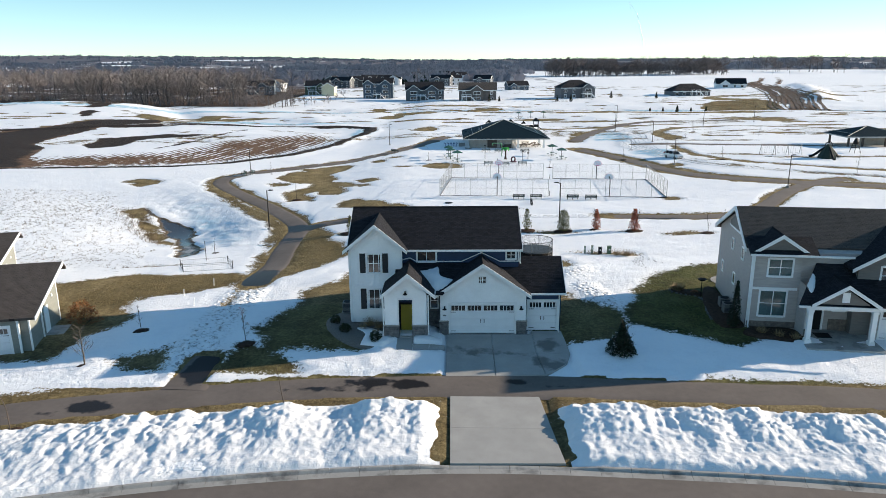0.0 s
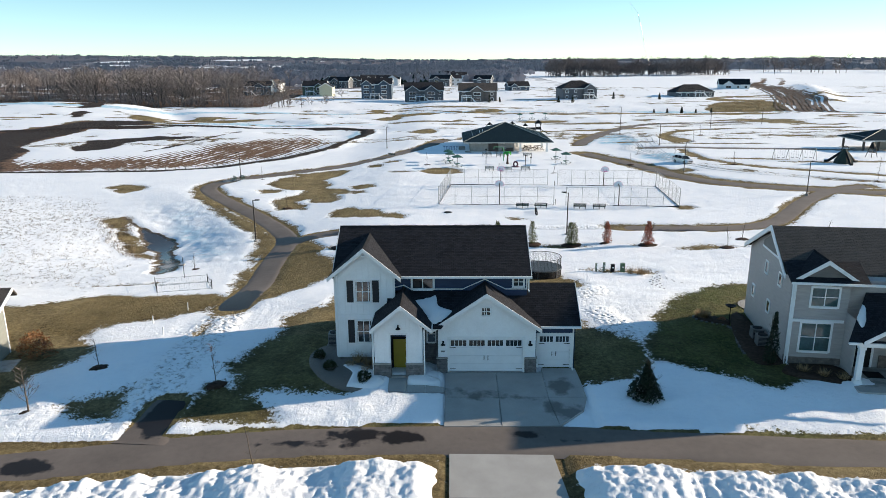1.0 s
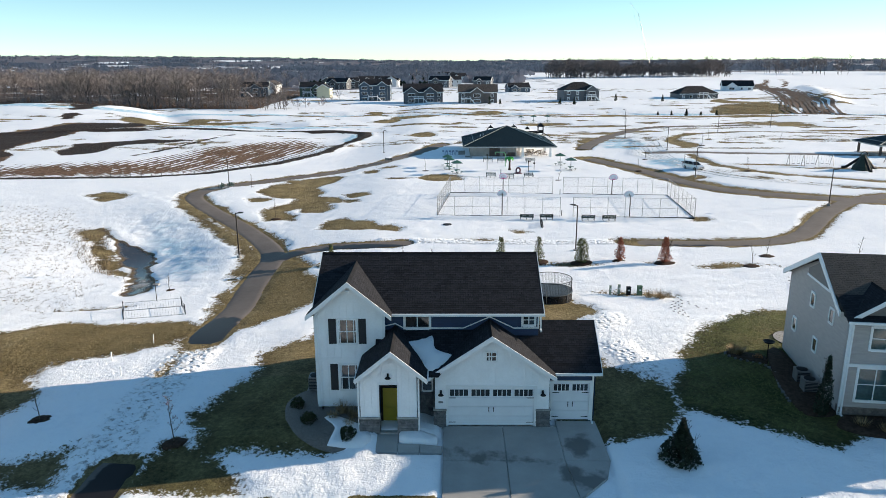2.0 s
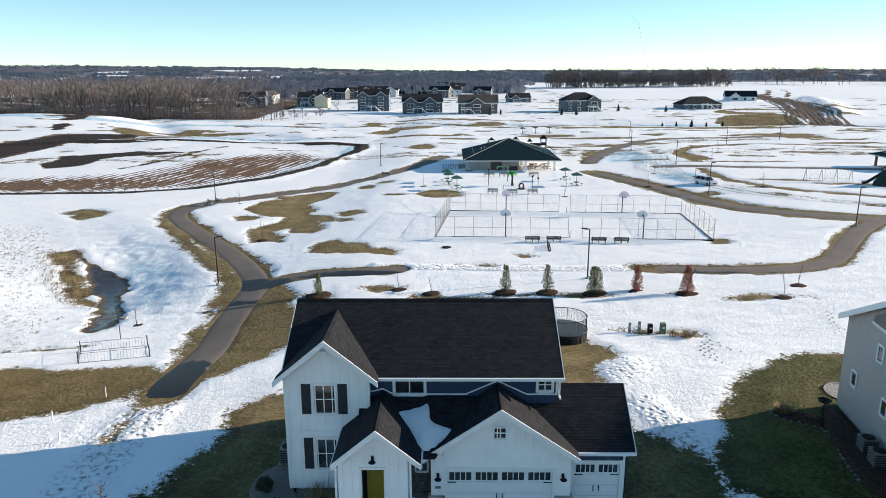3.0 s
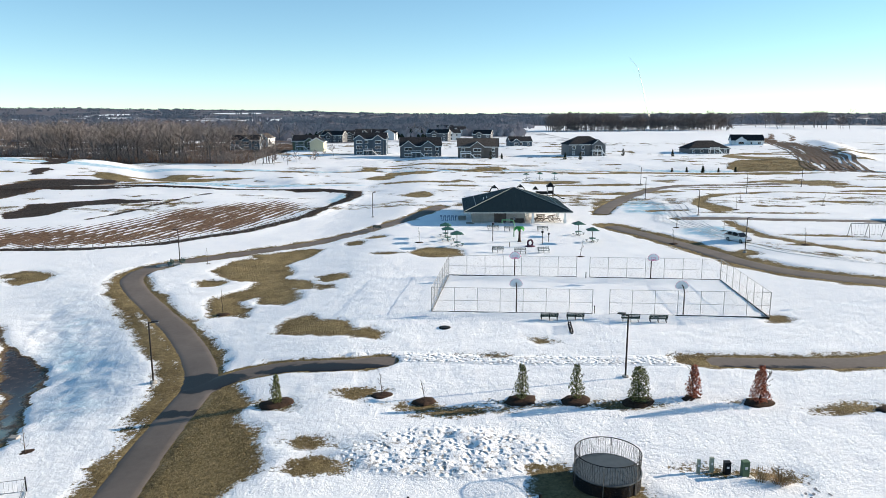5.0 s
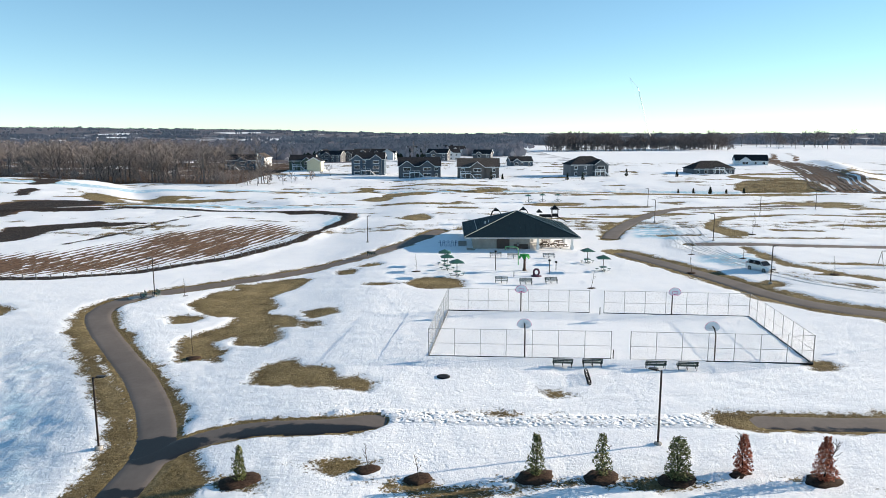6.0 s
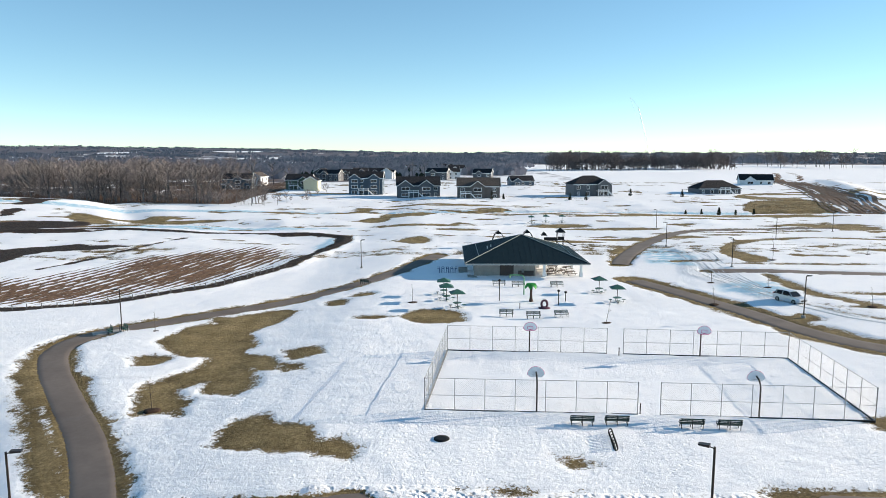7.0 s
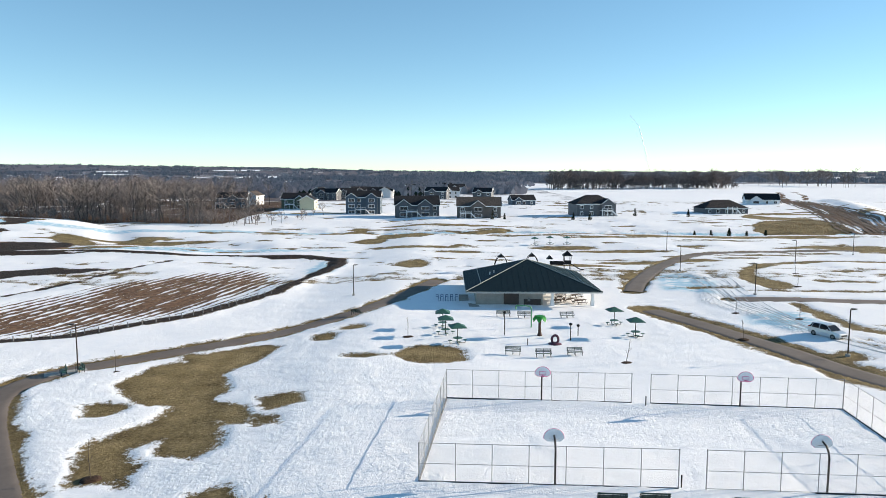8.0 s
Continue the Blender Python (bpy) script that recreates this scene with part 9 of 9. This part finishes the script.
far_fields = lambda x, y: np.maximum(np.maximum(oval(x, y, -1290, 2290, 110, 60), oval(x, y, -1160, 2500, 55, 70)), oval(x, y, -780, 2755, 115, 90)) > 0
far_clumps("middle_woods", "broad brown winter woodland behind the estate", 5, 2600, (-560, 120), (600, 1000), 7, M_HAZEWOODS, 9, lambda x, y: (x > -150) & (y < 690) | (x > 60))
far_clumps("distant_woods", "hazy wooded hills on the horizon", 6, 2600, (-1500, 1300), (1000, 2100), 7, M_HAZEWOODS, 8, lambda x, y: (x > 120) & (y < 1300))
far_clumps("horizon_woods", "thin wooded skyline", 7, 2600, (-3300, 3300), (2100, 4500), 7, M_HAZEWOODS, 6, far_fields)
far_clumps("pine_stand", "dark pines among bare woods", 8, 26, (-150, 0), (640, 780), 6, M_PINE, 5)
for i, (x, y, h) in enumerate(((20, 377, 4), (25.5, 379, 2.6), (62, 371, 3.5), (55, 372, 3.2), (112, 392, 3.5), (88, 395, 3.5), (86, 309, 1.7), (91, 307, 1.9), (96.5, 305, 2.7), (102, 304, 1.7), (108, 303, 2.0))):
    leafy_tree(x, y, h, h * 0.3, M_SPRUCE, "small dark conifer on the far bank", 200 + i, 160, 0.4, 0.4, 0, 0.02, "far conifers")


# ---- a crane on the skyline ----
t = thing("crane", "thin pale lattice crane beyond the far woods", "crane", pose(270, 1035, level(270, 1035)))
s = Shape()
for k in (-0.9, 0.9):
    s.tube((14 + k, 0, 0), (-10 + k * 0.3, 0, 82), 0.22, 0.12, 4)
for i in range(26):
    f0, f1 = i / 26, (i + 1) / 26
    sg = -1 if i % 2 else 1
    s.tube((14 - 24 * f0 + 0.9 * sg, 0, 82 * f0), (14 - 24 * f1 - 0.9 * sg, 0, 82 * f1), 0.1, None, 3)
part("boom", s, M_GALV, t)
part("jib", Shape().tube((-10, 0, 82), (-22, 0, 96), 0.18, 0.1, 4), M_GALV, t)
part("cable", Shape().tube((-22, 0, 96), (12, 0, 6), 0.06, None, 3), M_GALV, t)
part("cab", Shape().box(10, 18, -2, 2, -0.5, 4), M_GALV, t)

# ---- stakes along the basin ----
t = thing("silt_fence", "row of short pale stakes along the basin rim", "fence")
line = smooth_line([(-72, 152.4), (-62, 152.6), (-50.5, 157.2), (-38.6, 170), (-31.2, 188)], 1.9)
for px, py in line:
    z = level(px, py)
    part("stake", Shape().box(px - 0.05, px + 0.05, py - 0.05, py + 0.05, z - 0.2, z + 0.75), M_GALV, t)
